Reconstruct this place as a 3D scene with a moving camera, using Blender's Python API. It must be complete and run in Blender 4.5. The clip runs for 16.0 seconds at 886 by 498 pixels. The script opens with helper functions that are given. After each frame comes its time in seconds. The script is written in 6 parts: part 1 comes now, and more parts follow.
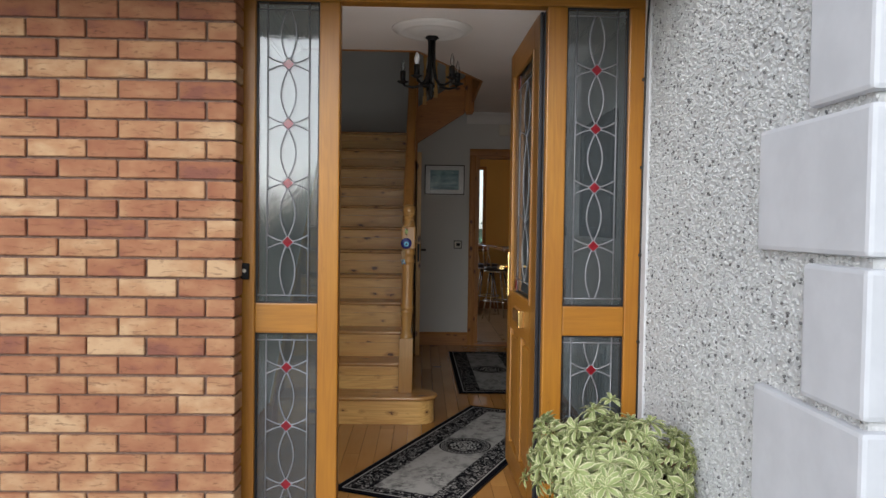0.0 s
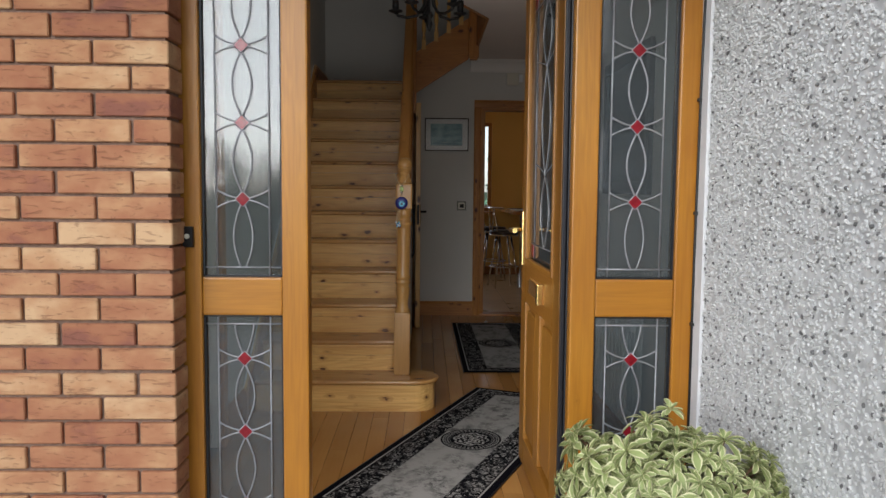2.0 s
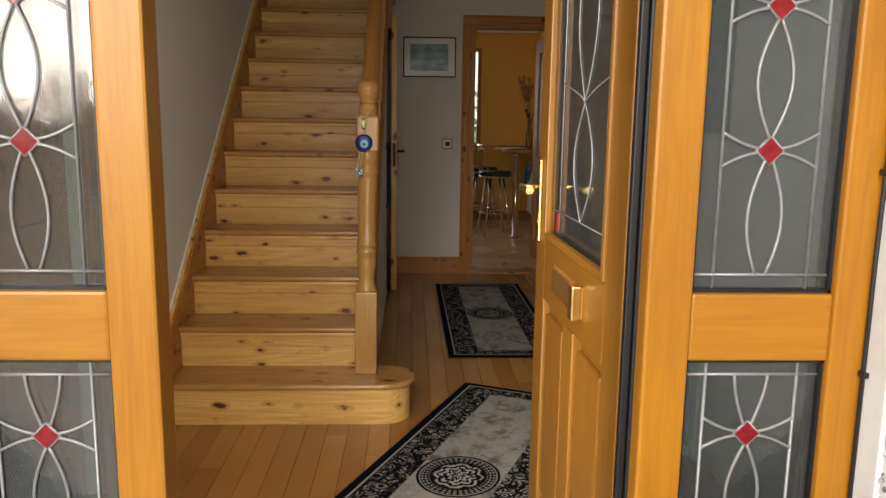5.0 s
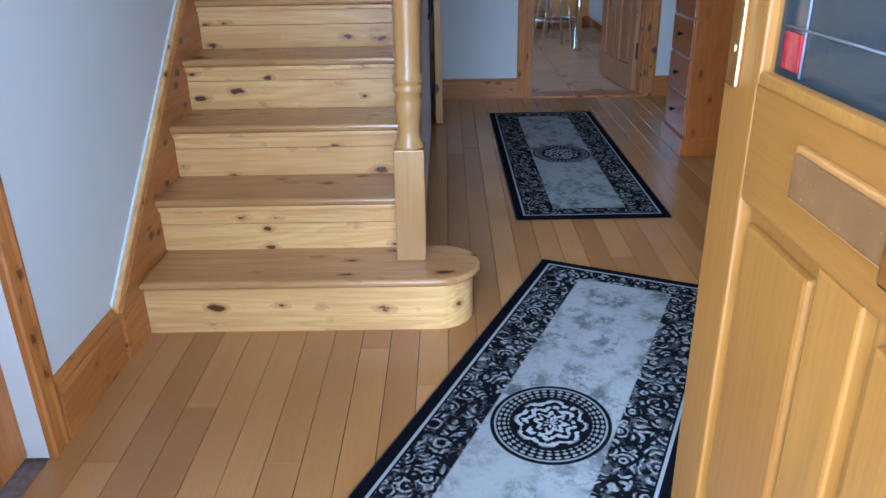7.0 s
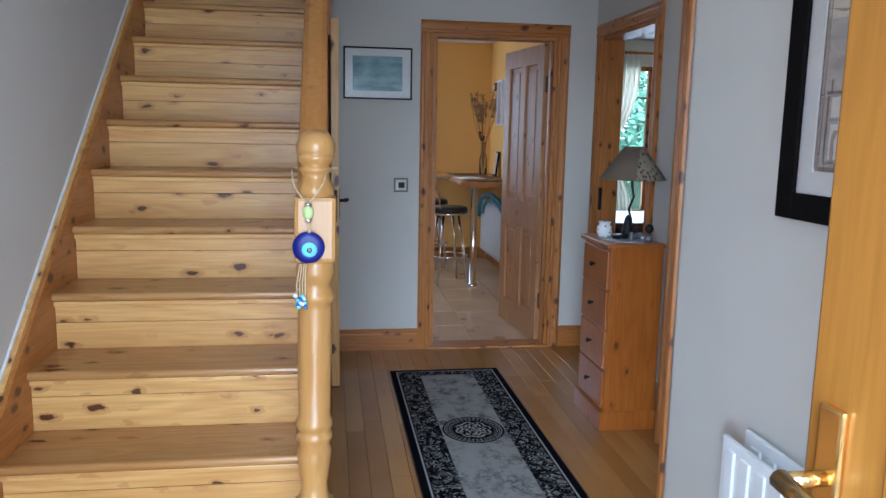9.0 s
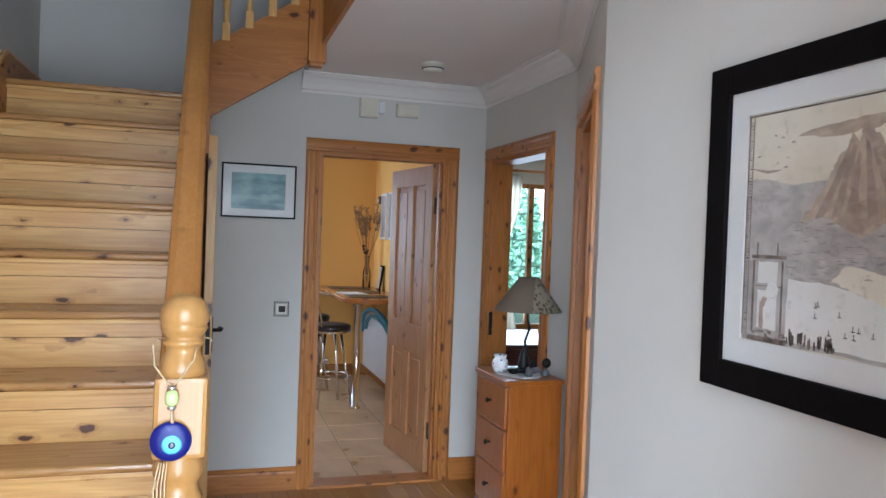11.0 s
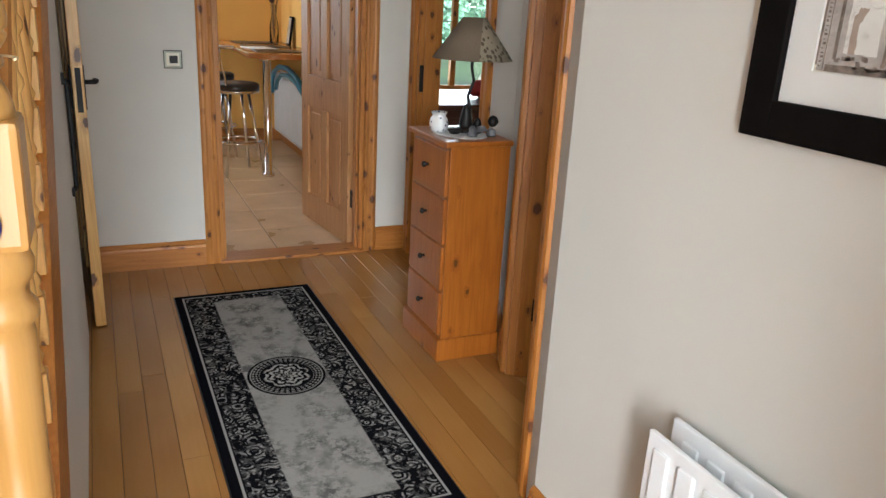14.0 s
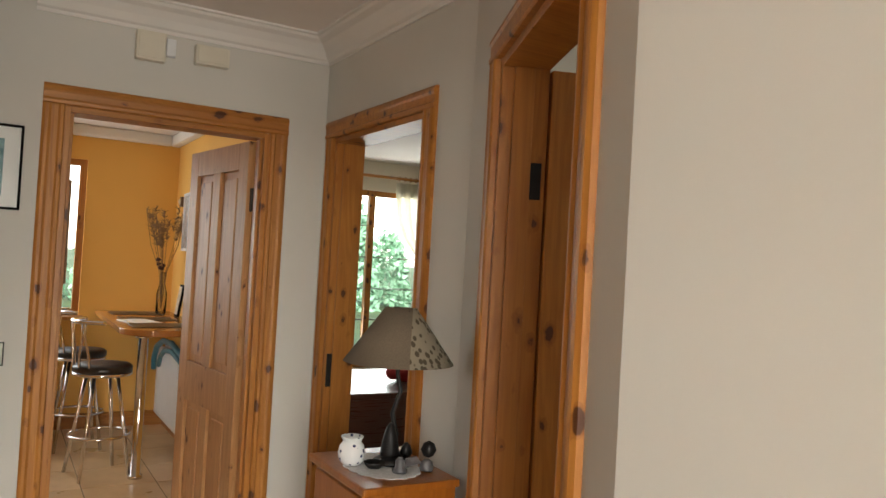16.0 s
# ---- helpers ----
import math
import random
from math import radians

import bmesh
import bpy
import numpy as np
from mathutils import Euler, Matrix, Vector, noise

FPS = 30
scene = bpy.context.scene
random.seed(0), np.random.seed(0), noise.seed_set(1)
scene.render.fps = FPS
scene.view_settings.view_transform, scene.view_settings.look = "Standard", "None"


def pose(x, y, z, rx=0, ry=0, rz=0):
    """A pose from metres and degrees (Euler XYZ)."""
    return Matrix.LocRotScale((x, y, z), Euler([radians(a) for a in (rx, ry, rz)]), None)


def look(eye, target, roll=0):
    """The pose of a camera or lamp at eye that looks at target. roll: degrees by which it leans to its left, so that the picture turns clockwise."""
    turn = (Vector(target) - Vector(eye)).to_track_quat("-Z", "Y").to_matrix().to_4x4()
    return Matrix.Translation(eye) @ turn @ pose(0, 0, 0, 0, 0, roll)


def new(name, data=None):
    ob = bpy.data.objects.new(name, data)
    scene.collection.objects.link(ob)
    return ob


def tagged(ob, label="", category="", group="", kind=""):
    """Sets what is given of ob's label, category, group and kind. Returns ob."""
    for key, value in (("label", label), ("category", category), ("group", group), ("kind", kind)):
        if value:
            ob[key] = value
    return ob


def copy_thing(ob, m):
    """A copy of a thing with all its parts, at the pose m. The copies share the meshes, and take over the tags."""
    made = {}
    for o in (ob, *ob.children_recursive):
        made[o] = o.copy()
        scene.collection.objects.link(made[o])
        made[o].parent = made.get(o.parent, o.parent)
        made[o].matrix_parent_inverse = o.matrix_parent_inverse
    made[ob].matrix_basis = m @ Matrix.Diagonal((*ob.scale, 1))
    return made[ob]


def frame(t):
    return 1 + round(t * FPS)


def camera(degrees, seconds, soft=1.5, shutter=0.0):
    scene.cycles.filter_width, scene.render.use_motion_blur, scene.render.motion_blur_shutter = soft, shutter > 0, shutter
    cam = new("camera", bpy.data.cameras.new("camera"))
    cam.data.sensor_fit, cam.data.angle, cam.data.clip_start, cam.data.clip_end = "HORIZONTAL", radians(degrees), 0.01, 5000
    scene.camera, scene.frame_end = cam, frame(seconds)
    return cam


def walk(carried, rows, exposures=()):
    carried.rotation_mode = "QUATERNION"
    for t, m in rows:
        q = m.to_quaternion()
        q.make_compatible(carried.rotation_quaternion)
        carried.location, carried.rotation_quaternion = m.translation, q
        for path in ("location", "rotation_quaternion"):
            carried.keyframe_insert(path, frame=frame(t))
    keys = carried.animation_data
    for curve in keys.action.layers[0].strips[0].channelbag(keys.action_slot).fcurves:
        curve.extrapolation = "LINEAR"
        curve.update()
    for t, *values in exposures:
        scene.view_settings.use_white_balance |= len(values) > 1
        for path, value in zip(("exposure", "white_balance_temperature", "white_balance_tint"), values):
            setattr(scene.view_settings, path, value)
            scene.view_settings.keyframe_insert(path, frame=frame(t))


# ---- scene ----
# ---- the camera and its walk ----
cam = camera(60.7, 16.0)
PATH = [
    (0, (0.532, -0.03, 1.26), (0.588, 1.968, 1.196), 0.8),
    (0.5, (0.534, 0.07, 1.223), (0.582, 2.062, 1.058), 0.9),
    (1, (0.499, 0.245, 1.211), (0.541, 2.231, 0.979), 0.8),
    (1.5, (0.524, 0.428, 1.19), (0.567, 2.412, 0.942), 0.5),
    (2, (0.564, 0.637, 1.221), (0.611, 2.63, 1.061), 0.5),
    (2.5, (0.579, 0.853, 1.321), (0.63, 2.849, 1.445), 0.4),
    (3, (0.576, 1.035, 1.42), (0.676, 3.007, 1.738), 0.4),
    (3.5, (0.624, 1.178, 1.394), (0.758, 3.157, 1.648), 0.9),
    (4, (0.672, 1.321, 1.345), (0.792, 3.317, 1.414), 1.4),
    (4.5, (0.654, 1.513, 1.285), (0.752, 3.506, 1.159), 0.9),
    (5, (0.62, 1.753, 1.221), (0.706, 3.724, 0.892), 0.8),
    (5.2, (0.617, 1.849, 1.196), (0.699, 3.807, 0.794), 0.8),
    (7.5, (0.545, 2.886, 1.134), (0.488, 4.709, 0.313), -1.2),
    (8, (0.535, 3.024, 1.245), (0.453, 4.881, 0.509), -0.8),
    (8.5, (0.49, 3.124, 1.325), (0.522, 5.048, 0.782), 0.4),
    (9, (0.482, 3.176, 1.389), (0.772, 5.131, 1.082), 1.1),
    (9.5, (0.481, 3.187, 1.419), (0.909, 5.135, 1.268), 0.6),
    (11.8, (0.476, 3.609, 1.528), (1.232, 5.46, 1.506), 2.4),
    (12, (0.468, 3.645, 1.509), (1.28, 5.47, 1.414), 2.3),
    (12.5, (0.446, 3.693, 1.478), (1.319, 5.476, 1.237), 1.4),
    (13, (0.44, 3.736, 1.431), (1.308, 5.493, 1.028), 0.9),
    (13.5, (0.492, 3.816, 1.396), (1.327, 5.547, 0.841), 1.5),
    (14, (0.572, 3.92, 1.385), (1.368, 5.647, 0.765), 3.1),
    (14.5, (0.636, 4.117, 1.369), (1.427, 5.882, 0.861), 2.5),
    (15, (0.669, 4.343, 1.42), (1.564, 6.122, 1.235), 0.8),
    (15.5, (0.802, 4.529, 1.426), (1.686, 6.323, 1.409), 1.6),
    (16, (0.904, 4.724, 1.462), (1.92, 6.447, 1.505), 3.2),
]
walk(cam, [(t, look(eye, target, roll)) for t, eye, target, roll in PATH],
     exposures=[(0.0, 0.08, 6050, 10), (2.0, 0.12, 6100, 10), (3.3, 0.82, 6900, 10), (4.5, 0.58, 6600, 9), (5.2, 0.85, 7400, 10), (7.3, 1.92, 3950, 6), (8.6, 2.08, 4750, 6), (9.5, 2.17, 4750, 5), (12.0, 2.58, 5250, 6), (13.5, 2.44, 5600, 6), (14.5, 2.75, 6050, 6), (15.0, 2.64, 6200, 6), (16.0, 2.48, 6750, 7)])

# ---- world, sun, large lights ----
world = bpy.data.worlds.new("world")
scene.world = world
world.use_nodes = True
wn = world.node_tree
sky = wn.nodes.new("ShaderNodeTexSky")
sky.sky_type, sky.sun_disc = "NISHITA", False
sky.sun_elevation, sky.sun_rotation = radians(22), radians(205)
sky.air_density, sky.dust_density = 1.0, 0.6
soft_sky = wn.nodes.new("ShaderNodeHueSaturation")
soft_sky.inputs["Saturation"].default_value = 0.40
wn.links.new(sky.outputs[0], soft_sky.inputs["Color"])
wn.links.new(soft_sky.outputs[0], wn.nodes["Background"].inputs["Color"])
wn.nodes["Background"].inputs["Strength"].default_value = 0.15


def lamp(name, kind, m, energy, color, size=None):
    data = bpy.data.lights.new(name, kind)
    data.energy, data.color = energy, color
    if kind == "AREA":
        data.shape, data.size, data.size_y = "RECTANGLE", size[0], size[1]
    if kind == "SUN":
        data.angle = radians(size)
    ob = new(name, data)
    ob.matrix_world = m
    return ob


lamp("sun", "SUN", look((-4.2, -8, 5.5), (0.8, 2.6, 1.0)), 2.5, (1.0, 0.98, 0.95), 48)
# daylight that comes in by the windows of the kitchen and the sitting room
lamp("kitchen_window_light", "AREA", look((0.70, 11.30, 1.5), (2.1, 9.3, 0.5)), 4.5, (0.95, 0.98, 1.0), (1.2, 1.2))
lamp("front_door_light", "AREA", look((0.51, 3.085, 1.05), (0.51, 5.0, 0.98)), 7.5, (1.0, 0.955, 0.89), (0.66, 1.8))
lamp("side_light_daylight", "AREA", look((1.226, 3.075, 1.3), (1.30, 5.0, 1.25)), 2.1, (1.0, 0.96, 0.90), (0.22, 1.5))
lamp("side_light_daylight", "AREA", look((-0.006, 3.075, 1.3), (-0.006, 5.0, 1.25)), 1.2, (1.0, 0.96, 0.90), (0.22, 1.5))
# added fill that lights the study door leaf; no window is built there
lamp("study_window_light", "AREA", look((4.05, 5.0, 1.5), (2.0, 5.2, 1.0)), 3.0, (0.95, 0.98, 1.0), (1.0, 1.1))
lamp("sitting_room_window_light", "AREA", look((4.2, 11.315, 1.35), (4.0, 7.0, 1.0)), 5.5, (0.95, 0.98, 1.0), (1.15, 1.5))
# unseen fill lamp above the stairwell, hung free without a landing window
lamp("landing_window_light", "AREA", look((0.0, 5.6, 3.9), (0.9, 6.4, 1.6)), 0.8, (0.95, 0.98, 1.0), (1.0, 0.9))

# ---- materials ----


class Nodes:
    """A short way to wire a material."""

    def __init__(self, name):
        self.mat = bpy.data.materials.new(name)
        self.mat.use_nodes = True
        self.tree = self.mat.node_tree
        self.bsdf = self.tree.nodes["Principled BSDF"]
        self.out = self.tree.nodes["Material Output"]

    def add(self, kind, **settings):
        node = self.tree.nodes.new("ShaderNode" + kind)
        for key, value in settings.items():
            if key in node.inputs:
                node.inputs[key].default_value = value
            else:
                setattr(node, key, value)
        return node

    def link(self, a, b):
        self.tree.links.new(a, b)

    def feed(self, socket, value):
        if isinstance(value, (int, float)):
            socket.default_value = value
        elif isinstance(value, tuple):
            socket.default_value = (*value, 1.0) if len(value) == 3 and socket.type == "RGBA" else value
        else:
            self.link(value, socket)

    def math(self, op, a, b=0.0, clamp=False):
        node = self.add("Math", operation=op, use_clamp=clamp)
        self.feed(node.inputs[0], a)
        self.feed(node.inputs[1], b)
        return node.outputs[0]

    def step(self, value, low, high):
        node = self.add("MapRange", interpolation_type="SMOOTHSTEP")
        self.feed(node.inputs["Value"], value)
        self.feed(node.inputs["From Min"], low)
        self.feed(node.inputs["From Max"], high)
        return node.outputs[0]

    def mix(self, factor, a, b, blend="MIX"):
        node = self.add("Mix", data_type="RGBA", blend_type=blend)
        self.feed(node.inputs[0], factor)
        self.feed(node.inputs[6], a)
        self.feed(node.inputs[7], b)
        return node.outputs[2]

    def coords(self, stretch=(1, 1, 1), scatter=True, space="Object"):
        where = self.add("TexCoord").outputs[space]
        if scatter:
            far = self.add("VectorMath", operation="SCALE")
            far.inputs[0].default_value = (37.0, 91.0, 53.0)
            self.link(self.add("ObjectInfo").outputs["Random"], far.inputs["Scale"])
            both = self.add("VectorMath", operation="ADD")
            self.link(where, both.inputs[0])
            self.link(far.outputs[0], both.inputs[1])
            where = both.outputs[0]
        if stretch != (1, 1, 1):
            mapped = self.add("Mapping")
            mapped.inputs["Scale"].default_value = stretch
            self.link(where, mapped.inputs["Vector"])
            where = mapped.outputs[0]
        return where

    def noise(self, where, scale, detail=4.0, rough=0.55, warp=0.0):
        node = self.add("TexNoise", Scale=scale, Detail=detail, Roughness=rough, Distortion=warp)
        self.link(where, node.inputs["Vector"])
        return node.outputs["Fac"]

    def bump(self, height, strength=0.3, distance=0.002):
        node = self.add("Bump", Strength=strength, Distance=distance)
        self.link(height, node.inputs["Height"])
        self.link(node.outputs[0], self.bsdf.inputs["Normal"])

    def surface(self, color, rough=0.5, metal=0.0, spec=0.5):
        self.feed(self.bsdf.inputs["Base Color"], color)
        self.feed(self.bsdf.inputs["Roughness"], rough)
        self.feed(self.bsdf.inputs["Metallic"], metal)
        self.feed(self.bsdf.inputs["Specular IOR Level"], spec)
        return self.mat


def plain(name, color, rough=0.5, metal=0.0, vary=0.12, scale=18.0, relief=0.1, spec=0.5):
    n = Nodes(name)
    where = n.coords()
    grain = n.noise(where, scale)
    fine = n.noise(where, scale * 9)
    dark = tuple(c * (1 - vary) for c in color)
    light = tuple(min(1, c * (1 + vary)) for c in color)
    tone = n.mix(n.step(grain, 0.3, 0.7), dark, light)
    n.bump(n.math("ADD", grain, n.math("MULTIPLY", fine, 0.4)), relief, 0.002)
    return n.surface(tone, n.math("ADD", rough - 0.06, n.math("MULTIPLY", fine, 0.12)), metal, spec)


def pine(name, axis, pale, deep, knots=1.0, rough=0.28, line=1.0, vary=0.0, knot_grid=(17.0, 8.0), rare=1.4):
    """Varnished knotty pine with its grain along an axis."""
    n = Nodes(name)
    along = {"x": 0, "y": 1, "z": 2}[axis]
    fibre = [34.0, 34.0, 34.0]
    fibre[along] = 1.3
    ring = [9.0, 9.0, 9.0]
    ring[along] = 0.8
    knot = [knot_grid[0]] * 3
    knot[along] = knot_grid[1]
    rings = n.noise(n.coords(tuple(ring)), 1.0, 3.0, 0.5, 0.9)
    fibres = n.noise(n.coords(tuple(fibre)), 4.0, 5.0, 0.6)
    broad = n.noise(n.coords((1, 1, 1)), 1.7, 2.0)
    cells = n.add("TexVoronoi", Scale=1.0, Randomness=1.0)
    wobble = n.coords(tuple(knot))
    shift = n.add("VectorMath", operation="ADD")
    n.link(wobble, shift.inputs[0])
    soft = n.add("TexNoise", Scale=2.6, Detail=4.0, Roughness=0.65)
    n.link(wobble, soft.inputs["Vector"])
    small = n.add("VectorMath", operation="SCALE", Scale=0.42)
    n.link(soft.outputs["Color"], small.inputs[0])
    n.link(small.outputs[0], shift.inputs[1])
    n.link(shift.outputs[0], cells.inputs["Vector"])
    parts = n.add("SeparateColor")
    n.link(cells.outputs["Color"], parts.inputs[0])
    size = n.math("MULTIPLY", n.math("POWER", parts.outputs[0], rare), 0.225 * knots)
    gap = n.math("SUBTRACT", size, cells.outputs["Distance"])
    halo = n.math("MULTIPLY", n.step(gap, -0.22, 0.03), n.step(size, 0.03, 0.10))
    core = n.math("MULTIPLY", n.step(gap, -0.02, 0.035), n.step(size, 0.035, 0.075))
    bands = n.math("SINE", n.math("MULTIPLY", n.math("ADD", rings, n.math("MULTIPLY", halo, 0.22)), 46.0))
    bands = n.math("ADD", n.math("MULTIPLY", bands, 0.5), 0.5)
    tone = n.mix(n.math("MULTIPLY", bands, 0.5 * line), pale, deep)
    tone = n.mix(n.math("MULTIPLY", n.step(fibres, 0.35, 0.75), 0.36 * min(1, line + 0.15)), tone, tuple(c * 0.6 for c in deep))
    tone = n.mix(n.math("MULTIPLY", n.step(broad, 0.3, 0.75), 0.45), tone, (deep[0] * 0.85, deep[1] * 0.74, deep[2] * 0.62))
    if vary:
        board = n.add("ObjectInfo").outputs["Random"]
        tone = n.mix(n.math("MULTIPLY", board, vary), tone, (deep[0] * 0.62, deep[1] * 0.55, deep[2] * 0.48))
    tone = n.mix(n.math("MULTIPLY", halo, 0.55), tone, (deep[0] * 0.55, deep[1] * 0.45, deep[2] * 0.36))
    tone = n.mix(n.math("MULTIPLY", core, 0.95), tone, (0.070, 0.020, 0.005))
    n.bump(n.math("ADD", n.math("MULTIPLY", fibres, 0.6), n.math("MULTIPLY", bands, 0.25)), 0.10 * max(0.0, line - 0.15), 0.001)
    return n.surface(tone, n.math("ADD", rough, n.math("MULTIPLY", fibres, 0.14 * min(1, line))))


PALE, DEEP = (0.78, 0.50, 0.17), (0.58, 0.295, 0.078)
PINE_X = pine("pine_across", "x", PALE, DEEP)
# darker than the risers: the treads' dim look at their angle is coloured in
TREAD = pine("tread_pine_shaded", "x", (0.50, 0.275, 0.09), (0.37, 0.18, 0.05), 1.0, 0.17)
PINE_Y = pine("pine_along", "y", PALE, DEEP)
PINE_Z = pine("pine_upright", "z", PALE, DEEP)
AMBER, RUST = (0.50, 0.210, 0.038), (0.33, 0.115, 0.017)
TRIM_X = pine("amber_pine_across", "x", AMBER, RUST, 1.45, 0.36, 1.0, 0.0, (21.0, 12.0), 3.0)
TRIM_Y = pine("amber_pine_along", "y", AMBER, RUST, 1.45, 0.36, 1.0, 0.0, (21.0, 12.0), 3.0)
TRIM_Z = pine("amber_pine_upright", "z", AMBER, RUST, 1.45, 0.36, 1.0, 0.0, (21.0, 12.0), 3.0)
NEWEL = pine("newel_pine", "z", (0.43, 0.24, 0.070), (0.35, 0.172, 0.042), 0.35, 0.25, 0.6)
CHEST = pine("chest_pine", "z", (0.38, 0.125, 0.016), (0.27, 0.076, 0.008), 0.7, 0.24)
OAK_Z = pine("golden_oak_foil_upright", "z", (0.45, 0.195, 0.018), (0.345, 0.132, 0.010), 0.25, 0.3, 0.8)
OAK_X = pine("golden_oak_foil_across", "x", (0.45, 0.195, 0.018), (0.345, 0.132, 0.010), 0.25, 0.3, 0.8)
FLOORBOARD = pine("floorboard", "y", (0.45, 0.232, 0.066), (0.335, 0.150, 0.036), 0.0, 0.2, 0.15, 0.55)
STRIPPED = pine("stripped_door_pine", "z", (0.52, 0.28, 0.115), (0.36, 0.165, 0.055), 1.2, 0.42, 1.0, 0.0, (21.0, 12.0), 3.0)
TABLE_WOOD = pine("bar_top_wood", "y", (0.46, 0.2, 0.06), (0.34, 0.13, 0.035), 0.2, 0.15, 0.6)
MAHOGANY = pine("dark_red_wood", "x", (0.12, 0.035, 0.02), (0.07, 0.018, 0.01), 0.1, 0.24, 0.6)


def painted(name, color, vary=0.03, rough=0.75, relief=0.06):
    n = Nodes(name)
    where = n.coords(scatter=False)
    broad = n.noise(where, 1.3, 3.0)
    fine = n.noise(where, 160.0, 3.0)
    tone = n.mix(n.step(broad, 0.3, 0.7), tuple(c * (1 - vary) for c in color), tuple(c * (1 + vary) for c in color))
    n.bump(fine, relief, 0.002)
    return n.surface(tone, rough, 0.0, 0.3)


WALL = painted("hall_wall_paint", (0.622, 0.609, 0.568))
CEILING = painted("ceiling_paint", (0.82, 0.77, 0.73))
COVING = painted("coving_paint", (0.78, 0.755, 0.72))
ORANGE = painted("orange_wall_paint", (0.84, 0.49, 0.13))
CREAM = painted("cream_wall_paint", (0.78, 0.72, 0.6))
BLACK = plain("black_iron", (0.008, 0.007, 0.007), 0.5, 0.0, 0.2, 60, 0.1, 0.3)
RUBBER = plain("black_rubber_seal", (0.006, 0.007, 0.011), 0.5, 0.0, 0.1, 40)
BRASS = plain("polished_brass", (0.86, 0.62, 0.24), 0.22, 1.0, 0.06, 30, 0.03)
CHROME = plain("chrome", (0.72, 0.72, 0.73), 0.12, 1.0, 0.03, 30, 0.02)
WHITE = plain("white_enamel", (0.78, 0.80, 0.82), 0.3, 0.0, 0.02, 10, 0.03)
PLASTIC = plain("cream_plastic", (0.70, 0.66, 0.55), 0.4, 0.0, 0.03, 10, 0.03)
LEAD = plain("lead_came", (0.30, 0.30, 0.31), 0.45, 0.45, 0.12, 50, 0.15)
STONE = plain("painted_quoin", (0.66, 0.665, 0.69), 0.7, 0.0, 0.06, 6, 0.25)
BLACK_FRAME = plain("black_picture_frame", (0.006, 0.005, 0.005), 0.6, 0.0, 0.15, 30, 0.05, 0.05)
MOUNT = plain("white_mount_board", (0.76, 0.76, 0.74), 0.75, 0.0, 0.02, 20, 0.05)
LEATHER = plain("black_seat_leather", (0.02, 0.016, 0.014), 0.35, 0.0, 0.2, 40, 0.2)
SEAT_PALE = plain("pale_cushion_fabric", (0.66, 0.6, 0.5), 0.85, 0.0, 0.08, 30, 0.3)
RED = plain("red_fabric", (0.42, 0.025, 0.03), 0.6, 0.0, 0.15, 30, 0.2)
BLUE_HOSE = plain("blue_grey_plastic", (0.07, 0.26, 0.36), 0.35, 0.0, 0.1, 30, 0.05)
SOFFIT = plain("dark_soffit_board", (0.085, 0.09, 0.115), 0.28, 0.0, 0.12, 4, 0.06)
CABLE = plain("black_cable", (0.012, 0.012, 0.012), 0.5)


def glass(name, tint=(0.9, 0.93, 0.93), gloss=0.02, ior=1.9, ripple=0.0, haze=0.0):
    """A pane: mirror by its angle, the rest passes."""
    n = Nodes(name)
    n.tree.nodes.remove(n.bsdf)
    clear = n.add("BsdfTransparent")
    clear.inputs[0].default_value = (*tint, 1)
    body = clear.outputs[0]
    if haze:
        milk = n.add("BsdfDiffuse")
        milk.inputs[0].default_value = (0.44, 0.52, 0.56, 1)
        both = n.add("MixShader")
        both.inputs[0].default_value = haze
        n.link(body, both.inputs[1])
        n.link(milk.outputs[0], both.inputs[2])
        body = both.outputs[0]
    shine = n.add("BsdfGlossy", Roughness=gloss)
    angle = n.add("Fresnel", IOR=ior)
    if ripple:
        wave = n.add("Bump", Strength=ripple, Distance=0.004)
        n.link(n.noise(n.coords(scatter=False), 42.0, 3.0, 0.5, 0.6), wave.inputs["Height"])
        n.link(wave.outputs[0], shine.inputs["Normal"])
    top = n.add("MixShader")
    n.link(angle.outputs[0], top.inputs[0])
    n.link(body, top.inputs[1])
    n.link(shine.outputs[0], top.inputs[2])
    n.link(top.outputs[0], n.out.inputs["Surface"])
    return n.mat


PANE = glass("stippled_glass", (0.60, 0.64, 0.64), 0.04, 1.76, 0.05, 0.07)
WINDOW_GLASS = glass("clear_window_glass", (0.95, 0.97, 0.97), 0.01, 1.45)
SHINY_GLASS = glass("shiny_picture_glass", (0.98, 0.98, 0.98), 0.04, 1.5)
PICTURE_GLASS = glass("picture_glass", (0.98, 0.98, 0.98), 0.12, 1.18)
RED_GLASS = plain("red_glass", (0.21, 0.011, 0.018), 0.12, 0.0, 0.25, 60, 0.1)


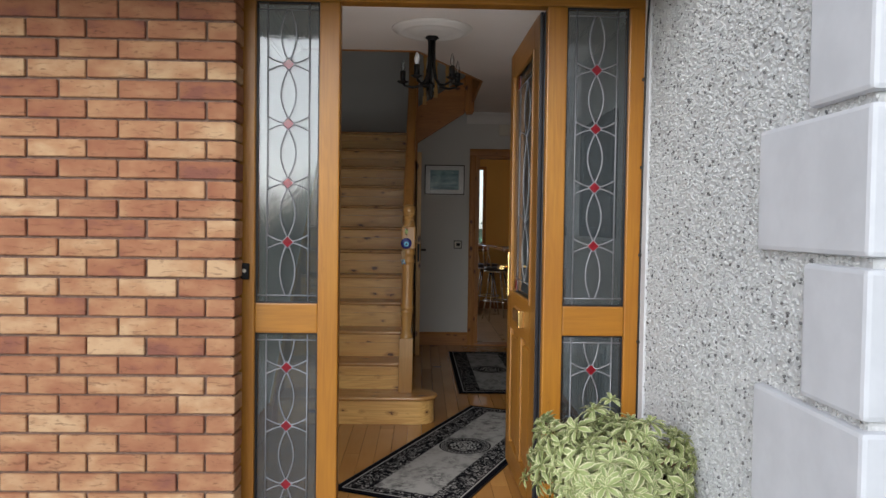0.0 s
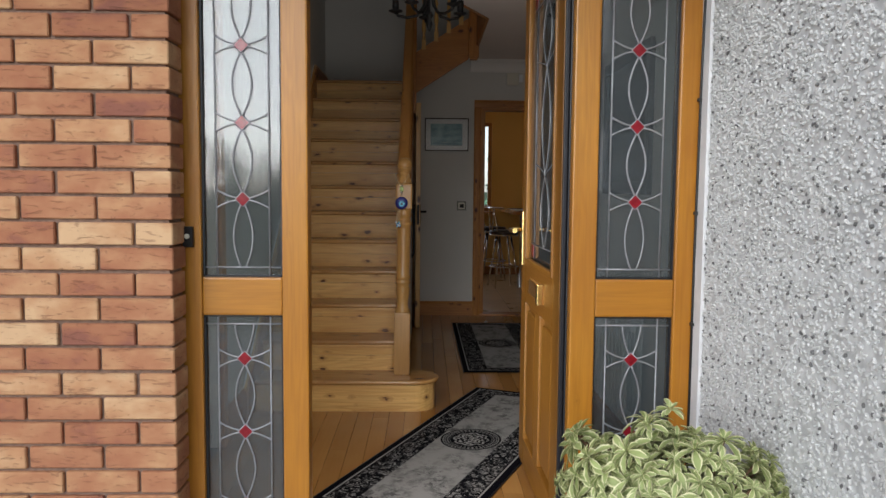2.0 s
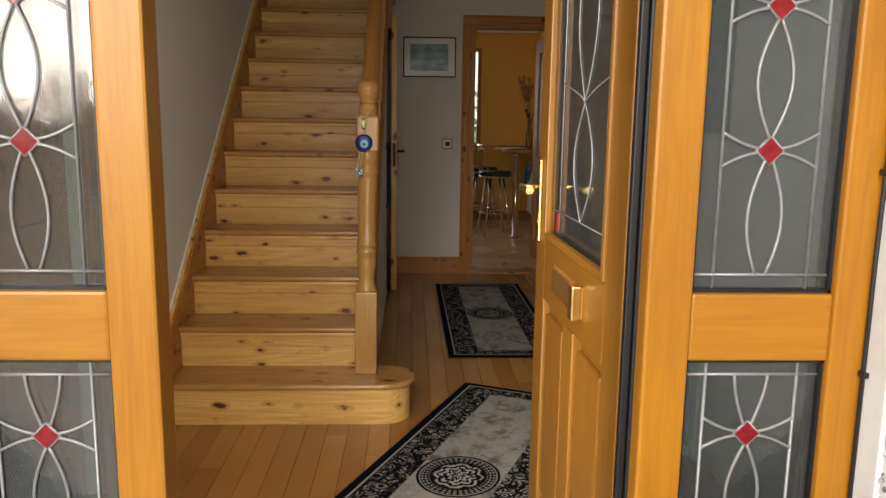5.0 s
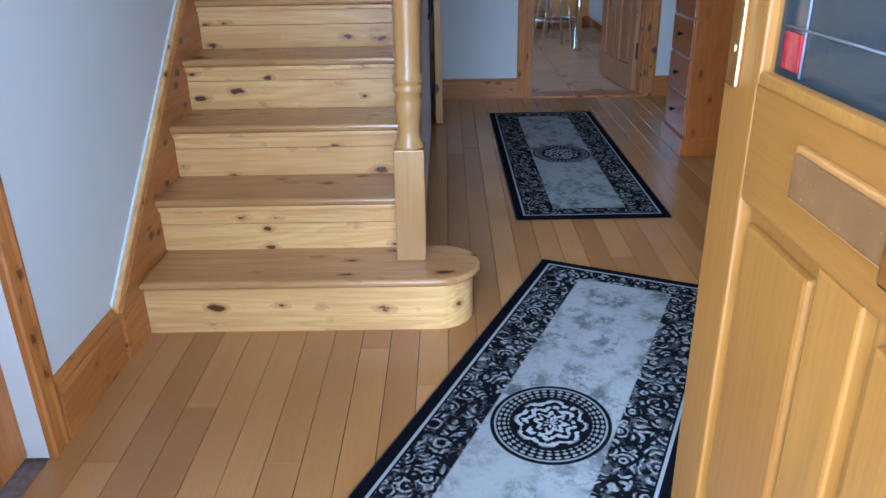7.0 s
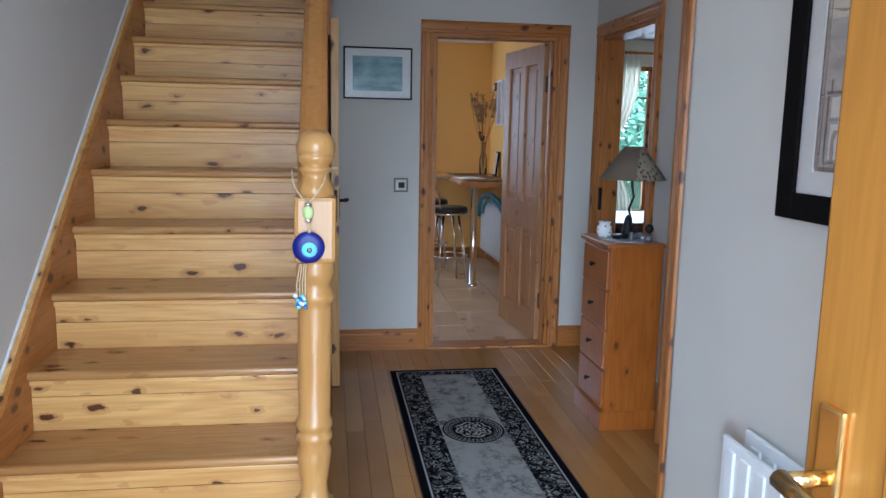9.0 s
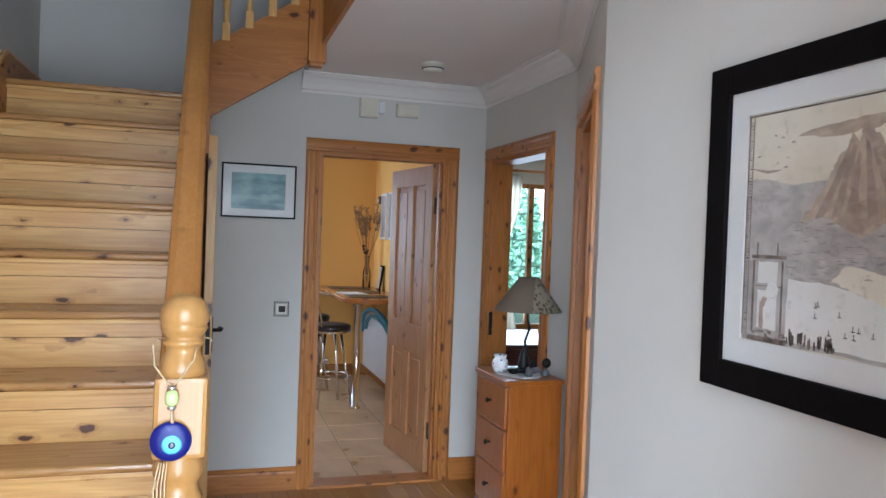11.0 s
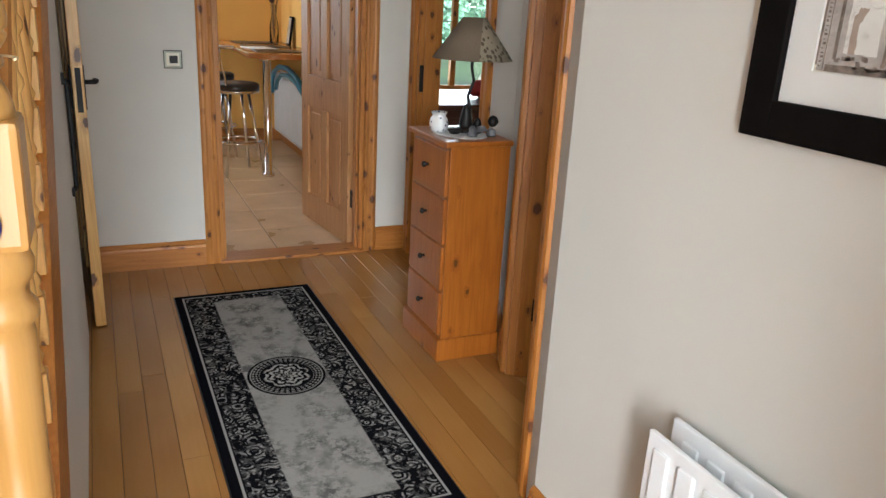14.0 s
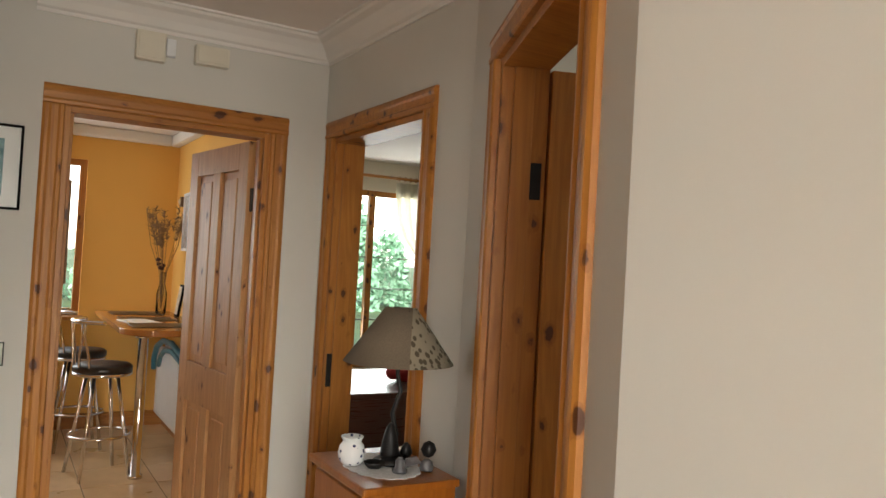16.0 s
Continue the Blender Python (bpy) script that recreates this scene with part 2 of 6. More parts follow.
def brick_material():
    n = Nodes("fired_brick")
    where = n.coords()
    info = n.add("ObjectInfo").outputs["Random"]
    ramp = n.add("ValToRGB")
    tones = [(0.0, (0.58, 0.375, 0.21)), (0.3, (0.47, 0.255, 0.13)), (0.55, (0.39, 0.178, 0.092)), (0.8, (0.34, 0.14, 0.074)), (1.0, (0.25, 0.10, 0.068))]
    ramp.color_ramp.elements[0].color = (*tones[0][1], 1)
    ramp.color_ramp.elements[1].color = (*tones[-1][1], 1)
    for at, tone in tones[1:-1]:
        ramp.color_ramp.elements.new(at).color = (*tone, 1)
    smear = n.noise(n.coords((5, 5, 9)), 1.3, 3.0)
    n.link(n.math("ADD", n.math("MULTIPLY", info, 0.72), n.math("MULTIPLY", n.math("SUBTRACT", smear, 0.42), 1.5), True), ramp.inputs[0])
    pits = n.noise(where, 55.0, 5.0, 0.65)
    crease = n.noise(n.coords((9, 9, 40)), 2.0, 4.0, 0.6, 1.2)
    tone = n.mix(n.math("MULTIPLY", n.step(crease, 0.56, 0.68), 0.45), ramp.outputs[0], (0.15, 0.065, 0.04))
    tone = n.mix(n.math("MULTIPLY", n.step(pits, 0.62, 0.75), 0.5), tone, (0.12, 0.06, 0.045))
    n.bump(n.math("SUBTRACT", pits, n.math("MULTIPLY", n.step(crease, 0.56, 0.68), 0.8)), 0.55, 0.004)
    return n.surface(tone, 0.85, 0.0, 0.25)


BRICK = brick_material()
MORTAR = plain("brick_mortar", (0.20, 0.125, 0.09), 0.9, 0.0, 0.2, 60, 0.5)


def pebble_materials():
    n = Nodes("pebbledash_stone")
    chance = n.add("NewGeometry").outputs["Random Per Island"]
    ramp = n.add("ValToRGB")
    ramp.color_ramp.interpolation = "CONSTANT"
    ramp.color_ramp.elements[0].color = (0.58, 0.58, 0.575, 1)
    ramp.color_ramp.elements[1].position = 0.93
    ramp.color_ramp.elements[1].color = (0.10, 0.10, 0.105, 1)
    for at, tone in ((0.35, 0.60), (0.6, 0.54), (0.72, 0.58), (0.86, 0.42)):
        ramp.color_ramp.elements.new(at).color = (tone, tone, tone * 0.985, 1)
    n.link(chance, ramp.inputs[0])
    broad = n.noise(n.coords(scatter=False), 2.0)
    n.surface(n.mix(n.math("MULTIPLY", broad, 0.25), ramp.outputs[0], (0.45, 0.42, 0.36)), 0.6)
    return n.mat


PEBBLE = pebble_materials()
DASH = plain("pebbledash_bed", (0.62, 0.62, 0.615), 0.85, 0.0, 0.2, 30, 0.5)
SMOOTH_RENDER = plain("smooth_white_render", (0.66, 0.66, 0.66), 0.8, 0.0, 0.06, 10, 0.15)


def tile_material():
    n = Nodes("beige_floor_tile")
    cloud = n.noise(n.coords(), 3.5, 5.0, 0.6)
    fine = n.noise(n.coords(), 60.0)
    tone = n.mix(n.step(cloud, 0.3, 0.7), (0.56, 0.375, 0.20), (0.70, 0.50, 0.30))
    n.bump(fine, 0.05, 0.001)
    return n.surface(tone, n.math("ADD", 0.22, n.math("MULTIPLY", cloud, 0.15)))


TILE = tile_material()
GROUT = plain("tile_grout", (0.24, 0.17, 0.11), 0.9, 0.0, 0.15, 60, 0.3)

# ---- helpers for shapes ----


def boxes(*limits, bevel=0.0):
    """One bmesh of boxes, each (x0, x1, y0, y1, z0, z1)."""
    bm = bmesh.new()
    for x0, x1, y0, y1, z0, z1 in limits:
        m = Matrix.Translation(((x0 + x1) / 2, (y0 + y1) / 2, (z0 + z1) / 2)) @ Matrix.Diagonal((x1 - x0, y1 - y0, z1 - z0, 1))
        bmesh.ops.create_cube(bm, size=1, matrix=m)
    if bevel:
        bmesh.ops.bevel(bm, geom=bm.edges[:], offset=bevel, segments=2, affect="EDGES", profile=0.6)
    return bm


def prism(outline, low, high, axis="z", bevel=0.0):
    """A flat outline of (a, b) pairs pushed from low to high along an axis; a and b are the other two axes in order."""
    bm = bmesh.new()

    def place(a, b, c):
        return {"x": (c, a, b), "y": (a, c, b), "z": (a, b, c)}[axis]

    first = [bm.verts.new(place(a, b, low)) for a, b in outline]
    last = [bm.verts.new(place(a, b, high)) for a, b in outline]
    bm.faces.new(first[::-1])
    bm.faces.new(last)
    for i in range(len(first)):
        j = (i + 1) % len(first)
        bm.faces.new((first[i], first[j], last[j], last[i]))
    bmesh.ops.recalc_face_normals(bm, faces=bm.faces[:])
    if bevel:
        bmesh.ops.bevel(bm, geom=bm.edges[:], offset=bevel, segments=2, affect="EDGES", profile=0.6)
    return bm


def turned(profile, x=0.0, y=0.0, sides=20, caps=True):
    """A turned piece about an upright axis: profile of (radius, z)."""
    bm = bmesh.new()
    rings = []
    for r, z in profile:
        rings.append([bm.verts.new((x + r * math.cos(2 * math.pi * k / sides), y + r * math.sin(2 * math.pi * k / sides), z)) for k in range(sides)])
    for low, high in zip(rings, rings[1:]):
        for k in range(sides):
            bm.faces.new((low[k], low[(k + 1) % sides], high[(k + 1) % sides], high[k]))
    if caps:
        bm.faces.new(rings[0][::-1])
        bm.faces.new(rings[-1])
    bmesh.ops.recalc_face_normals(bm, faces=bm.faces[:])
    for f in bm.faces:
        f.smooth = len(f.verts) == 4
    return bm


def tube(points, radius, sides=10):
    """A round bar along points; radius is a number or one for each point."""
    bm = bmesh.new()
    pts = [Vector(p) for p in points]
    radii = radius if isinstance(radius, (list, tuple)) else [radius] * len(pts)
    rings = []
    side = None
    for i, p in enumerate(pts):
        way = (pts[min(i + 1, len(pts) - 1)] - pts[max(i - 1, 0)]).normalized()
        if side is None:
            side = way.orthogonal().normalized()
        side = (side - way * side.dot(way)).normalized()
        other = way.cross(side)
        rings.append([bm.verts.new(p + radii[i] * (math.cos(2 * math.pi * k / sides) * side + math.sin(2 * math.pi * k / sides) * other)) for k in range(sides)])
    for low, high in zip(rings, rings[1:]):
        for k in range(sides):
            bm.faces.new((low[k], low[(k + 1) % sides], high[(k + 1) % sides], high[k]))
    bm.faces.new(rings[0][::-1])
    bm.faces.new(rings[-1])
    bmesh.ops.recalc_face_normals(bm, faces=bm.faces[:])
    for f in bm.faces:
        f.smooth = len(f.verts) == 4
    return bm


def joined(*meshes):
    """Several bmeshes in one."""
    bm = bmesh.new()
    for other in meshes:
        data = bpy.data.meshes.new("piece")
        other.to_mesh(data)
        other.free()
        bm.from_mesh(data)
        bpy.data.meshes.remove(data)
    return bm


def moved(bm, m):
    bmesh.ops.transform(bm, matrix=m, verts=bm.verts[:])
    return bm


def solid(name, bm, material):
    """A mesh object at the top level."""
    data = bpy.data.meshes.new(name)
    bm.to_mesh(data)
    bm.free()
    data.materials.append(material)
    return new(name, data)


def part(name, bm, material, parent, label=""):
    ob = solid(name, bm, material)
    ob.parent = parent
    return tagged(ob, label)


def thing(name, label, category, m=None, group=""):
    """An Empty at a thing's base, for its parts."""
    ob = new(name)
    ob.empty_display_size = 0.05
    if m is not None:
        ob.matrix_world = m
    return tagged(ob, label, category, group)


def setting(name, bm, material, label):
    return tagged(solid(name, bm, material), label, name.split("_")[0], kind="structure")


# ---- plan ----
LEFT, RIGHT, FAR_RIGHT = -0.385, 1.58, 2.13
FRONT, BACK = 3.0, 7.88
TOP = 2.42
CORNER, SPLAY_END = Vector((RIGHT, 5.42)), Vector((FAR_RIGHT, 6.67))
SPLAY = math.degrees(math.atan2(SPLAY_END.y - CORNER.y, SPLAY_END.x - CORNER.x))
SPLAY_M = pose(CORNER.x, CORNER.y, 0, 0, 0, SPLAY)
SPLAY_LENGTH = (SPLAY_END - CORNER).length
RISE, GOING, FIRST = 0.1765, 0.2185, 4.676

# ---- shell ----
setting("floor", boxes((-1.6, 6.2, 3.0, 11.6, -0.12, -0.022)), MORTAR, "dark sub-floor under the boards and tiles")
setting("wall_left", joined(boxes((LEFT - 0.15, LEFT, 4.12, 8.0, 0, 4.9)), boxes((LEFT - 0.15, LEFT, 3.07, 3.22, 0, 4.9)), boxes((LEFT - 0.15, LEFT, 3.22, 4.12, 2.0, 4.9))),
        WALL, "pale grey painted hall wall beside the stairs")
setting("wall_front", joined(boxes((LEFT - 0.15, -0.2, 3.0, 3.07, -0.1, 4.9)), boxes((-0.2, 1.42, 3.0, 3.07, 2.215, 4.9)), boxes((1.435, 1.72, 3.0, 3.07, -0.1, 4.9))),
        WALL, "painted inner face of the front wall round the door")
setting("wall_right", boxes((RIGHT, RIGHT + 0.14, 3.07, 5.42, 0, TOP)), WALL, "pale painted hall wall with a picture and a radiator")
setting("wall_splayed", moved(boxes((0.0, 0.205, -0.12, 0, 0, TOP), (0.93, SPLAY_LENGTH + 0.05, -0.12, 0, 0, TOP), (0.205, 0.93, -0.12, 0, 1.98, TOP)), SPLAY_M),
        WALL, "pale painted splayed wall with a doorway")
setting("wall_side", boxes((FAR_RIGHT, FAR_RIGHT + 0.13, 6.67, 6.96, 0, TOP), (FAR_RIGHT, FAR_RIGHT + 0.13, 7.76, 7.88, 0, TOP), (FAR_RIGHT, FAR_RIGHT + 0.13, 6.96, 7.76, 1.98, TOP)),
        WALL, "pale painted hall wall with the sitting room doorway")
setting("wall_back", boxes((LEFT, 1.095, BACK, BACK + 0.06, 0, 4.9), (1.88, FAR_RIGHT + 0.13, BACK, BACK + 0.06, 0, TOP), (1.095, 1.88, BACK, BACK + 0.06, 1.98, TOP), (1.095, 2.3, BACK, BACK + 0.06, TOP, 4.9)),
        WALL, "pale painted end wall of the hall with the kitchen doorway")
setting("wall_kitchen_side", boxes((-1.5, 1.095, BACK + 0.06, 8.0, 0, TOP), (1.88, 2.2, BACK + 0.06, 8.0, 0, TOP), (1.095, 1.88, BACK + 0.06, 8.0, 1.98, TOP)),
        ORANGE, "orange painted kitchen wall round the doorway")

# hall ceiling with the stairwell cut out of it
setting("ceiling", joined(prism([(LEFT - 0.1, 3.0), (1.72, 3.0), (1.72, 5.42), (2.3, 6.6), (2.3, 8.0), (1.0, 8.0), (1.0, 6.1), (0.49, 5.09), (LEFT - 0.1, 5.07)], TOP, TOP + 0.2)),
        CEILING, "off-white plaster hall ceiling")
setting("ceiling_upper", boxes((LEFT - 0.2, 2.3, 3.0, 8.0, 4.8, 4.9)), CEILING, "off-white ceiling over the stairwell")
setting("wall_upper", boxes((LEFT, 1.7, 4.98, 5.06, TOP + 0.2, 4.8), (1.7, 1.8, 5.0, 8.0, TOP + 0.2, 4.8)), WALL, "painted wall of the upper landing")


def coving(name, run):
    """A plaster coving along a run of (x, y) points, on the left of the way."""
    bm = bmesh.new()
    shape = [(0.0, -0.105), (0.008, -0.105), (0.010, -0.092), (0.022, -0.085), (0.040, -0.058), (0.065, -0.032), (0.088, -0.020), (0.095, -0.010), (0.108, -0.008), (0.108, 0.0), (0.0, 0.0)]
    pts = [Vector(p) for p in run]
    rows = []
    for i, p in enumerate(pts):
        ways = []
        if i > 0:
            ways.append((p - pts[i - 1]).normalized())
        if i < len(pts) - 1:
            ways.append((pts[i + 1] - p).normalized())
        sides = [Vector((-w.y, w.x)) for w in ways]
        out = sum(sides, Vector((0, 0))).normalized()
        out /= max(0.3, out.dot(sides[0]))
        rows.append([bm.verts.new((p.x + out.x * a, p.y + out.y * a, TOP + b)) for a, b in shape])
    for one, two in zip(rows, rows[1:]):
        for k in range(len(shape) - 1):
            bm.faces.new((one[k], one[k + 1], two[k + 1], two[k]))
    bmesh.ops.recalc_face_normals(bm, faces=bm.faces[:])
    return tagged(solid(name, bm, COVING), "white moulded plaster coving under the ceiling", "coving", kind="structure")


coving("trim_coving", [(RIGHT, 3.07), (CORNER.x, CORNER.y), (SPLAY_END.x, SPLAY_END.y), (FAR_RIGHT, BACK), (0.98, BACK)])
coving("trim_coving_front", [(LEFT, 5.07), (LEFT, 3.07), (RIGHT, 3.07)])

# rooms that open off the hall
setting("wall_study", boxes((1.72, 4.2, 3.07, 3.15, 0, TOP), (4.12, 4.2, 3.15, 6.6, 0, TOP), (2.3, 4.2, 6.6, 6.72, 0, TOP)), CREAM, "plain cream walls of the room behind the splayed doorway")
setting("ceiling_study", boxes((1.72, 4.2, 3.07, 6.72, TOP + 0.004, TOP + 0.1)), CEILING, "plain ceiling of the room behind the splayed doorway")
setting("wall_kitchen", boxes((2.2, 2.25, 8.0, 11.5, 0, TOP), (1.5, 2.2, 11.4, 11.5, 0, TOP), (-1.5, 0.25, 11.4, 11.5, 0, TOP), (0.25, 1.5, 11.4, 11.5, 2.15, TOP), (0.25, 1.5, 11.4, 11.5, 0, 0.9), (-1.6, -1.5, 7.94, 11.5, 0, TOP)),
        ORANGE, "warm orange painted kitchen walls")
setting("ceiling_kitchen", boxes((-1.6, 2.25, 8.0, 11.5, TOP, TOP + 0.1)), CEILING, "off-white kitchen ceiling")
setting("wall_sitting_room", boxes((2.26, 2.34, 7.94, 11.4, 0, TOP), (2.34, 3.55, 11.3, 11.4, 0, TOP), (4.85, 6.2, 11.3, 11.4, 0, TOP), (3.55, 4.85, 11.3, 11.4, 2.14, TOP), (3.55, 4.85, 11.3, 11.4, 0, 0.5), (6.1, 6.2, 6.72, 11.3, 0, TOP), (4.2, 6.2, 6.6, 6.72, 0, TOP)),
        CREAM, "cream painted sitting room walls")
setting("ceiling_sitting_room", boxes((2.26, 6.2, 6.72, 11.4, TOP + 0.004, TOP + 0.1)), CEILING, "white sitting room ceiling")
kitchen_coving = boxes((2.12, 2.2, 8.0, 11.4, TOP - 0.09, TOP), (-1.5, 2.12, 11.32, 11.4, TOP - 0.09, TOP), bevel=0.02)
tagged(solid("trim_kitchen_coving", kitchen_coving, COVING), "white kitchen coving", "coving", kind="structure")

# ---- doorways: linings, architraves, doors ----


def moulding(width, depth):
    """The section of an architrave: across its width and out from the wall."""
    return [(0, 0), (width, 0), (width, depth * 0.55), (width * 0.86, depth * 0.9), (width * 0.72, depth), (width * 0.6, depth * 0.8), (width * 0.3, depth * 0.75), (width * 0.2, depth), (width * 0.06, depth * 0.95), (0, depth * 0.7)]


def architrave(parent, m, width, height, band=0.075, depth=0.02, floor=0.0):
    """Two legs and a head round an opening, out along local -y; the opening runs from local x 0 to width."""
    shape = moulding(band, depth)
    left = [(-a, -b) for a, b in shape]
    right = [(width + a, -b) for a, b in shape]
    for outline in (left, right):
        bm = prism(outline, floor, height, "z")
        part("architrave_leg", moved(bm, m), TRIM_Z, parent)
    head = prism([(-b, height + a) for a, b in shape], -band, width + band, "x")
    part("architrave_head", moved(head, m), TRIM_X, parent)


def lining(parent, m, width, height, depth, stop=0.05):
    """Jambs and head board through the wall, with a planted stop."""
    t = 0.022
    part("jamb", moved(boxes((-0.002, t, 0, depth, 0, height), (t, t + 0.012, stop, depth - 0.04, 0, height - t), bevel=0.002), m), TRIM_Z, parent)
    part("jamb", moved(boxes((width - t, width + 0.002, 0, depth, 0, height), (width - t - 0.012, width - t, stop, depth - 0.04, 0, height - t), bevel=0.002), m), TRIM_Z, parent)
    part("head_lining", moved(boxes((t, width - t, 0, depth, height - t, height + 0.002), bevel=0.002), m), TRIM_X, parent)


def pine_door(parent, m, width, height, material, thick=0.042):
    """A four-panel door leaf; local x runs from the hinges to the latch, local y through the leaf."""
    def board(x0, x1, z0, z1, inset=0.0):
        return (x0, x1, inset, thick - inset, z0, z1)
    stile, lock = 0.10, 0.19
    low, mid = 0.17, 0.727
    middle = width / 2
    part("stile", moved(boxes(board(0, stile, 0, height), bevel=0.003), m), material, parent)
    part("stile", moved(boxes(board(width - stile, width, 0, height), bevel=0.003), m), material, parent)
    part("rail", moved(boxes(board(stile, width - stile, 0, low), bevel=0.003), m), material, parent)
    part("rail", moved(boxes(board(stile, width - stile, mid, mid + lock), bevel=0.003), m), material, parent)
    part("rail", moved(boxes(board(stile, width - stile, height - 0.12, height), bevel=0.003), m), material, parent)
    part("muntin", moved(boxes(board(middle - 0.045, middle + 0.045, low, mid), board(middle - 0.045, middle + 0.045, mid + lock, height - 0.12), bevel=0.003), m), material, parent)
    for x0, x1 in ((stile, middle - 0.045), (middle + 0.045, width - stile)):
        for z0, z1 in ((low, mid), (mid + lock, height - 0.12)):
            bm = boxes(board(x0, x1, z0, z1, 0.015), board(x0 + 0.034, x1 - 0.034, z0 + 0.034, z1 - 0.034, 0.008), bevel=0.005)
            part("door_panel", moved(bm, m), material, parent)


def hinge(parent, m, z):
    bm = joined(boxes((-0.004, 0.034, -0.004, 0.001, z - 0.045, z + 0.045)), tube([(-0.006, -0.006, z - 0.05), (-0.006, -0.006, z + 0.05)], 0.006))
    part("hinge", moved(bm, m), BLACK, parent, "black iron butt hinge")


def lever(parent, m, z, x, side=1, face=0.0):
    """A black latch plate with a curved lever on the face of a door."""
    bm = joined(boxes((x - 0.022, x + 0.022, face - 0.006 * side if side > 0 else face, face if side > 0 else face + 0.006, z - 0.085, z + 0.085), bevel=0.002),
                tube([(x, face, z + 0.02), (x, face - 0.045 * side, z + 0.02), (x - 0.03, face - 0.052 * side, z + 0.022), (x - 0.075, face - 0.05 * side, z + 0.012), (x - 0.10, face - 0.05 * side, z + 0.016)], [0.009, 0.009, 0.009, 0.007, 0.01]))
    part("door_handle", moved(bm, m), BLACK, parent, "black iron lever handle")


kitchen_door = tagged(new("door_kitchen"), "knotty pine four-panel door standing open into the kitchen", "door", kind="structure")
KD = pose(1.095, BACK, 0)
architrave(kitchen_door, KD, 0.785, 1.98)
lining(kitchen_door, KD, 0.785, 1.98, 0.12, 0.03)
KLEAF = pose(1.868, 8.0, 0.006, 0, 0, 97.5)
pine_door(kitchen_door, KLEAF, 0.705, 1.95, STRIPPED)
for z in (0.28, 1.70):
    part("hinge", joined(boxes((1.842, 1.8585, 7.962, 8.002, z - 0.05, z + 0.05), bevel=0.002), tube([(1.848, 8.004, z - 0.052), (1.848, 8.004, z + 0.052)], 0.007)), BLACK, kitchen_door, "black iron butt hinge")
lever(kitchen_door, KLEAF, 0.98, 0.65, 1, 0.0)
part("threshold", boxes((1.095, 1.88, BACK - 0.03, 8.01, -0.01, 0.014), bevel=0.005), TRIM_X, kitchen_door)

side_door = tagged(new("door_sitting_room"), "knotty pine doorway to the sitting room with its door swung out of sight", "door", kind="structure")
SD = pose(FAR_RIGHT, 7.76, 0, 0, 0, -90)
architrave(side_door, SD, 0.80, 1.98)
lining(side_door, SD, 0.80, 1.98, 0.13, 0.03)
part("strike_plate", boxes((FAR_RIGHT + 0.008, FAR_RIGHT + 0.030, 7.732, 7.7395, 0.92, 1.06), bevel=0.002), BLACK, side_door, "black iron strike plate")

splay_door = tagged(new("door_study"), "knotty pine door open into a side room", "door", kind="structure")
DD = SPLAY_M @ pose(0.93, 0, 0, 0, 0, 180)
architrave(splay_door, DD, 0.725, 1.98)
lining(splay_door, DD, 0.725, 1.98, 0.12, 0.03)
DLEAF = SPLAY_M @ pose(0.90, -0.125, 0.006, 0, 0, -87)
pine_door(splay_door, DLEAF, 0.69, 1.95, TRIM_Z)
hinge(splay_door, SPLAY_M @ pose(0.908, -0.075, 0, 0, 0, -90), 1.68)
hinge(splay_door, SPLAY_M @ pose(0.908, -0.075, 0, 0, 0, -90), 0.28)

left_door = tagged(new("door_cloakroom"), "closed knotty pine door with a moulded architrave", "door", kind="structure")
LD = pose(LEFT, 3.22, 0, 0, 0, 90)
architrave(left_door, LD, 0.90, 2.0)
pine_door(left_door, pose(LEFT - 0.05, 3.22, 0.006, 0, 0, 90), 0.90, 1.99, TRIM_Z)


def skirting(name, run, height=0.135):
    """A moulded pine skirting along a run, on the left of the way, as one piece a stretch."""
    owner = tagged(new(name), "moulded amber pine skirting board along the wall", "skirting", kind="structure")
    shape = [(0, 0), (0.020, 0), (0.020, height * 0.74), (0.016, height * 0.82), (0.018, height * 0.88), (0.010, height * 0.97), (0.006, height), (0, height)]
    for (x0, y0), (x1, y1) in zip(run, run[1:]):
        length = math.hypot(x1 - x0, y1 - y0)
        bm = prism(shape, 0, length, "x")
        m = pose(x0, y0, 0, 0, 0, math.degrees(math.atan2(y1 - y0, x1 - x0)))
        material = TRIM_X if abs(x1 - x0) > abs(y1 - y0) else TRIM_Y
        part("skirting_length", moved(bm, m), material, owner)


skirting("baseboard_right", [(RIGHT, 3.07), (RIGHT, 5.42)])
skirting("baseboard_splay", [tuple((SPLAY_M @ Vector((1.006, 0, 0)))[:2]), (FAR_RIGHT, 6.66), (FAR_RIGHT, 6.884)])
skirting("baseboard_back", [(1.019, BACK), (0.50, BACK)])
skirting("baseboard_back_corner", [(FAR_RIGHT, BACK), (1.956, BACK)])
skirting("baseboard_left", [(LEFT, 4.545), (LEFT, 4.196)], 0.165)

# ---- staircase ----
stair = thing("staircase", "varnished knotty pine staircase with a rounded bottom step and turned newel", "staircase", pose(0, FIRST, 0))


def sp(name, bm, material, label=""):
    return part(name, moved(bm, pose(0, -FIRST, 0)), material, stair, label)


STEP_LEFT, STEP_RIGHT = -0.355, 0.425


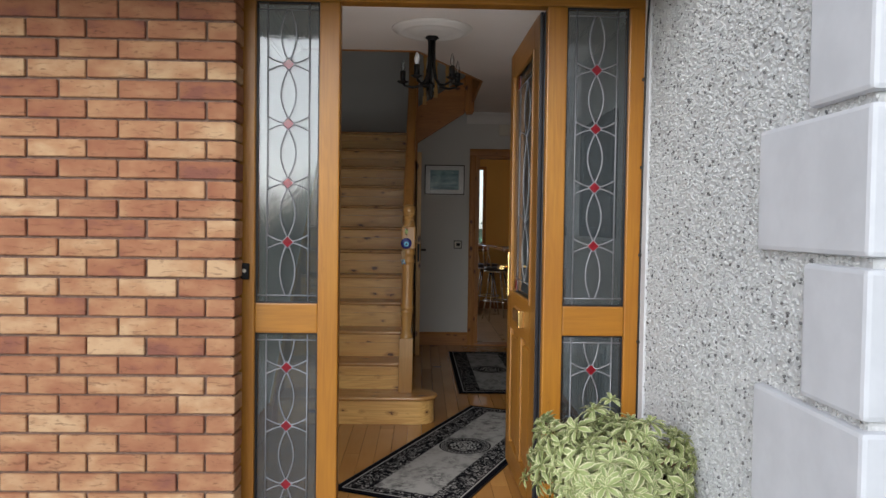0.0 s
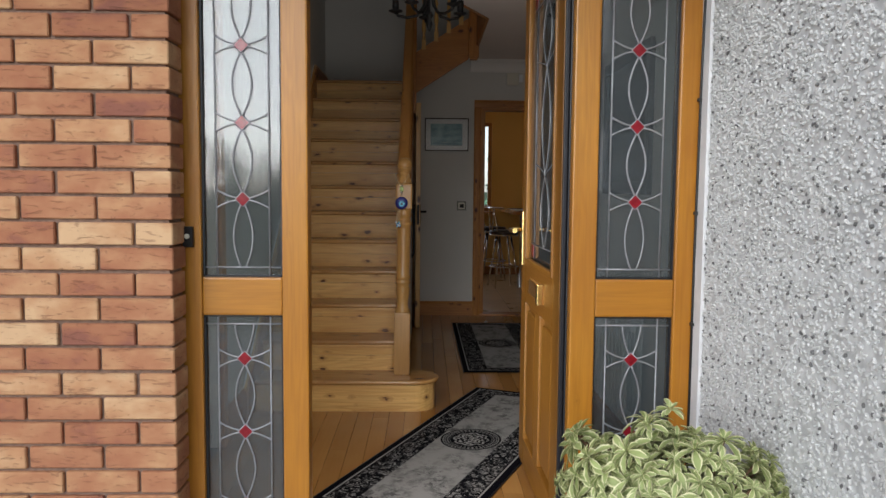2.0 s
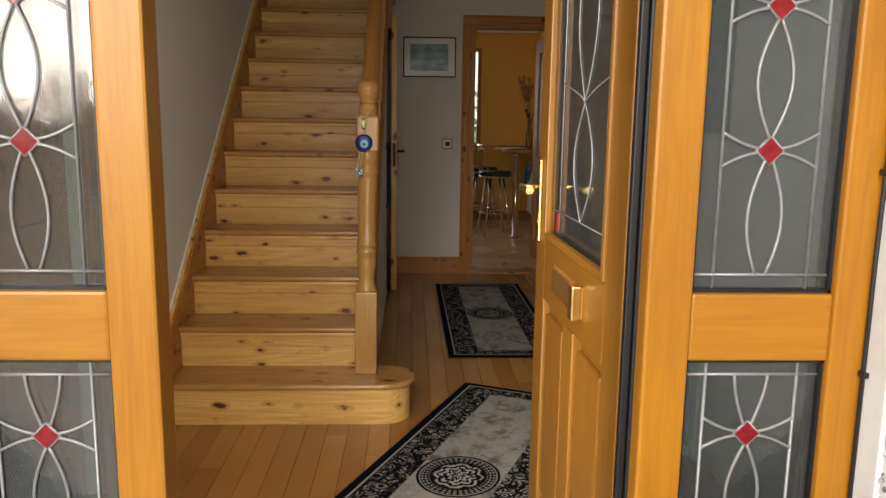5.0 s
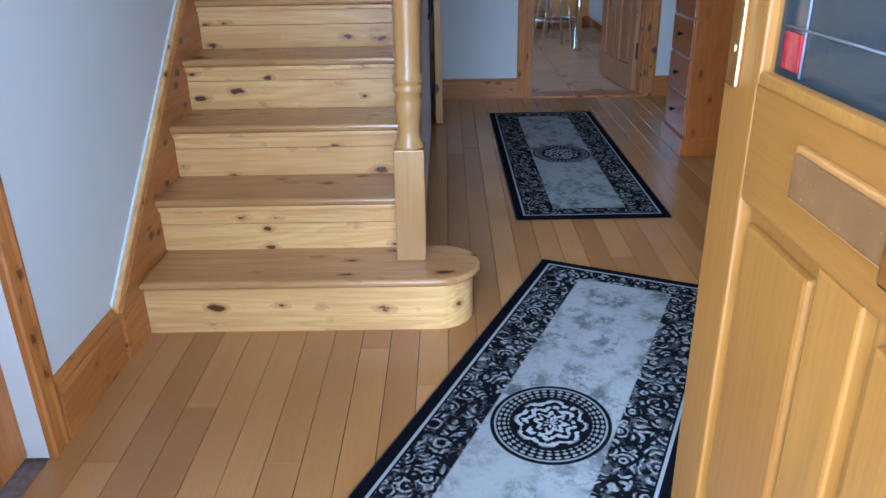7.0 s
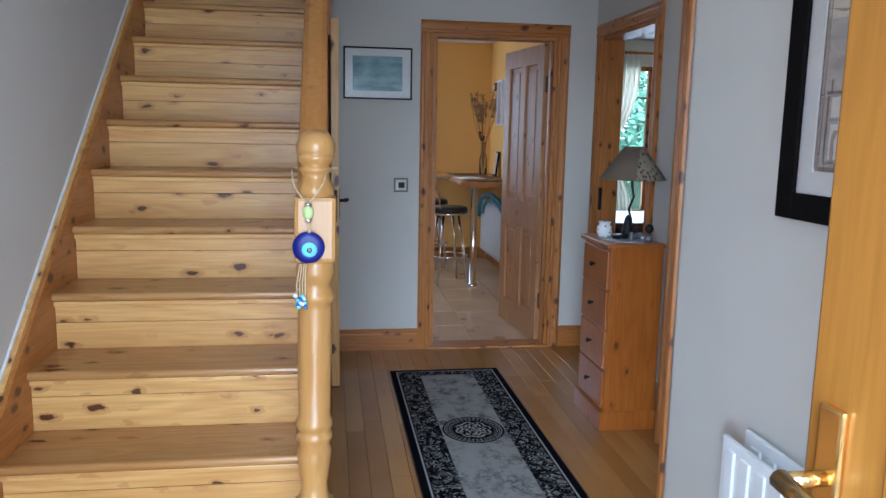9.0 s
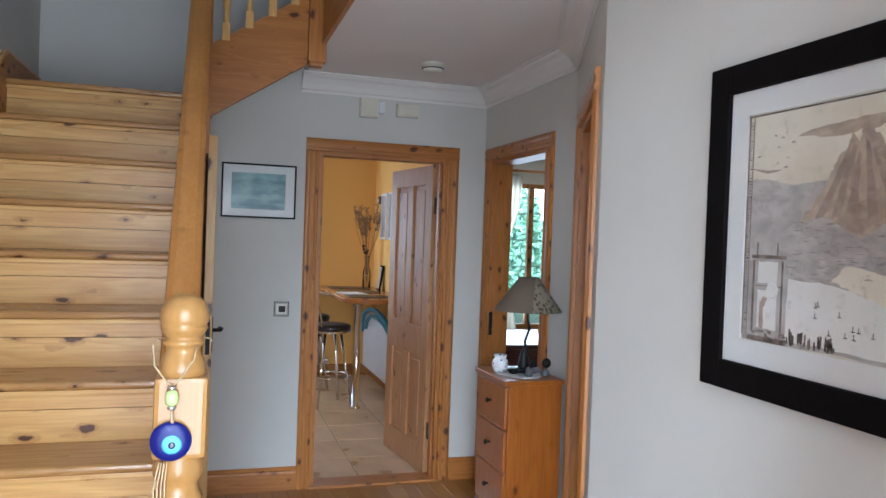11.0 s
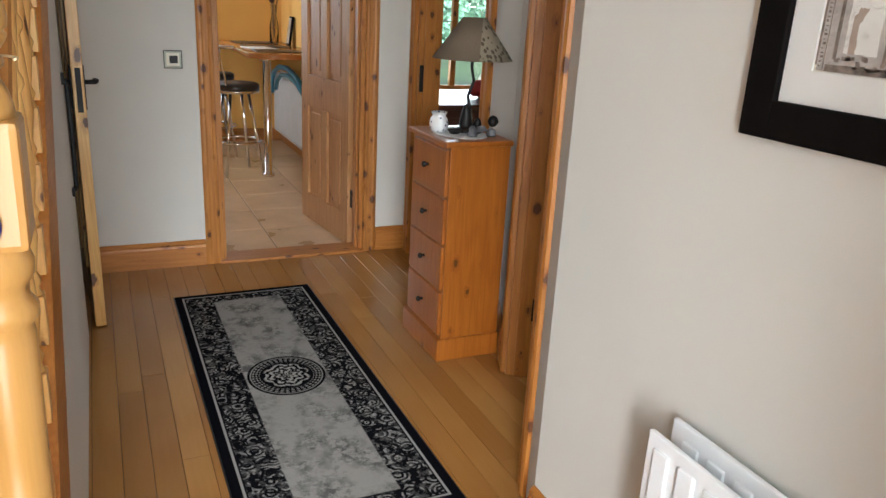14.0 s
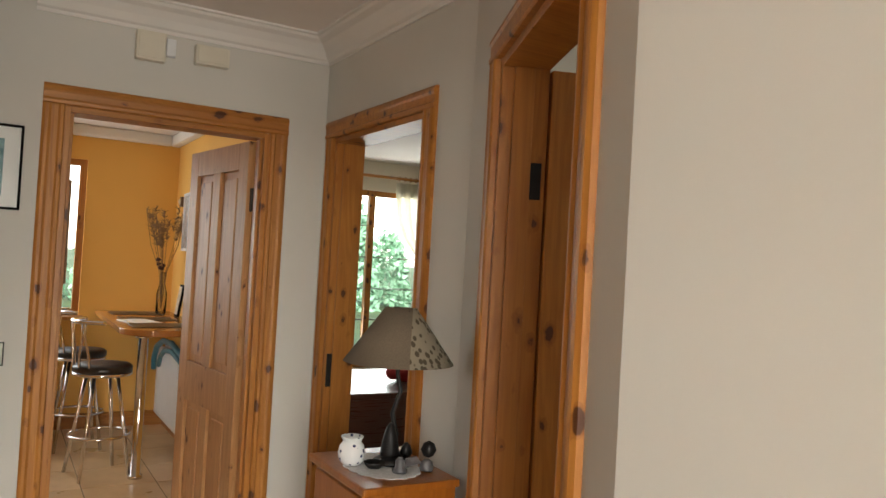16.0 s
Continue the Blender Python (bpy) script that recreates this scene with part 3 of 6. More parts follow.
def rounded_step(x0, x1, y0, y1, z0, z1, bevel):
    """A bottom step whose free end is a half round."""
    r = (y1 - y0) / 2
    outline = [(x0, y0)] + [(x1 - r + r * math.sin(a), y0 + r - r * math.cos(a)) for a in (math.pi * k / 14 for k in range(15))] + [(x0, y1)]
    bm = prism(outline, z0, z1, "z")
    if bevel:
        bmesh.ops.bevel(bm, geom=[e for e in bm.edges if abs(e.verts[0].co.z - e.verts[1].co.z) < 1e-5], offset=bevel, segments=3, affect="EDGES", profile=0.5)
    return bm


sp("tread", rounded_step(STEP_LEFT, 0.645, FIRST, FIRST + 0.262, RISE - 0.026, RISE, 0.011), TREAD)
sp("riser", rounded_step(STEP_LEFT, 0.622, FIRST + 0.024, FIRST + 0.24, 0, RISE - 0.026, 0), PINE_X)
rng = random.Random(17)
for k in range(2, 13):
    y0 = FIRST + GOING * (k - 1)
    deep = GOING + 0.03 if k < 12 else 0.80
    tread = boxes((STEP_LEFT, STEP_RIGHT, y0, y0 + deep, RISE * k - 0.026, RISE * k))
    bmesh.ops.bevel(tread, geom=[e for e in tread.edges if all(abs(v.co.y - y0) < 1e-4 for v in e.verts) and abs(e.verts[0].co.z - e.verts[1].co.z) < 1e-5], offset=0.011, segments=3, affect="EDGES", profile=0.5)
    sp("tread", tread, TREAD)
    seam = RISE * (k - 1) + rng.uniform(0.075, 0.10)
    sp("riser", boxes((STEP_LEFT, STEP_RIGHT, y0 + 0.024, y0 + 0.042, RISE * (k - 1), seam - 0.0008), bevel=0.001), PINE_X)
    sp("riser", boxes((STEP_LEFT, STEP_RIGHT, y0 + 0.0246, y0 + 0.042, seam + 0.0008, RISE * k - 0.026), bevel=0.001), PINE_X)
    sp("scotia", boxes((STEP_LEFT, STEP_RIGHT, y0 + 0.010, y0 + 0.024, RISE * k - 0.042, RISE * k - 0.026), bevel=0.004), PINE_X)

SLOPE = RISE / GOING


def nose(y):
    return RISE + (y - FIRST) * SLOPE


# wall string with its moulded top edge, level at the foot and the landing
sp("wall_string", prism([(4.55, 0.0), (4.55, nose(4.55) + 0.075), (4.60, nose(4.60) + 0.075), (7.10, nose(7.10) + 0.075), (7.16, nose(7.10) + 0.10), (7.86, nose(7.10) + 0.10), (7.86, 1.9), (6.6, nose(6.6) - 0.3), (4.95, 0.0)], LEFT, STEP_LEFT - 0.001, "x", 0.003), TRIM_Y)
sp("string_capping", prism([(4.548, nose(4.548) + 0.075), (4.548, nose(4.548) + 0.094), (4.60, nose(4.60) + 0.094), (7.10, nose(7.10) + 0.094), (7.16, nose(7.10) + 0.118), (7.86, nose(7.10) + 0.118), (7.86, nose(7.10) + 0.10), (7.16, nose(7.10) + 0.10), (7.10, nose(7.10) + 0.075), (4.60, nose(4.60) + 0.075)], LEFT, STEP_LEFT - 0.010, "x", 0.002), PINE_Y)
CAULK = plain("white_caulk", (0.74, 0.73, 0.70), 0.6, 0.0, 0.08, 40, 0.1)
sp("caulk_line", prism([(4.549, nose(4.549) + 0.095), (4.549, nose(4.549) + 0.103), (7.10, nose(7.10) + 0.103), (7.10, nose(7.10) + 0.095)], LEFT, LEFT + 0.007, "x"), CAULK, "white caulk line along the wall")
# outer string and the plastered spandrel below it
sp("outer_string", prism([(4.92, nose(4.92) - 0.21), (4.92, nose(4.92) + 0.06), (7.10, nose(7.10) + 0.06), (7.10, nose(7.10) - 0.21)], STEP_RIGHT - 0.002, STEP_RIGHT + 0.036, "x", 0.003), TRIM_Y)
setting("wall_under_stairs", prism([(4.925, 0), (4.925, nose(4.925) - 0.20), (7.10, nose(7.10) - 0.20), (7.10, 0)], STEP_RIGHT + 0.004, STEP_RIGHT + 0.026, "x"), WALL, "white plastered panel under the staircase")
setting("wall_under_stairs_upper", prism([(7.10, 1.965), (7.10, 2.04), (7.88, 2.04), (7.88, 1.965)], STEP_RIGHT + 0.004, STEP_RIGHT + 0.026, "x"), WALL, "white plaster over the cupboard under the stairs")
setting("wall_cupboard", boxes((LEFT, STEP_RIGHT + 0.004, 6.36, 6.42, 0, 1.35)), WALL, "plain wall inside the cupboard under the stairs")

# newel with its square blocks, turned neck and acorn top
NX, NY = 0.436, 4.855
newel_parts = [
    boxes((NX - 0.045, NX + 0.045, NY - 0.045, NY + 0.045, RISE, 0.525), bevel=0.004),
    turned([(0.044, 0.52), (0.043, 0.535), (0.034, 0.55), (0.030, 0.575), (0.036, 0.62), (0.040, 0.655), (0.034, 0.678), (0.042, 0.688), (0.042, 0.70), (0.035, 0.708), (0.042, 0.716), (0.042, 0.73), (0.036, 0.74), (0.0375, 0.85), (0.0385, 0.99), (0.036, 1.005), (0.044, 1.015), (0.044, 1.028), (0.036, 1.04), (0.036, 1.055), (0.043, 1.066), (0.044, 1.082), (0.040, 1.095), (0.040, 1.11)], NX, NY, 28),
    boxes((NX - 0.045, NX + 0.045, NY - 0.045, NY + 0.045, 1.102, 1.245), bevel=0.009),
    turned([(0.042, 1.24), (0.040, 1.258), (0.036, 1.272), (0.030, 1.284), (0.029, 1.293), (0.034, 1.297), (0.0355, 1.302), (0.034, 1.307), (0.030, 1.310), (0.032, 1.314), (0.038, 1.322), (0.0405, 1.328), (0.040, 1.331), (0.0372, 1.3335), (0.0415, 1.338), (0.0425, 1.347), (0.041, 1.360), (0.036, 1.372), (0.027, 1.381), (0.013, 1.387), (0.002, 1.388)], NX, NY, 28),
]
newel_mesh = joined(*newel_parts)
for v in newel_mesh.verts:
    v.co.x += 0.012 * max(0.0, v.co.z - 0.35)
sp("newel", newel_mesh, NEWEL, "turned pine newel post with an acorn top")


def rail_bar(y0, y1, z0, z1, half=0.036, tall=0.062):
    shape = [(-half * 0.7, 0), (half * 0.7, 0), (half * 0.7, tall * 0.3), (half, tall * 0.5), (half * 0.92, tall * 0.78), (half * 0.55, tall * 0.97), (0, tall), (-half * 0.55, tall * 0.97), (-half * 0.92, tall * 0.78), (-half, tall * 0.5), (-half * 0.7, tall * 0.3)]
    bm = bmesh.new()
    a = [bm.verts.new((NX + u, y0, z0 + v)) for u, v in shape]
    b = [bm.verts.new((NX + u, y1, z1 + v)) for u, v in shape]
    bm.faces.new(a)
    bm.faces.new(b[::-1])
    for k in range(len(shape)):
        j = (k + 1) % len(shape)
        bm.faces.new((a[k], b[k], b[j], a[j]))
    bmesh.ops.recalc_face_normals(bm, faces=bm.faces[:])
    return bm


RAIL_WOOD = pine("handrail_pine", "y", (0.44, 0.20, 0.04), (0.32, 0.12, 0.018), 0.6, 0.5, 0.45)
RAIL_LIFT = 1.185 - nose(4.90)
sp("handrail", rail_bar(4.895, 7.06, nose(4.895) + RAIL_LIFT - 0.06, nose(7.06) + RAIL_LIFT - 0.06), RAIL_WOOD)


def baluster_mesh(tall):
    f = tall
    return joined(boxes((-0.018, 0.018, -0.018, 0.018, 0, 0.13 * f), bevel=0.002),
                  turned([(0.017, 0.125 * f), (0.012, 0.15 * f), (0.017, 0.17 * f), (0.011, 0.19 * f), (0.019, 0.28 * f), (0.013, 0.42 * f), (0.010, 0.47 * f), (0.017, 0.49 * f), (0.017, 0.505 * f), (0.010, 0.525 * f), (0.014, 0.6 * f), (0.019, 0.72 * f), (0.011, 0.81 * f), (0.017, 0.83 * f), (0.012, 0.85 * f), (0.017, 0.875 * f)], 0, 0, 12),
                  boxes((-0.018, 0.018, -0.018, 0.018, 0.87 * f, f), bevel=0.002))


tall = RAIL_LIFT - 0.115
first_baluster = None
for k in range(18):
    y = 4.99 + 0.115 * k
    if first_baluster is None:
        first_baluster = sp("baluster", moved(baluster_mesh(tall), pose(NX + 0.0, y, nose(y) + 0.058)), PINE_Z)
    else:
        twin = new("baluster", first_baluster.data)
        twin.parent = stair
        twin.location = (0, 0.115 * k, SLOPE * 0.115 * k)
# quarter landing: newel, rising outer string, drop newel and the balusters of the upper flight
# newels and string take the darker amber trim: stairwell shade in their colour
sp("landing_newel", boxes((NX - 0.045, NX + 0.045, 7.08, 7.17, 1.85, 3.05), bevel=0.004), TRIM_Z)
UP = 0.30 / 0.46
sp("upper_string", prism([(0.47, 2.02), (0.47, 2.36), (0.92, 2.36 + 0.45 * UP), (0.92, 2.02 + 0.45 * UP)], 7.13, 7.165, "y", 0.003), TRIM_X)
sp("drop_newel", joined(boxes((0.92, 1.005, 7.10, 7.185, 2.325, 3.5), bevel=0.004), boxes((0.93, 0.995, 7.11, 7.175, 2.305, 2.33), bevel=0.008)), TRIM_Z)
sp("upper_handrail", prism([(0.47, 2.95), (0.47, 3.01), (0.92, 3.01 + 0.45 * UP), (0.92, 2.95 + 0.45 * UP)], 7.11, 7.18, "y", 0.01), PINE_X)
for k in range(4):
    x = 0.54 + 0.105 * k
    sp("baluster", moved(baluster_mesh(0.63), pose(x, 7.147, 2.36 + (x - 0.47) * UP - 0.02)), PINE_Z)
sp("flight_soffit", prism([(0.46, 2.14), (0.46, 2.16), (1.0, 2.16 + 0.54 * UP), (1.0, 2.14 + 0.54 * UP)], 7.17, 7.87, "y"), WALL)
sp("landing_underside", boxes((STEP_LEFT, 0.46, FIRST + GOING * 11 + 0.05, 7.87, 2.04, 2.09)), WALL)
for k in range(3):
    sp("tread", boxes((0.46 + 0.22 * k, 0.70 + 0.22 * k, 7.17, 7.87, RISE * (13 + k) - 0.026, RISE * (13 + k)), bevel=0.004), PINE_Y)
    sp("riser", boxes((0.475 + 0.22 * k, 0.49 + 0.22 * k, 7.17, 7.87, RISE * (12 + k), RISE * (13 + k) - 0.026)), PINE_Y)
# timber lining of the stairwell edge
sp("well_lining", joined(boxes((0.985, 1.004, 6.09, 7.10, TOP - 0.006, TOP + 0.26)), prism([(0.484, 5.095), (0.499, 5.088), (1.006, 6.09), (0.988, 6.098)], TOP - 0.006, TOP + 0.26, "z"), boxes((LEFT, 0.492, 5.07, 5.092, TOP - 0.006, TOP + 0.26))), TRIM_Y)

cupboard_door = thing("cupboard_door", "pine door of the cupboard under the stairs, standing ajar", "door", pose(0.423, 7.862, 0.006, 0, 0, -85.4))
M0 = pose(0, 0, 0)
pine_door(cupboard_door, M0, 0.69, 1.94, PINE_Z)
lever(cupboard_door, M0, 0.99, 0.635, 1, 0.0)
lever(cupboard_door, M0, 0.99, 0.635, -1, 0.042)
part("latch_plate", boxes((0.689, 0.693, 0.012, 0.032, 0.90, 1.07), bevel=0.001), BLACK, cupboard_door, "dark latch plate on the door edge")
handle_bar = thing("pull_bar", "long black bar hanging on the plaster under the stairs", "handle", pose(STEP_RIGHT + 0.03, 6.92, 0.66))
part("bar", tube([(0.004, 0, 0.0), (0.012, 0, 0.02), (0.014, 0.01, 0.2), (0.012, 0.02, 0.38), (0.002, 0.022, 0.40)], 0.008, 8), BLACK, handle_bar)
part("mount", boxes((-0.005, 0.006, -0.012, 0.012, -0.02, 0.01), bevel=0.002), BLACK, handle_bar)
part("mount", boxes((-0.005, 0.006, 0.008, 0.034, 0.38, 0.42), bevel=0.002), BLACK, handle_bar)

# ---- front door: frame, side lights, leaf ----
front_door = tagged(new("door_front"), "golden oak front door frame with leaded side lights", "door", kind="structure")
F0, F1 = 2.995, 3.065


def fp(name, *limits, material=OAK_Z, bevel=0.006):
    return part(name, boxes(*limits, bevel=bevel), material, front_door)


fp("post", (-0.20, -0.131, F0, F1, 0.05, 2.135))
fp("post", (1.351, 1.422, F0, F1, 0.05, 2.135))
fp("mullion", (0.118, 0.200, F0, F1, 0.05, 2.135))
fp("mullion", (1.022, 1.102, F0, F1, 0.05, 2.135))
fp("head", (-0.20, 1.422, F0, F1, 2.135, 2.214), material=OAK_X)
fp("sill", (-0.20, 1.422, F0 - 0.012, F1, -0.07, 0.05), material=OAK_X)
for x0, x1 in ((-0.131, 0.118), (1.102, 1.351)):
    fp("transom", (x0, x1, F0 + 0.004, F1, 0.818, 0.938), material=OAK_X)


def lead_panel(pane, x0, x1, z0, z1, y, knots, m=None):
    """Lead cames and red diamonds on a pane."""
    mid = (x0 + x1) / 2
    edge = 0.042
    top, low = z1 - 0.03, z0 + 0.03
    lines = [[(x0 + edge, z0), (x0 + edge, z1)], [(x1 - edge, z0), (x1 - edge, z1)]]
    lines += [[(x0, low), (x1, low)], [(x0, top), (x1, top)]]

    def arc(za, zb, side, bulge=0.030):
        return [(mid + side * bulge * math.sin(math.pi * k / 12), za + (zb - za) * k / 12) for k in range(13)]

    for a, b in zip(knots, knots[1:]):
        lines += [arc(a - 0.016, b + 0.016, 1), arc(a - 0.016, b + 0.016, -1)]
    gap = abs(knots[0] - knots[1])
    for side in (1, -1):
        for end, z in ((top, knots[0]), (low, knots[-1])):
            reach = (end - z) / gap
            lines.append([(mid + side * 0.030 * math.sin(math.pi * min(1, abs(reach)) * k / 10), z + (end - z) * k / 10) for k in range(11)])
        for z in knots:
            half = (x1 - x0) / 2 - edge
            for lift in (0.030, -0.028):
                lines.append([(mid + side * (0.018 + (half - 0.018) * k / 8), z + lift * (0.14 + 0.86 * (k / 8) ** 1.6)) for k in range(9)])
        for z in knots:
            lines.append([(mid, z - 0.0235), (mid + side * 0.0235, z), (mid, z + 0.0235)])
    cames = joined(*[tube([(a, y, b) for a, b in line], 0.0030, 6) for line in lines])
    m = m or Matrix.Identity(4)
    part("lead_came", moved(cames, m), LEAD, pane, "silvery lead came in looping curves")
    for z in knots:
        diamond = prism([(mid, z - 0.0225), (mid + 0.0225, z), (mid, z + 0.0225), (mid - 0.0225, z)], y - 0.003, y + 0.004, "y", 0.001)
        part("diamond", moved(diamond, m), RED_GLASS, pane, "red glass diamond")


UPPER_KNOTS = [1.890, 1.654, 1.418, 1.182]
LOWER_KNOTS = [0.677, 0.440, 0.201]
for x0, x1 in ((-0.131, 0.118), (1.102, 1.351)):
    for z0, z1, knots in ((0.938, 2.135, UPPER_KNOTS), (0.05, 0.818, LOWER_KNOTS)):
        pane = part("pane", boxes((x0, x1, 3.022, 3.034, z0, z1)), PANE, front_door, "stippled obscure glass")
        part("glazing_bead", boxes((x0, x0 + 0.006, 3.010, 3.022, z0, z1), (x1 - 0.006, x1, 3.010, 3.022, z0, z1), (x0, x1, 3.010, 3.022, z0, z0 + 0.006), (x0, x1, 3.010, 3.022, z1 - 0.006, z1)), RUBBER, front_door)
        lead_panel(pane, x0, x1, z0, z1, 3.019, knots)

leaf = thing("front_door_leaf", "golden oak front door with leaded glass, standing open inwards", "door", pose(0.998, 3.052, 0.05, 0, 0, 91.2))
LW, LH, LT = 0.825, 2.075, 0.060


LEAF_Z = pine("golden_oak_foil_leaf_upright", "z", (0.25, 0.112, 0.013), (0.19, 0.078, 0.008), 0.2, 0.34, 0.8)


def lp(name, *limits, material=LEAF_Z, bevel=0.005, label=""):
    return part(name, boxes(*limits, bevel=bevel), material, leaf, label)


LEAF_X = pine("golden_oak_foil_leaf", "x", (0.25, 0.112, 0.013), (0.19, 0.078, 0.008), 0.2, 0.34, 0.8)
lp("stile", (0.004, 0.118, -LT, 0, 0, LH))
lp("stile", (LW - 0.118, LW, -LT, 0, 0, LH))
lp("rail", (0.118, LW - 0.118, -LT, 0, LH - 0.115, LH), material=LEAF_X)
lp("rail", (0.118, LW - 0.118, -LT, 0, 0, 0.12), material=LEAF_X)
lp("rail", (0.118, LW - 0.118, -LT, 0, 0.70, 0.87), material=LEAF_X)
lp("muntin", (LW / 2 - 0.05, LW / 2 + 0.05, -LT, 0, 0.12, 0.70))
for x0, x1 in ((0.118, LW / 2 - 0.05), (LW / 2 + 0.05, LW - 0.118)):
    lp("door_panel", (x0, x1, -0.045, -0.018, 0.12, 0.70), (x0 + 0.025, x1 - 0.025, -0.05, -0.004, 0.15, 0.67), bevel=0.008)
bead = [(0.118, 0.136, -0.012, 0.006, 0.87, LH - 0.115), (LW - 0.136, LW - 0.118, -0.012, 0.006, 0.87, LH - 0.115), (0.136, LW - 0.136, -0.012, 0.006, 0.87, 0.888), (0.136, LW - 0.136, -0.012, 0.006, LH - 0.133, LH - 0.115)]
lp("glazing_bead", *bead, bevel=0.004)
leaf_pane = part("pane", boxes((0.118, LW - 0.118, -0.036, -0.022, 0.87, LH - 0.115)), PANE, leaf, "dark stippled glass with leaded curves")


def leaf_leading(pane):
    """Border lines with red corner squares, and two long crossing curves."""
    x0, x1, z0, z1, y = 0.136, LW - 0.136, 0.888, LH - 0.133, -0.020
    mid, edge = (x0 + x1) / 2, 0.06
    lines = [[(x0 + edge, z0), (x0 + edge, z1)], [(x1 - edge, z0), (x1 - edge, z1)], [(x0, z0 + edge), (x1, z0 + edge)], [(x0, z1 - edge), (x1, z1 - edge)]]
    knots = [z0 + edge, 1.22, 1.62, z1 - edge]
    for side in (1, -1):
        for a, b in zip(knots, knots[1:]):
            lines.append([(mid + side * 0.085 * math.sin(math.pi * k / 14), a + (b - a) * k / 14) for k in range(15)])
        for z in knots[1:3]:
            lines.append([(mid + side * ((x1 - x0) / 2 - edge) * k / 8, z + 0.05 * (k / 8) ** 0.7) for k in range(9)])
    part("lead_came", joined(*[tube([(a, y, b) for a, b in line], 0.0016, 6) for line in lines]), LEAD, pane, "lead came in looping curves")
    for cx in (x0 + edge / 2, x1 - edge / 2):
        for cz in (z0 + edge / 2, z1 - edge / 2):
            part("corner_square", boxes((cx - 0.024, cx + 0.024, y - 0.002, y + 0.002, cz - 0.024, cz + 0.024), bevel=0.001), RED_GLASS, pane, "red glass corner square")


leaf_leading(leaf_pane)
part("edge_seal", boxes((-0.012, 0.004, -0.016, -0.002, 0.0, LH), (-0.016, 0.004, -0.036, -0.018, 0.0, LH), (-0.010, 0.004, -0.058, -0.038, 0.0, LH), bevel=0.003), RUBBER, leaf, "black rubber weather seals")
# the brass plate mirrors the dark hall: that reflection is its brown colour
letter = part("letter_plate", boxes((LW / 2 - 0.135, LW / 2 + 0.135, -0.002, 0.008, 0.755, 0.825), bevel=0.003), plain("letter_plate_reflected_brown", (0.30, 0.14, 0.03), 0.35), leaf, "letter plate")
# only the near end keeps bright brass, where light catches the plate
part("flap", boxes((LW / 2 - 0.138, LW / 2 - 0.100, 0.004, 0.026, 0.752, 0.828), bevel=0.004), BRASS, letter, "bright brass end of the letter plate, coloured as it catches light")
part("flap", boxes((LW / 2 - 0.100, LW / 2 + 0.125, 0.008, 0.015, 0.762, 0.818), bevel=0.003), plain("flap_reflected_brown", (0.20, 0.10, 0.03), 0.25, 0.4), letter, "letter flap coloured with the dark hall it mirrors")
for face, side in ((0.0, 1), (-LT, -1)):
    plate = part("handle_plate", boxes((LW - 0.062, LW - 0.026, min(face, face + 0.009 * side), max(face, face + 0.009 * side), 0.85, 1.075), bevel=0.004), BRASS, leaf, "brass handle back plate")
    out = face + 0.055 * side
    part("spindle", tube([(LW - 0.044, face, 1.000), (LW - 0.044, out, 1.000)], 0.009), BRASS, plate)
    part("lever", tube([(LW - 0.040, out, 1.000), (LW - 0.09, out + 0.004 * side, 0.998), (LW - 0.15, out + 0.002 * side, 0.999), (LW - 0.165, out, 1.001)], [0.011, 0.010, 0.009, 0.011]), BRASS, plate, "brass lever")
    part("key_cylinder", tube([(LW - 0.044, face, 0.905), (LW - 0.044, face + 0.012 * side, 0.905)], 0.009), BRASS, plate)
part("lock_strip", boxes((LW - 0.001, LW + 0.002, -0.040, -0.020, 0.55, 1.5)), BRASS, leaf, "brass lock strip on the door edge")

bell = thing("doorbell", "small black doorbell with a pale push button", "doorbell", pose(-0.168, F0, 1.065))
part("case", boxes((-0.016, 0.016, -0.020, 0.0, -0.032, 0.032), bevel=0.004), BLACK, bell)
part("button", moved(turned([(0.008, 0), (0.008, 0.004), (0.005, 0.006)], 0, 0, 14), pose(0, -0.020, 0.002, 90)), PLASTIC, bell, "pale push button")

# ---- porch and the ground outside ----
dash_wall = setting("wall_porch", boxes((1.424, 1.60, 1.44, 2.995, -0.3, 2.6), (1.424, 5.5, 1.44, 1.60, -0.3, 2.9)), DASH, "grey pebbledashed porch wall")
part("smooth_margin", boxes((1.412, 1.424, 2.925, 2.996, -0.2, 2.222), bevel=0.003), SMOOTH_RENDER, dash_wall, "smooth white render strip beside the frame")
setting("wall_outer_left", boxes((-4.5, -0.192, 2.885, 3.0, -0.3, 2.6)), MORTAR, "mortar bed of the brick wall")


def soffit():
    limits = []
    x = -4.5
    while x < 1.40:
        limits.append((x + 0.004, min(x + 0.146, 1.418), 2.22, 3.0, 2.222, 2.235))
        x += 0.15
    return boxes(*limits, (-4.5, 1.42, 2.22, 3.0, 2.232, 2.26), bevel=0.0)


setting("ceiling_porch", soffit(), SOFFIT, "dark grooved soffit boards over the porch")
setting("trim_fascia", boxes((-4.5, 1.424, 2.195, 2.22, 2.19, 2.40), bevel=0.004), SOFFIT, "dark fascia board at the porch eaves")
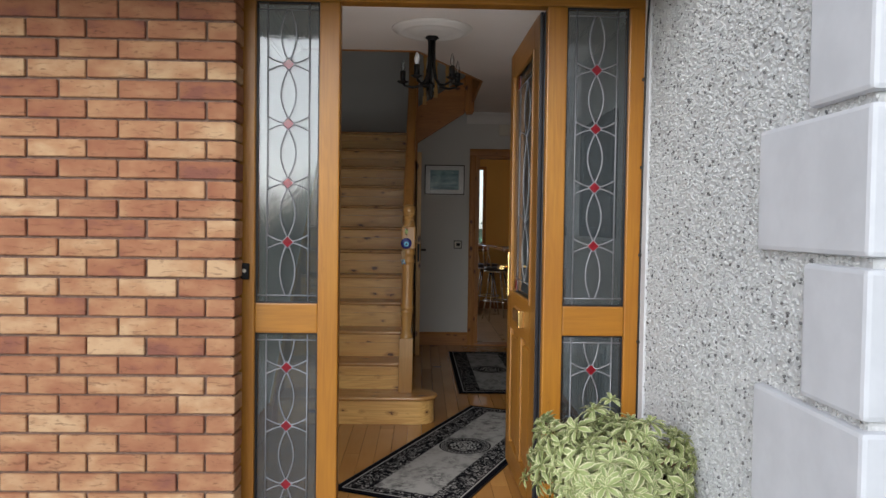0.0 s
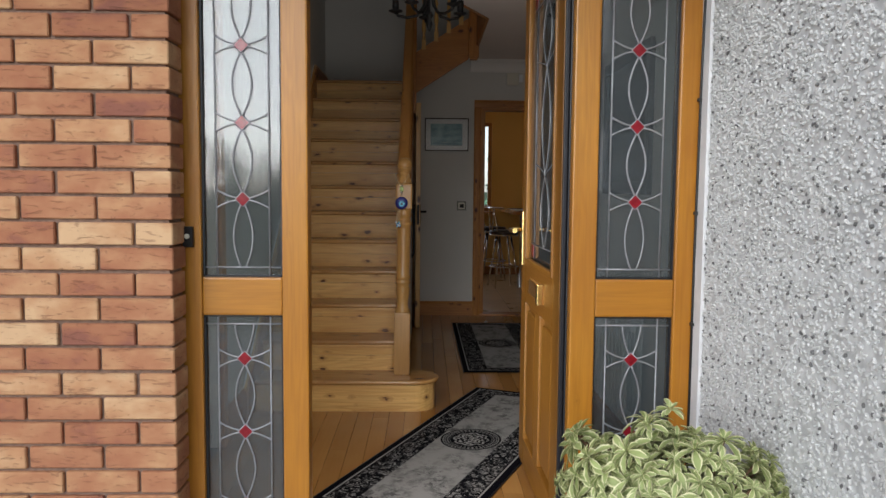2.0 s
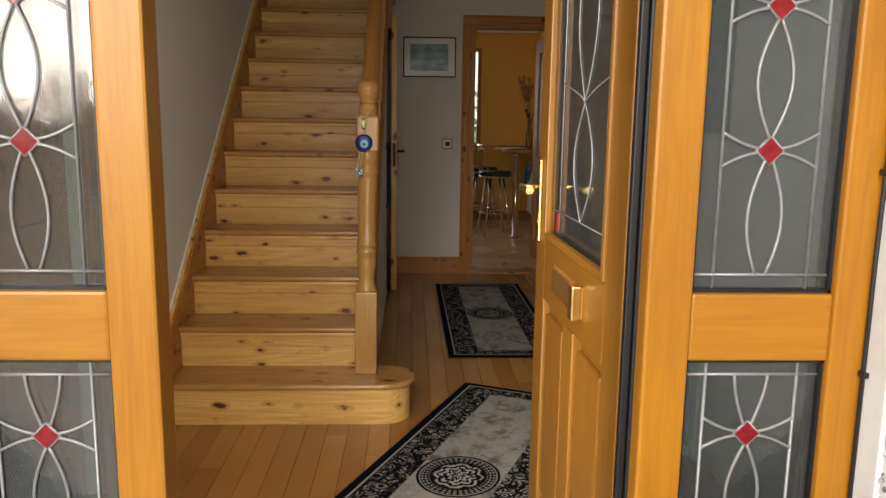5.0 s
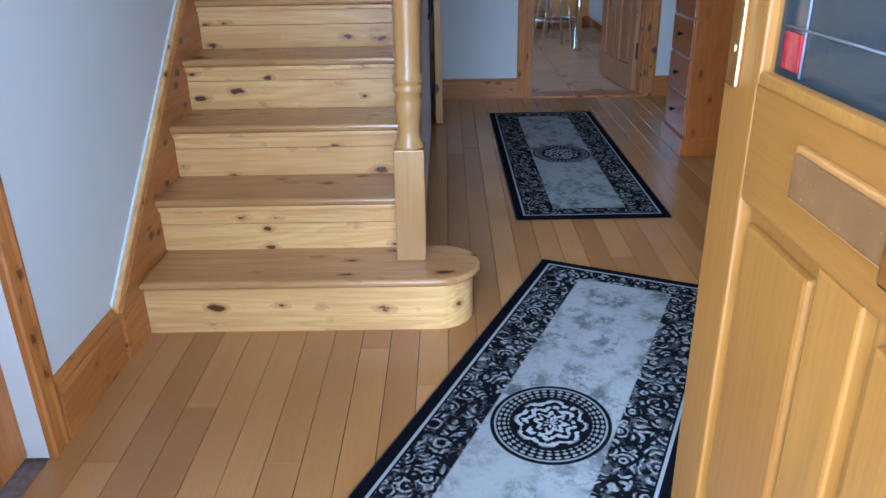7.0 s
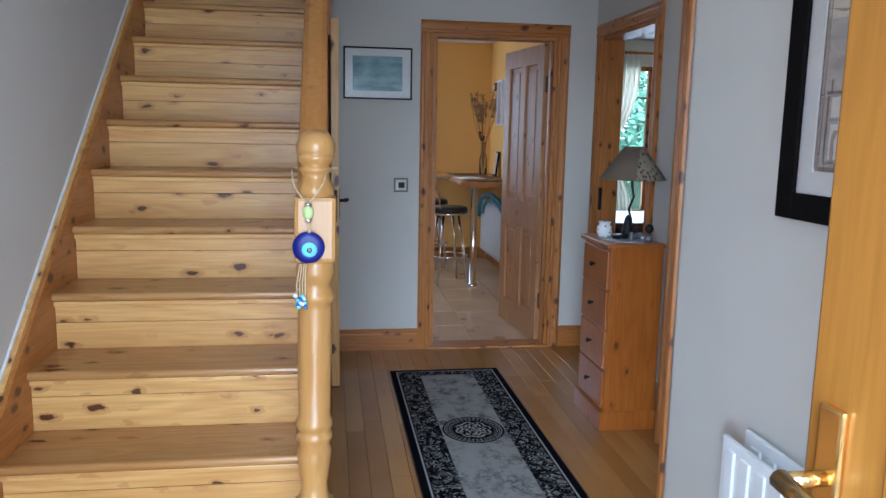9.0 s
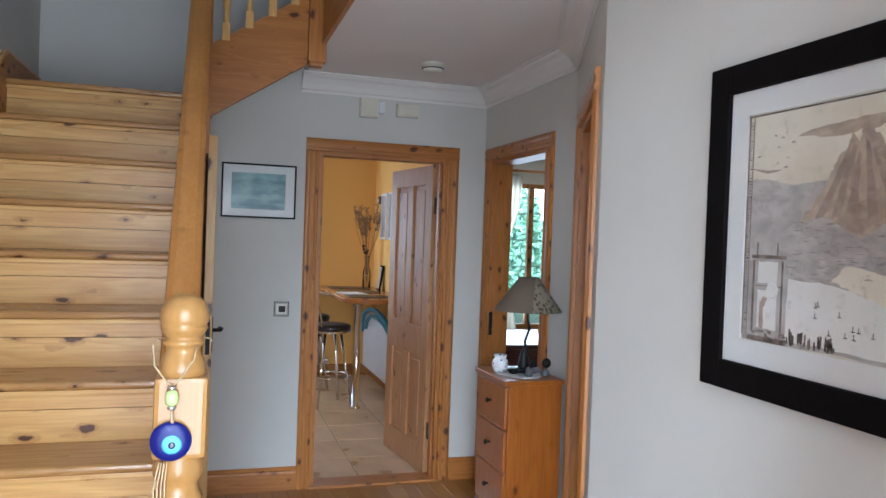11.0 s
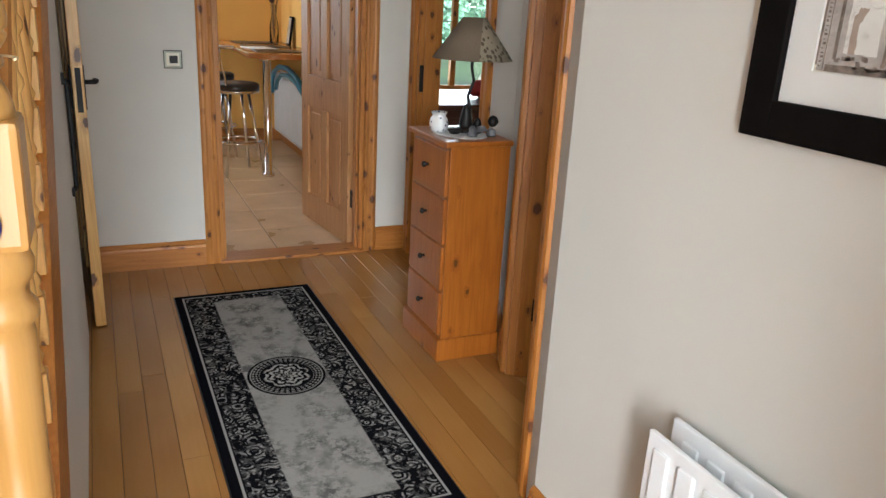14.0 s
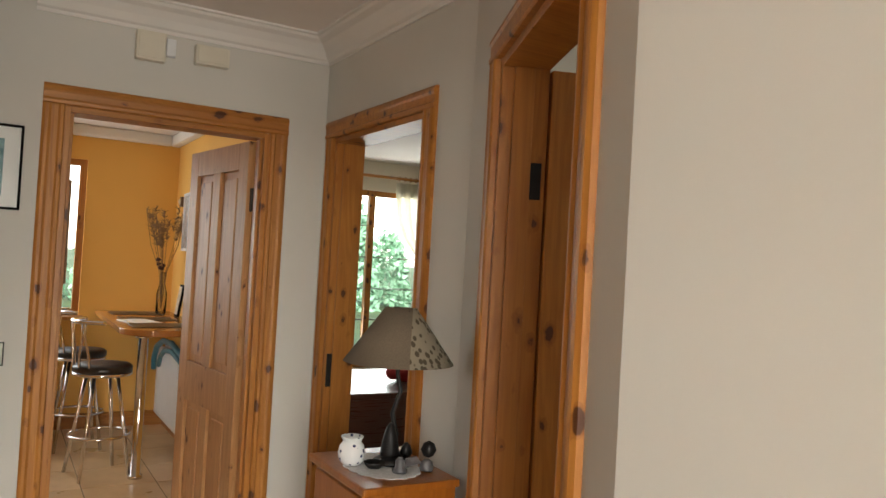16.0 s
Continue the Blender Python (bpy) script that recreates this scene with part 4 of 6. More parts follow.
setting("roof", joined(prism([(2.15, 2.40), (3.05, 2.85), (3.05, 2.26), (2.22, 2.26)], -4.5, 1.424, "x"), boxes((1.40, 5.6, 1.3, 3.0, 2.9, 3.0), (-4.6, 6.3, 3.0, 11.6, 4.9, 5.0), (1.72, 6.3, 3.0, 11.6, TOP + 0.1, TOP + 0.2))), plain("dark_roof_tiles", (0.05, 0.05, 0.055), 0.7), "dark roof over the porch")

downlight = thing("downlight", "round recessed downlight in the porch soffit", "light", pose(0.66, 2.62, 2.222))
part("bezel", turned([(0.030, -0.004), (0.044, -0.006), (0.047, 0.0), (0.030, 0.0)], 0, 0, 28, False), WHITE, downlight, "pale bezel ring")
part("lamp_face", turned([(0.0, 0.001), (0.031, 0.0005)], 0, 0, 24, False), CHROME, downlight)

QUOINS = [(-0.2, 0.205, 1.91), (0.225, 0.53, 1.67), (0.55, 0.862, 1.91), (0.882, 1.185, 1.67), (1.207, 1.512, 1.91), (1.534, 1.84, 1.67), (1.86, 2.17, 1.91), (2.19, 2.5, 1.67)]
for z0, z1, far in QUOINS:
    block = boxes((1.400, 1.80 if far < 1.8 else 1.62, 1.418, far, z0, z1))
    bmesh.ops.bevel(block, geom=block.edges[:], offset=0.012, segments=2, affect="EDGES", profile=0.6)
    part("quoin", block, STONE, dash_wall)


def pebbles(count):
    """Small uneven stones pressed into the render."""
    rng = np.random.default_rng(5)
    g = (1 + 5 ** 0.5) / 2
    base = np.array([(-1, g, 0), (1, g, 0), (-1, -g, 0), (1, -g, 0), (0, -1, g), (0, 1, g), (0, -1, -g), (0, 1, -g), (g, 0, -1), (g, 0, 1), (-g, 0, -1), (-g, 0, 1)]) / 1.9
    tris = np.array([(0, 11, 5), (0, 5, 1), (0, 1, 7), (0, 7, 10), (0, 10, 11), (1, 5, 9), (5, 11, 4), (11, 10, 2), (10, 7, 6), (7, 1, 8), (3, 9, 4), (3, 4, 2), (3, 2, 6), (3, 6, 8), (3, 8, 9), (4, 9, 5), (2, 4, 11), (6, 2, 10), (8, 6, 7), (9, 8, 1)])
    y = rng.uniform(1.44, 2.925, count)
    z = rng.uniform(-0.2, 2.22, count)
    size = rng.uniform(0.0032, 0.0066, (count, 3)) * np.array([0.8, 1.0, 1.0])
    spin = rng.uniform(0, 2 * np.pi, count)
    shape = base[None] * rng.uniform(0.75, 1.25, (count, 12, 1)) * size[:, None, :]
    c, s = np.cos(spin)[:, None], np.sin(spin)[:, None]
    points = np.stack([shape[..., 0] + 1.4225 + rng.uniform(-0.002, 0.0015, count)[:, None], shape[..., 1] * c - shape[..., 2] * s + y[:, None], shape[..., 1] * s + shape[..., 2] * c + z[:, None]], -1)
    faces = (tris[None] + 12 * np.arange(count)[:, None, None]).reshape(-1, 3)
    data = bpy.data.meshes.new("pebbles")
    data.from_pydata(points.reshape(-1, 3).tolist(), [], faces.tolist())
    data.materials.append(PEBBLE)
    ob = new("pebbles", data)
    ob.parent = dash_wall
    return tagged(ob, "white, grey and black dashing stones", kind="stuff")


pebbles(34000)
setting("ground", boxes((-300, 300, -300, 300, -0.5, -0.13)), plain("rough_grass_ground", (0.055, 0.085, 0.025), 0.95, 0.0, 0.35, 0.8, 0.5), "grass ground round the house")
setting("pavement", boxes((-4.5, 1.424, -1.6, 2.99, -0.14, -0.12)), plain("concrete_paving", (0.50, 0.49, 0.47), 0.85, 0.0, 0.12, 5, 0.4), "concrete paving before the front door")

cable = thing("cable", "thin black cable clipped along the porch wall", "cable", pose(1.418, 2.99, 2.2))
part("wire", moved(tube([(1.408, 2.0, 2.216), (1.408, 2.60, 2.214), (1.406, 2.86, 2.20), (1.408, 2.93, 2.15), (1.409, 2.955, 2.05), (1.409, 2.975, 1.6), (1.409, 2.985, 1.0), (1.409, 2.985, -0.1)], 0.0042, 8), pose(-1.418, -2.99, -2.2)), CABLE, cable)
for z in (1.85, 1.5, 1.15, 0.8):
    part("clip", moved(boxes((1.402, 1.412, 2.972, 2.990, z - 0.005, z + 0.005), bevel=0.001), pose(-1.418, -2.99, -2.2)), CABLE, cable)


def leaf_materials():
    out = []
    for name, tone, other in (("leaf_green", (0.21, 0.27, 0.085), (0.41, 0.46, 0.18)), ("leaf_cream_margin", (0.60, 0.60, 0.30), (0.76, 0.73, 0.46))):
        n = Nodes(name)
        blotch = n.noise(n.coords(), 30.0)
        chance = n.add("NewGeometry").outputs["Random Per Island"]
        n.surface(n.mix(n.math("ADD", n.math("MULTIPLY", blotch, 0.6), n.math("MULTIPLY", chance, 0.5), True), tone, other), 0.62)
        out.append(n.mat)
    return out


LEAF_GREEN, LEAF_CREAM = leaf_materials()


def rosette(seed):
    """A whorl of broad cream-edged leaves round a shoot that points along +z."""
    rng = random.Random(seed)
    bm = bmesh.new()
    for ring, (count, lean, length) in enumerate(((6, 84, 0.054), (5, 52, 0.047), (4, 22, 0.032))):
        for k in range(count):
            turn = 2 * math.pi * (k + 0.5 * ring) / count + rng.uniform(-0.25, 0.25)
            tilt = radians(lean + rng.uniform(-12, 12))
            size = length * rng.uniform(0.8, 1.2)
            half = size * rng.uniform(0.15, 0.20)
            rows = []
            for s, w in ((0.05, 0.20), (0.32, 0.66), (0.62, 1.0), (0.84, 0.70), (1.0, 0.05)):
                bend = tilt + 0.5 * s
                r, z = size * s * math.sin(bend), size * s * math.cos(bend) * 0.9
                row = []
                for c in (-1.0, -0.66, 0.0, 0.66, 1.0):
                    side = c * half * w
                    lift = abs(c) * half * w * 0.35
                    x, y = r * math.cos(turn) - side * math.sin(turn), r * math.sin(turn) + side * math.cos(turn)
                    row.append(bm.verts.new((x, y, z + lift)))
                rows.append(row)
            for low, high in zip(rows, rows[1:]):
                for c in range(4):
                    f = bm.faces.new((low[c], low[c + 1], high[c + 1], high[c]))
                    f.smooth = True
                    f.material_index = 1 if c in (0, 3) else 0
    return bm


planter = thing("potted_plant", "green and cream variegated shrub in a dark woven planter", "plant", pose(1.19, 2.39, -0.12))


def weave_material():
    n = Nodes("dark_rattan")
    where = n.add("TexCoord").outputs["Object"]
    wave = n.add("TexWave", Scale=26.0, Distortion=0.6)
    wave.bands_direction = "Z"
    n.link(where, wave.inputs["Vector"])
    fine = n.noise(n.coords((40, 40, 8)), 4.0)
    n.bump(n.math("ADD", wave.outputs["Fac"], fine), 0.8, 0.006)
    return n.surface(n.mix(wave.outputs["Fac"], (0.008, 0.006, 0.006), (0.035, 0.026, 0.024)), 0.45)


RATTAN = weave_material()


def planter_body():
    bm = bmesh.new()
    rows = []
    for half, z in ((0.150, 0.0), (0.188, 0.495), (0.197, 0.50), (0.199, 0.525), (0.184, 0.53), (0.176, 0.46)):
        rows.append([bm.verts.new((sx * half, sy * half, z)) for sx, sy in ((-1, -1), (1, -1), (1, 1), (-1, 1))])
    for low, high in zip(rows, rows[1:]):
        for k in range(4):
            bm.faces.new((low[k], low[(k + 1) % 4], high[(k + 1) % 4], high[k]))
    bm.faces.new(rows[0][::-1])
    bmesh.ops.bevel(bm, geom=[e for e in bm.edges if abs(e.verts[0].co.z - e.verts[1].co.z) > 0.02], offset=0.02, segments=3, affect="EDGES")
    return bm


planter_pot = part("pot", planter_body(), RATTAN, planter, "dark brown woven rattan planter")
slats = []
for k in range(32):
    z = 0.012 + 0.015 * k
    half = 0.150 + 0.038 * z / 0.495 + 0.002
    slats.append(boxes((-half, half, -half, half, z, z + 0.011), bevel=0.004))
part("weave", joined(*slats), RATTAN, planter_pot)
part("soil", boxes((-0.172, 0.172, -0.172, 0.172, 0.43, 0.475)), plain("potting_soil", (0.03, 0.02, 0.013), 0.95, 0.0, 0.3, 60, 0.6), planter)
SHOOTS = [rosette(k) for k in range(6)]
shoot_meshes = []
for bm in SHOOTS:
    data = bpy.data.meshes.new("leaf_rosette")
    bm.to_mesh(data)
    bm.free()
    data.materials.append(LEAF_GREEN)
    data.materials.append(LEAF_CREAM)
    shoot_meshes.append(data)
rng = random.Random(11)
stems = []
for k in range(300):
    u, v = rng.uniform(0, 2 * math.pi), rng.uniform(-0.42, 1.0)
    w = math.sqrt(max(0, 1 - min(1, abs(v)) ** 2))
    deep = rng.uniform(0.60, 1.14)
    lump = 1 + 0.18 * math.sin(3 * u + 1.3) + 0.14 * math.sin(5 * u - v * 4)
    at = Vector((0.27 * w * math.cos(u) * deep * lump - 0.03, 0.225 * w * math.sin(u) * deep * lump, 0.565 + 0.195 * v * deep * (1 + 0.2 * math.sin(4 * u))))
    if at.x > 0.215:
        at.x = 0.215 - rng.uniform(0, 0.02)
    out = Vector((at.x, at.y, (at.z - 0.50) * 0.9)).normalized()
    shoot = new("leaf_rosette", shoot_meshes[k % 6])
    shoot.parent = planter
    shoot.matrix_local = Matrix.Translation(at) @ out.to_track_quat("Z", "Y").to_matrix().to_4x4() @ pose(0, 0, 0, rng.uniform(-20, 20), rng.uniform(-20, 20), rng.uniform(0, 360)) @ Matrix.Diagonal((*[rng.uniform(0.6, 1.15)] * 3, 1))
    if k % 3 == 0:
        stems.append(tube([(at.x * 0.2, at.y * 0.2, 0.46), (at.x * 0.6, at.y * 0.6, 0.49 + (at.z - 0.49) * 0.5), tuple(at)], [0.006, 0.004, 0.003], 6))
part("stems", joined(*stems), plain("brown_stem", (0.14, 0.075, 0.035), 0.8), planter, "brown woody stems")


def foliage_bank(name, label, x0, x1, y0, y1, low, high, count, size, seed, category="hedge", tones=((0.025, 0.06, 0.012), (0.10, 0.17, 0.035))):
    """A bank of shrubs: many small leaf sprays over rounded clumps with an uneven top."""
    rng = np.random.default_rng(seed)
    clumps = max(6, int((x1 - x0) / 1.1))
    cx = np.linspace(x0, x1, clumps) + rng.uniform(-0.4, 0.4, clumps)
    cy = rng.uniform(y0, y1, clumps)
    tall = rng.uniform(0.6, 1.0, clumps) * (high - low)
    pick = rng.integers(0, clumps, count)
    u, v = rng.uniform(0, 2 * np.pi, count), rng.uniform(0, 1, count)
    wide = 0.9 * np.sqrt(1 - v ** 2 * 0.9) * rng.uniform(0.7, 1.1, count)
    centre = np.stack([cx[pick] + wide * np.cos(u) * 0.9, cy[pick] + wide * np.sin(u) * 0.7, low + tall[pick] * v * rng.uniform(0.8, 1.05, count)], -1)
    a = rng.normal(size=(count, 3))
    a /= np.linalg.norm(a, axis=1, keepdims=True)
    b = np.cross(a, rng.normal(size=(count, 3)))
    b /= np.linalg.norm(b, axis=1, keepdims=True)
    s = rng.uniform(0.5, 1.2, (count, 1)) * size
    points = np.stack([centre - a * s, centre + b * s * 0.45, centre + a * s, centre - b * s * 0.45], 1).reshape(-1, 3)
    data = bpy.data.meshes.new(name)
    data.from_pydata(points.tolist(), [], (np.arange(count)[:, None] * 4 + np.arange(4)).tolist())
    n = Nodes(name + "_leaves")
    n.surface(n.mix(n.add("NewGeometry").outputs["Random Per Island"], tones[0], tones[1]), 0.6)
    data.materials.append(n.mat)
    return tagged(new(name, data), label, category, kind="stuff")


foliage_bank("hedge", "dark green hedge and shrubs across the drive", -16, 16, -13.5, -12, -0.13, 2.4, 12000, 0.16, 3, "hedge", ((0.05, 0.10, 0.02), (0.20, 0.28, 0.07)))
foliage_bank("garden_shrubs", "bright green shrubs behind the house", -6, 22, 26, 30, -0.13, 4.0, 26000, 0.17, 4, "hedge", ((0.12, 0.26, 0.15), (0.26, 0.42, 0.29)))


def weed(m):
    """A small weed: arching blades round a crown."""
    rng = random.Random(8)
    bm = bmesh.new()
    for k in range(110):
        a, size = rng.uniform(0, 2 * math.pi), rng.uniform(0.13, 0.25)
        lean = rng.uniform(0.25, 1.1)
        half = rng.uniform(0.003, 0.007)
        rows = []
        for f, w in ((0.0, 0.5), (0.4, 1.0), (0.75, 0.8), (1.0, 0.1)):
            r, z = size * f * math.sin(lean * (0.6 + 0.6 * f)), size * f * math.cos(lean * (0.6 + 0.6 * f))
            rows.append([bm.verts.new((r * math.cos(a) - c * half * w * math.sin(a) + 0.02 * math.cos(3 * a), r * math.sin(a) + c * half * w * math.cos(a), z)) for c in (-1, 1)])
        for low, high in zip(rows, rows[1:]):
            bm.faces.new((low[0], low[1], high[1], high[0])).smooth = True
    n = Nodes("weed_leaves")
    n.surface(n.mix(n.add("NewGeometry").outputs["Random Per Island"], (0.14, 0.17, 0.02), (0.36, 0.34, 0.06)), 0.6)
    owner = thing("weed", "small yellow-green weed at the foot of the bricks", "plant", m)
    part("leaves", bm, n.mat, owner)


weed(pose(-0.44, 2.79, -0.118))

# ---- the hall's things ----


def rug_material(name):
    n = Nodes(name)
    where = n.add("TexCoord").outputs["Object"]
    xyz = n.add("SeparateXYZ")
    n.link(where, xyz.inputs[0])
    u = n.math("ABSOLUTE", xyz.outputs[0])
    v = n.math("ABSOLUTE", xyz.outputs[1])
    du, dv = n.math("SUBTRACT", 0.315, u), n.math("SUBTRACT", 0.915, v)
    edge = n.math("MINIMUM", du, dv)
    # scrolling leaves in the border: bent bands cut by cells
    cells = n.add("TexVoronoi", Scale=21.0, Randomness=0.85)
    n.link(where, cells.inputs["Vector"])
    curls = n.math("SINE", n.math("ADD", n.math("MULTIPLY", cells.outputs["Distance"], 21.0), n.math("MULTIPLY", n.noise(where, 16.0, 2.0), 9.0)))
    web = n.add("TexVoronoi", Scale=17.0, feature="DISTANCE_TO_EDGE")
    n.link(where, web.inputs["Vector"])
    flower = n.math("MULTIPLY", n.step(curls, 0.05, 0.35), n.step(web.outputs["Distance"], 0.05, 0.12))
    pale, ink = (0.28, 0.272, 0.255), (0.005, 0.005, 0.007)
    weave = n.noise(where, 300.0, 2.0)
    thread = n.step(n.noise(where, 95.0, 4.0, 0.7), 0.36, 0.62)
    petal = n.mix(thread, (0.075, 0.073, 0.07), (0.31, 0.30, 0.285))
    ground = n.mix(n.math("MULTIPLY", n.step(n.noise(where, 34.0, 4.0, 0.7), 0.50, 0.62), 0.55), ink, (0.12, 0.117, 0.112))
    band = n.mix(n.math("MULTIPLY", flower, 0.95), ground, petal)
    stain = n.step(n.noise(where, 19.0, 6.0, 0.75), 0.45, 0.58)
    drift = n.step(n.noise(where, 7.0, 3.0), 0.38, 0.60)
    flecks = n.step(n.noise(where, 42.0, 5.0, 0.75), 0.50, 0.60)
    wear = n.math("MAXIMUM", n.math("MULTIPLY", stain, drift), n.math("MULTIPLY", flecks, n.math("ADD", 0.15, n.math("MULTIPLY", drift, 0.5))))
    field = n.mix(n.math("MULTIPLY", wear, 0.9), pale, (0.085, 0.082, 0.08))
    in_field = n.math("MULTIPLY", n.step(du, 0.160, 0.166), n.step(dv, 0.105, 0.111))
    tone = n.mix(in_field, band, field)
    # medallion
    r = n.add("VectorMath", operation="LENGTH")
    flat = n.add("CombineXYZ")
    n.link(xyz.outputs[0], flat.inputs[0])
    n.link(n.math("MULTIPLY", xyz.outputs[1], 0.92), flat.inputs[1])
    n.link(flat.outputs[0], r.inputs[0])
    rad = r.outputs["Value"]
    spin = n.math("ARCTAN2", xyz.outputs[0], xyz.outputs[1])
    teeth = n.math("ADD", n.math("SINE", n.math("MULTIPLY", spin, 40.0)), n.math("SINE", n.math("MULTIPLY", rad, 520.0)))
    teeth = n.step(n.math("ADD", teeth, n.math("MULTIPLY", n.noise(where, 90.0, 2.0), 0.8)), 0.5, 0.9)
    ring = n.mix(n.math("MULTIPLY", teeth, 0.7), ink, (0.30, 0.29, 0.275))
    petals = n.math("ADD", n.math("SINE", n.math("ADD", n.math("MULTIPLY", rad, 260.0), n.math("MULTIPLY", n.math("SINE", n.math("MULTIPLY", spin, 8.0)), 1.8))), n.math("MULTIPLY", n.noise(where, 70.0, 3.0), 7.0))
    heart = n.mix(n.math("MULTIPLY", n.math("MULTIPLY", n.step(petals, 3.4, 4.0), n.step(rad, 0.092, 0.080)), 0.9), ink, (0.36, 0.35, 0.33))
    medal = n.mix(n.step(rad, 0.098, 0.102), heart, ring)
    medal = n.mix(n.step(rad, 0.130, 0.132), medal, (0.22, 0.215, 0.20))
    medal = n.mix(n.step(rad, 0.135, 0.137), medal, ink)
    tone = n.mix(n.step(rad, 0.147, 0.144), tone, medal)
    line = n.math("MULTIPLY", n.step(edge, 0.030, 0.032), n.step(edge, 0.040, 0.038))
    tone = n.mix(n.step(edge, 0.046, 0.043), tone, ink)
    tone = n.mix(n.math("MULTIPLY", line, 0.8), tone, (0.38, 0.37, 0.35))
    n.bump(weave, 0.4, 0.002)
    return n.surface(tone, 0.95, 0.0, 0.02)


RUG = rug_material("black_and_silver_rug")


def rug(m, label):
    owner = thing("rug", label, "rug", m, "runner rugs in the hall")
    bm = prism([(-0.315, -0.915), (0.315, -0.915), (0.315, 0.915), (-0.315, 0.915)], 0.001, 0.009, "z", 0.0025)
    part("carpet", bm, RUG, owner)
    part("binding", boxes((-0.319, -0.312, -0.918, 0.918, 0.001, 0.008), (0.312, 0.319, -0.918, 0.918, 0.001, 0.008), bevel=0.002), RUBBER, owner, "black bound edge")
    return owner


rug(pose(0.792, 4.219, 0, 0, 0, -24.6), "black and silver runner rug lying askew inside the front door")
rug(pose(1.135, 6.498, 0, 0, 0, 0.4), "black and silver runner rug with a round medallion before the kitchen")

chest = thing("chest_of_drawers", "tall narrow honey pine chest with four drawers and black knobs", "chest", pose(1.735, 6.445, 0))
CW, CD, CH = 0.265, 0.36, 0.895
part("carcass", boxes((0.012, CW, 0.0, CD, 0.09, CH - 0.022), bevel=0.003), CHEST, chest)
part("top", boxes((-0.012, CW + 0.006, -0.012, CD + 0.012, CH - 0.022, CH), bevel=0.006), CHEST, chest)
part("plinth", boxes((-0.008, CW + 0.004, -0.010, CD + 0.010, 0.0, 0.095), bevel=0.006), CHEST, chest)
for k in range(4):
    z0 = 0.11 + 0.19 * k
    drawer = part("drawer", boxes((0.0, 0.02, 0.016, CD - 0.016, z0, z0 + 0.178), bevel=0.004), CHEST, chest)
    knob = moved(turned([(0.006, 0), (0.005, 0.010), (0.011, 0.015), (0.012, 0.020), (0.008, 0.025), (0.002, 0.028)], 0, 0, 16), pose(0.0, CD / 2, z0 + 0.095, 0, -90, 0))
    part("knob", knob, BLACK, drawer, "black round knob")

doily = thing("doily", "white crocheted doily on the chest top", "cloth", pose(1.86, 6.62, CH + 0.0005))


def doily_mesh():
    outline = []
    for k in range(72):
        a = 2 * math.pi * k / 72
        lobe = 1 + 0.06 * abs(math.sin(9 * a))
        outline.append((0.098 * lobe * math.cos(a), 0.135 * lobe * math.sin(a)))
    return prism(outline, 0, 0.002, "z")


LACE = plain("white_lace", (0.72, 0.72, 0.72), 0.9, 0.0, 0.12, 120, 0.6)
part("cloth", doily_mesh(), LACE, doily)

table_lamp = thing("table_lamp", "table lamp with taupe leaf-printed shade on a dark twisted stem", "lamp", pose(1.905, 6.635, CH + 0.003))


def shade_mesh():
    """A cone shade on an oval plan with thin walls."""
    bm = bmesh.new()
    rows = []
    for r, z in ((0.157, 0.283), (0.045, 0.437), (0.043, 0.437), (0.155, 0.283)):
        rows.append([bm.verts.new((r * math.cos(2 * math.pi * k / 48), r * math.sin(2 * math.pi * k / 48), z)) for k in range(48)])
    for low, high in zip(rows, rows[1:] + rows[:1]):
        for k in range(48):
            f = bm.faces.new((low[k], low[(k + 1) % 48], high[(k + 1) % 48], high[k]))
            f.smooth = True
    return bm


def shade_material():
    n = Nodes("lamp_shade_fabric")
    where = n.add("TexCoord").outputs["Object"]
    xyz = n.add("SeparateXYZ")
    n.link(where, xyz.inputs[0])
    weave = n.noise(n.coords((1, 1, 1), False), 240.0, 2.0)
    plain_tone = n.mix(weave, (0.13, 0.10, 0.07), (0.19, 0.15, 0.11))
    leaves = n.add("TexVoronoi", Scale=62.0)
    n.link(n.coords((1, 1, 0.5), False), leaves.inputs["Vector"])
    printed = n.mix(n.step(leaves.outputs["Distance"], 0.46, 0.36), (0.26, 0.225, 0.165), (0.09, 0.072, 0.05))
    band = n.step(n.math("SUBTRACT", xyz.outputs[0], n.math("MULTIPLY", xyz.outputs[1], 0.55)), 0.036, 0.040)
    n.bump(weave, 0.3, 0.001)
    return n.surface(n.mix(band, plain_tone, printed), 0.9, 0.0, 0.1)


part("shade", shade_mesh(), shade_material(), table_lamp, "taupe fabric shade with a leaf-printed panel")
part("stem", tube([(0, 0, 0.02), (0.004, 0.0, 0.08), (-0.008, 0.004, 0.14), (0.010, -0.004, 0.20), (0.0, 0, 0.25), (0.002, 0, 0.33)], [0.012, 0.008, 0.006, 0.006, 0.006, 0.008]), BLACK, table_lamp, "dark twisted iron stem")
part("base", turned([(0.055, 0), (0.056, 0.008), (0.040, 0.016), (0.020, 0.026), (0.012, 0.04)], 0, 0, 24), BLACK, table_lamp)
part("figure", joined(turned([(0.022, 0.012), (0.028, 0.03), (0.022, 0.06), (0.017, 0.085), (0.012, 0.10), (0.004, 0.112)], -0.012, 0.0, 14), turned([(0.010, 0.01), (0.018, 0.03), (0.012, 0.05), (0.004, 0.058)], 0.03, -0.02, 12)), BLACK, table_lamp, "small dark moulded figure")
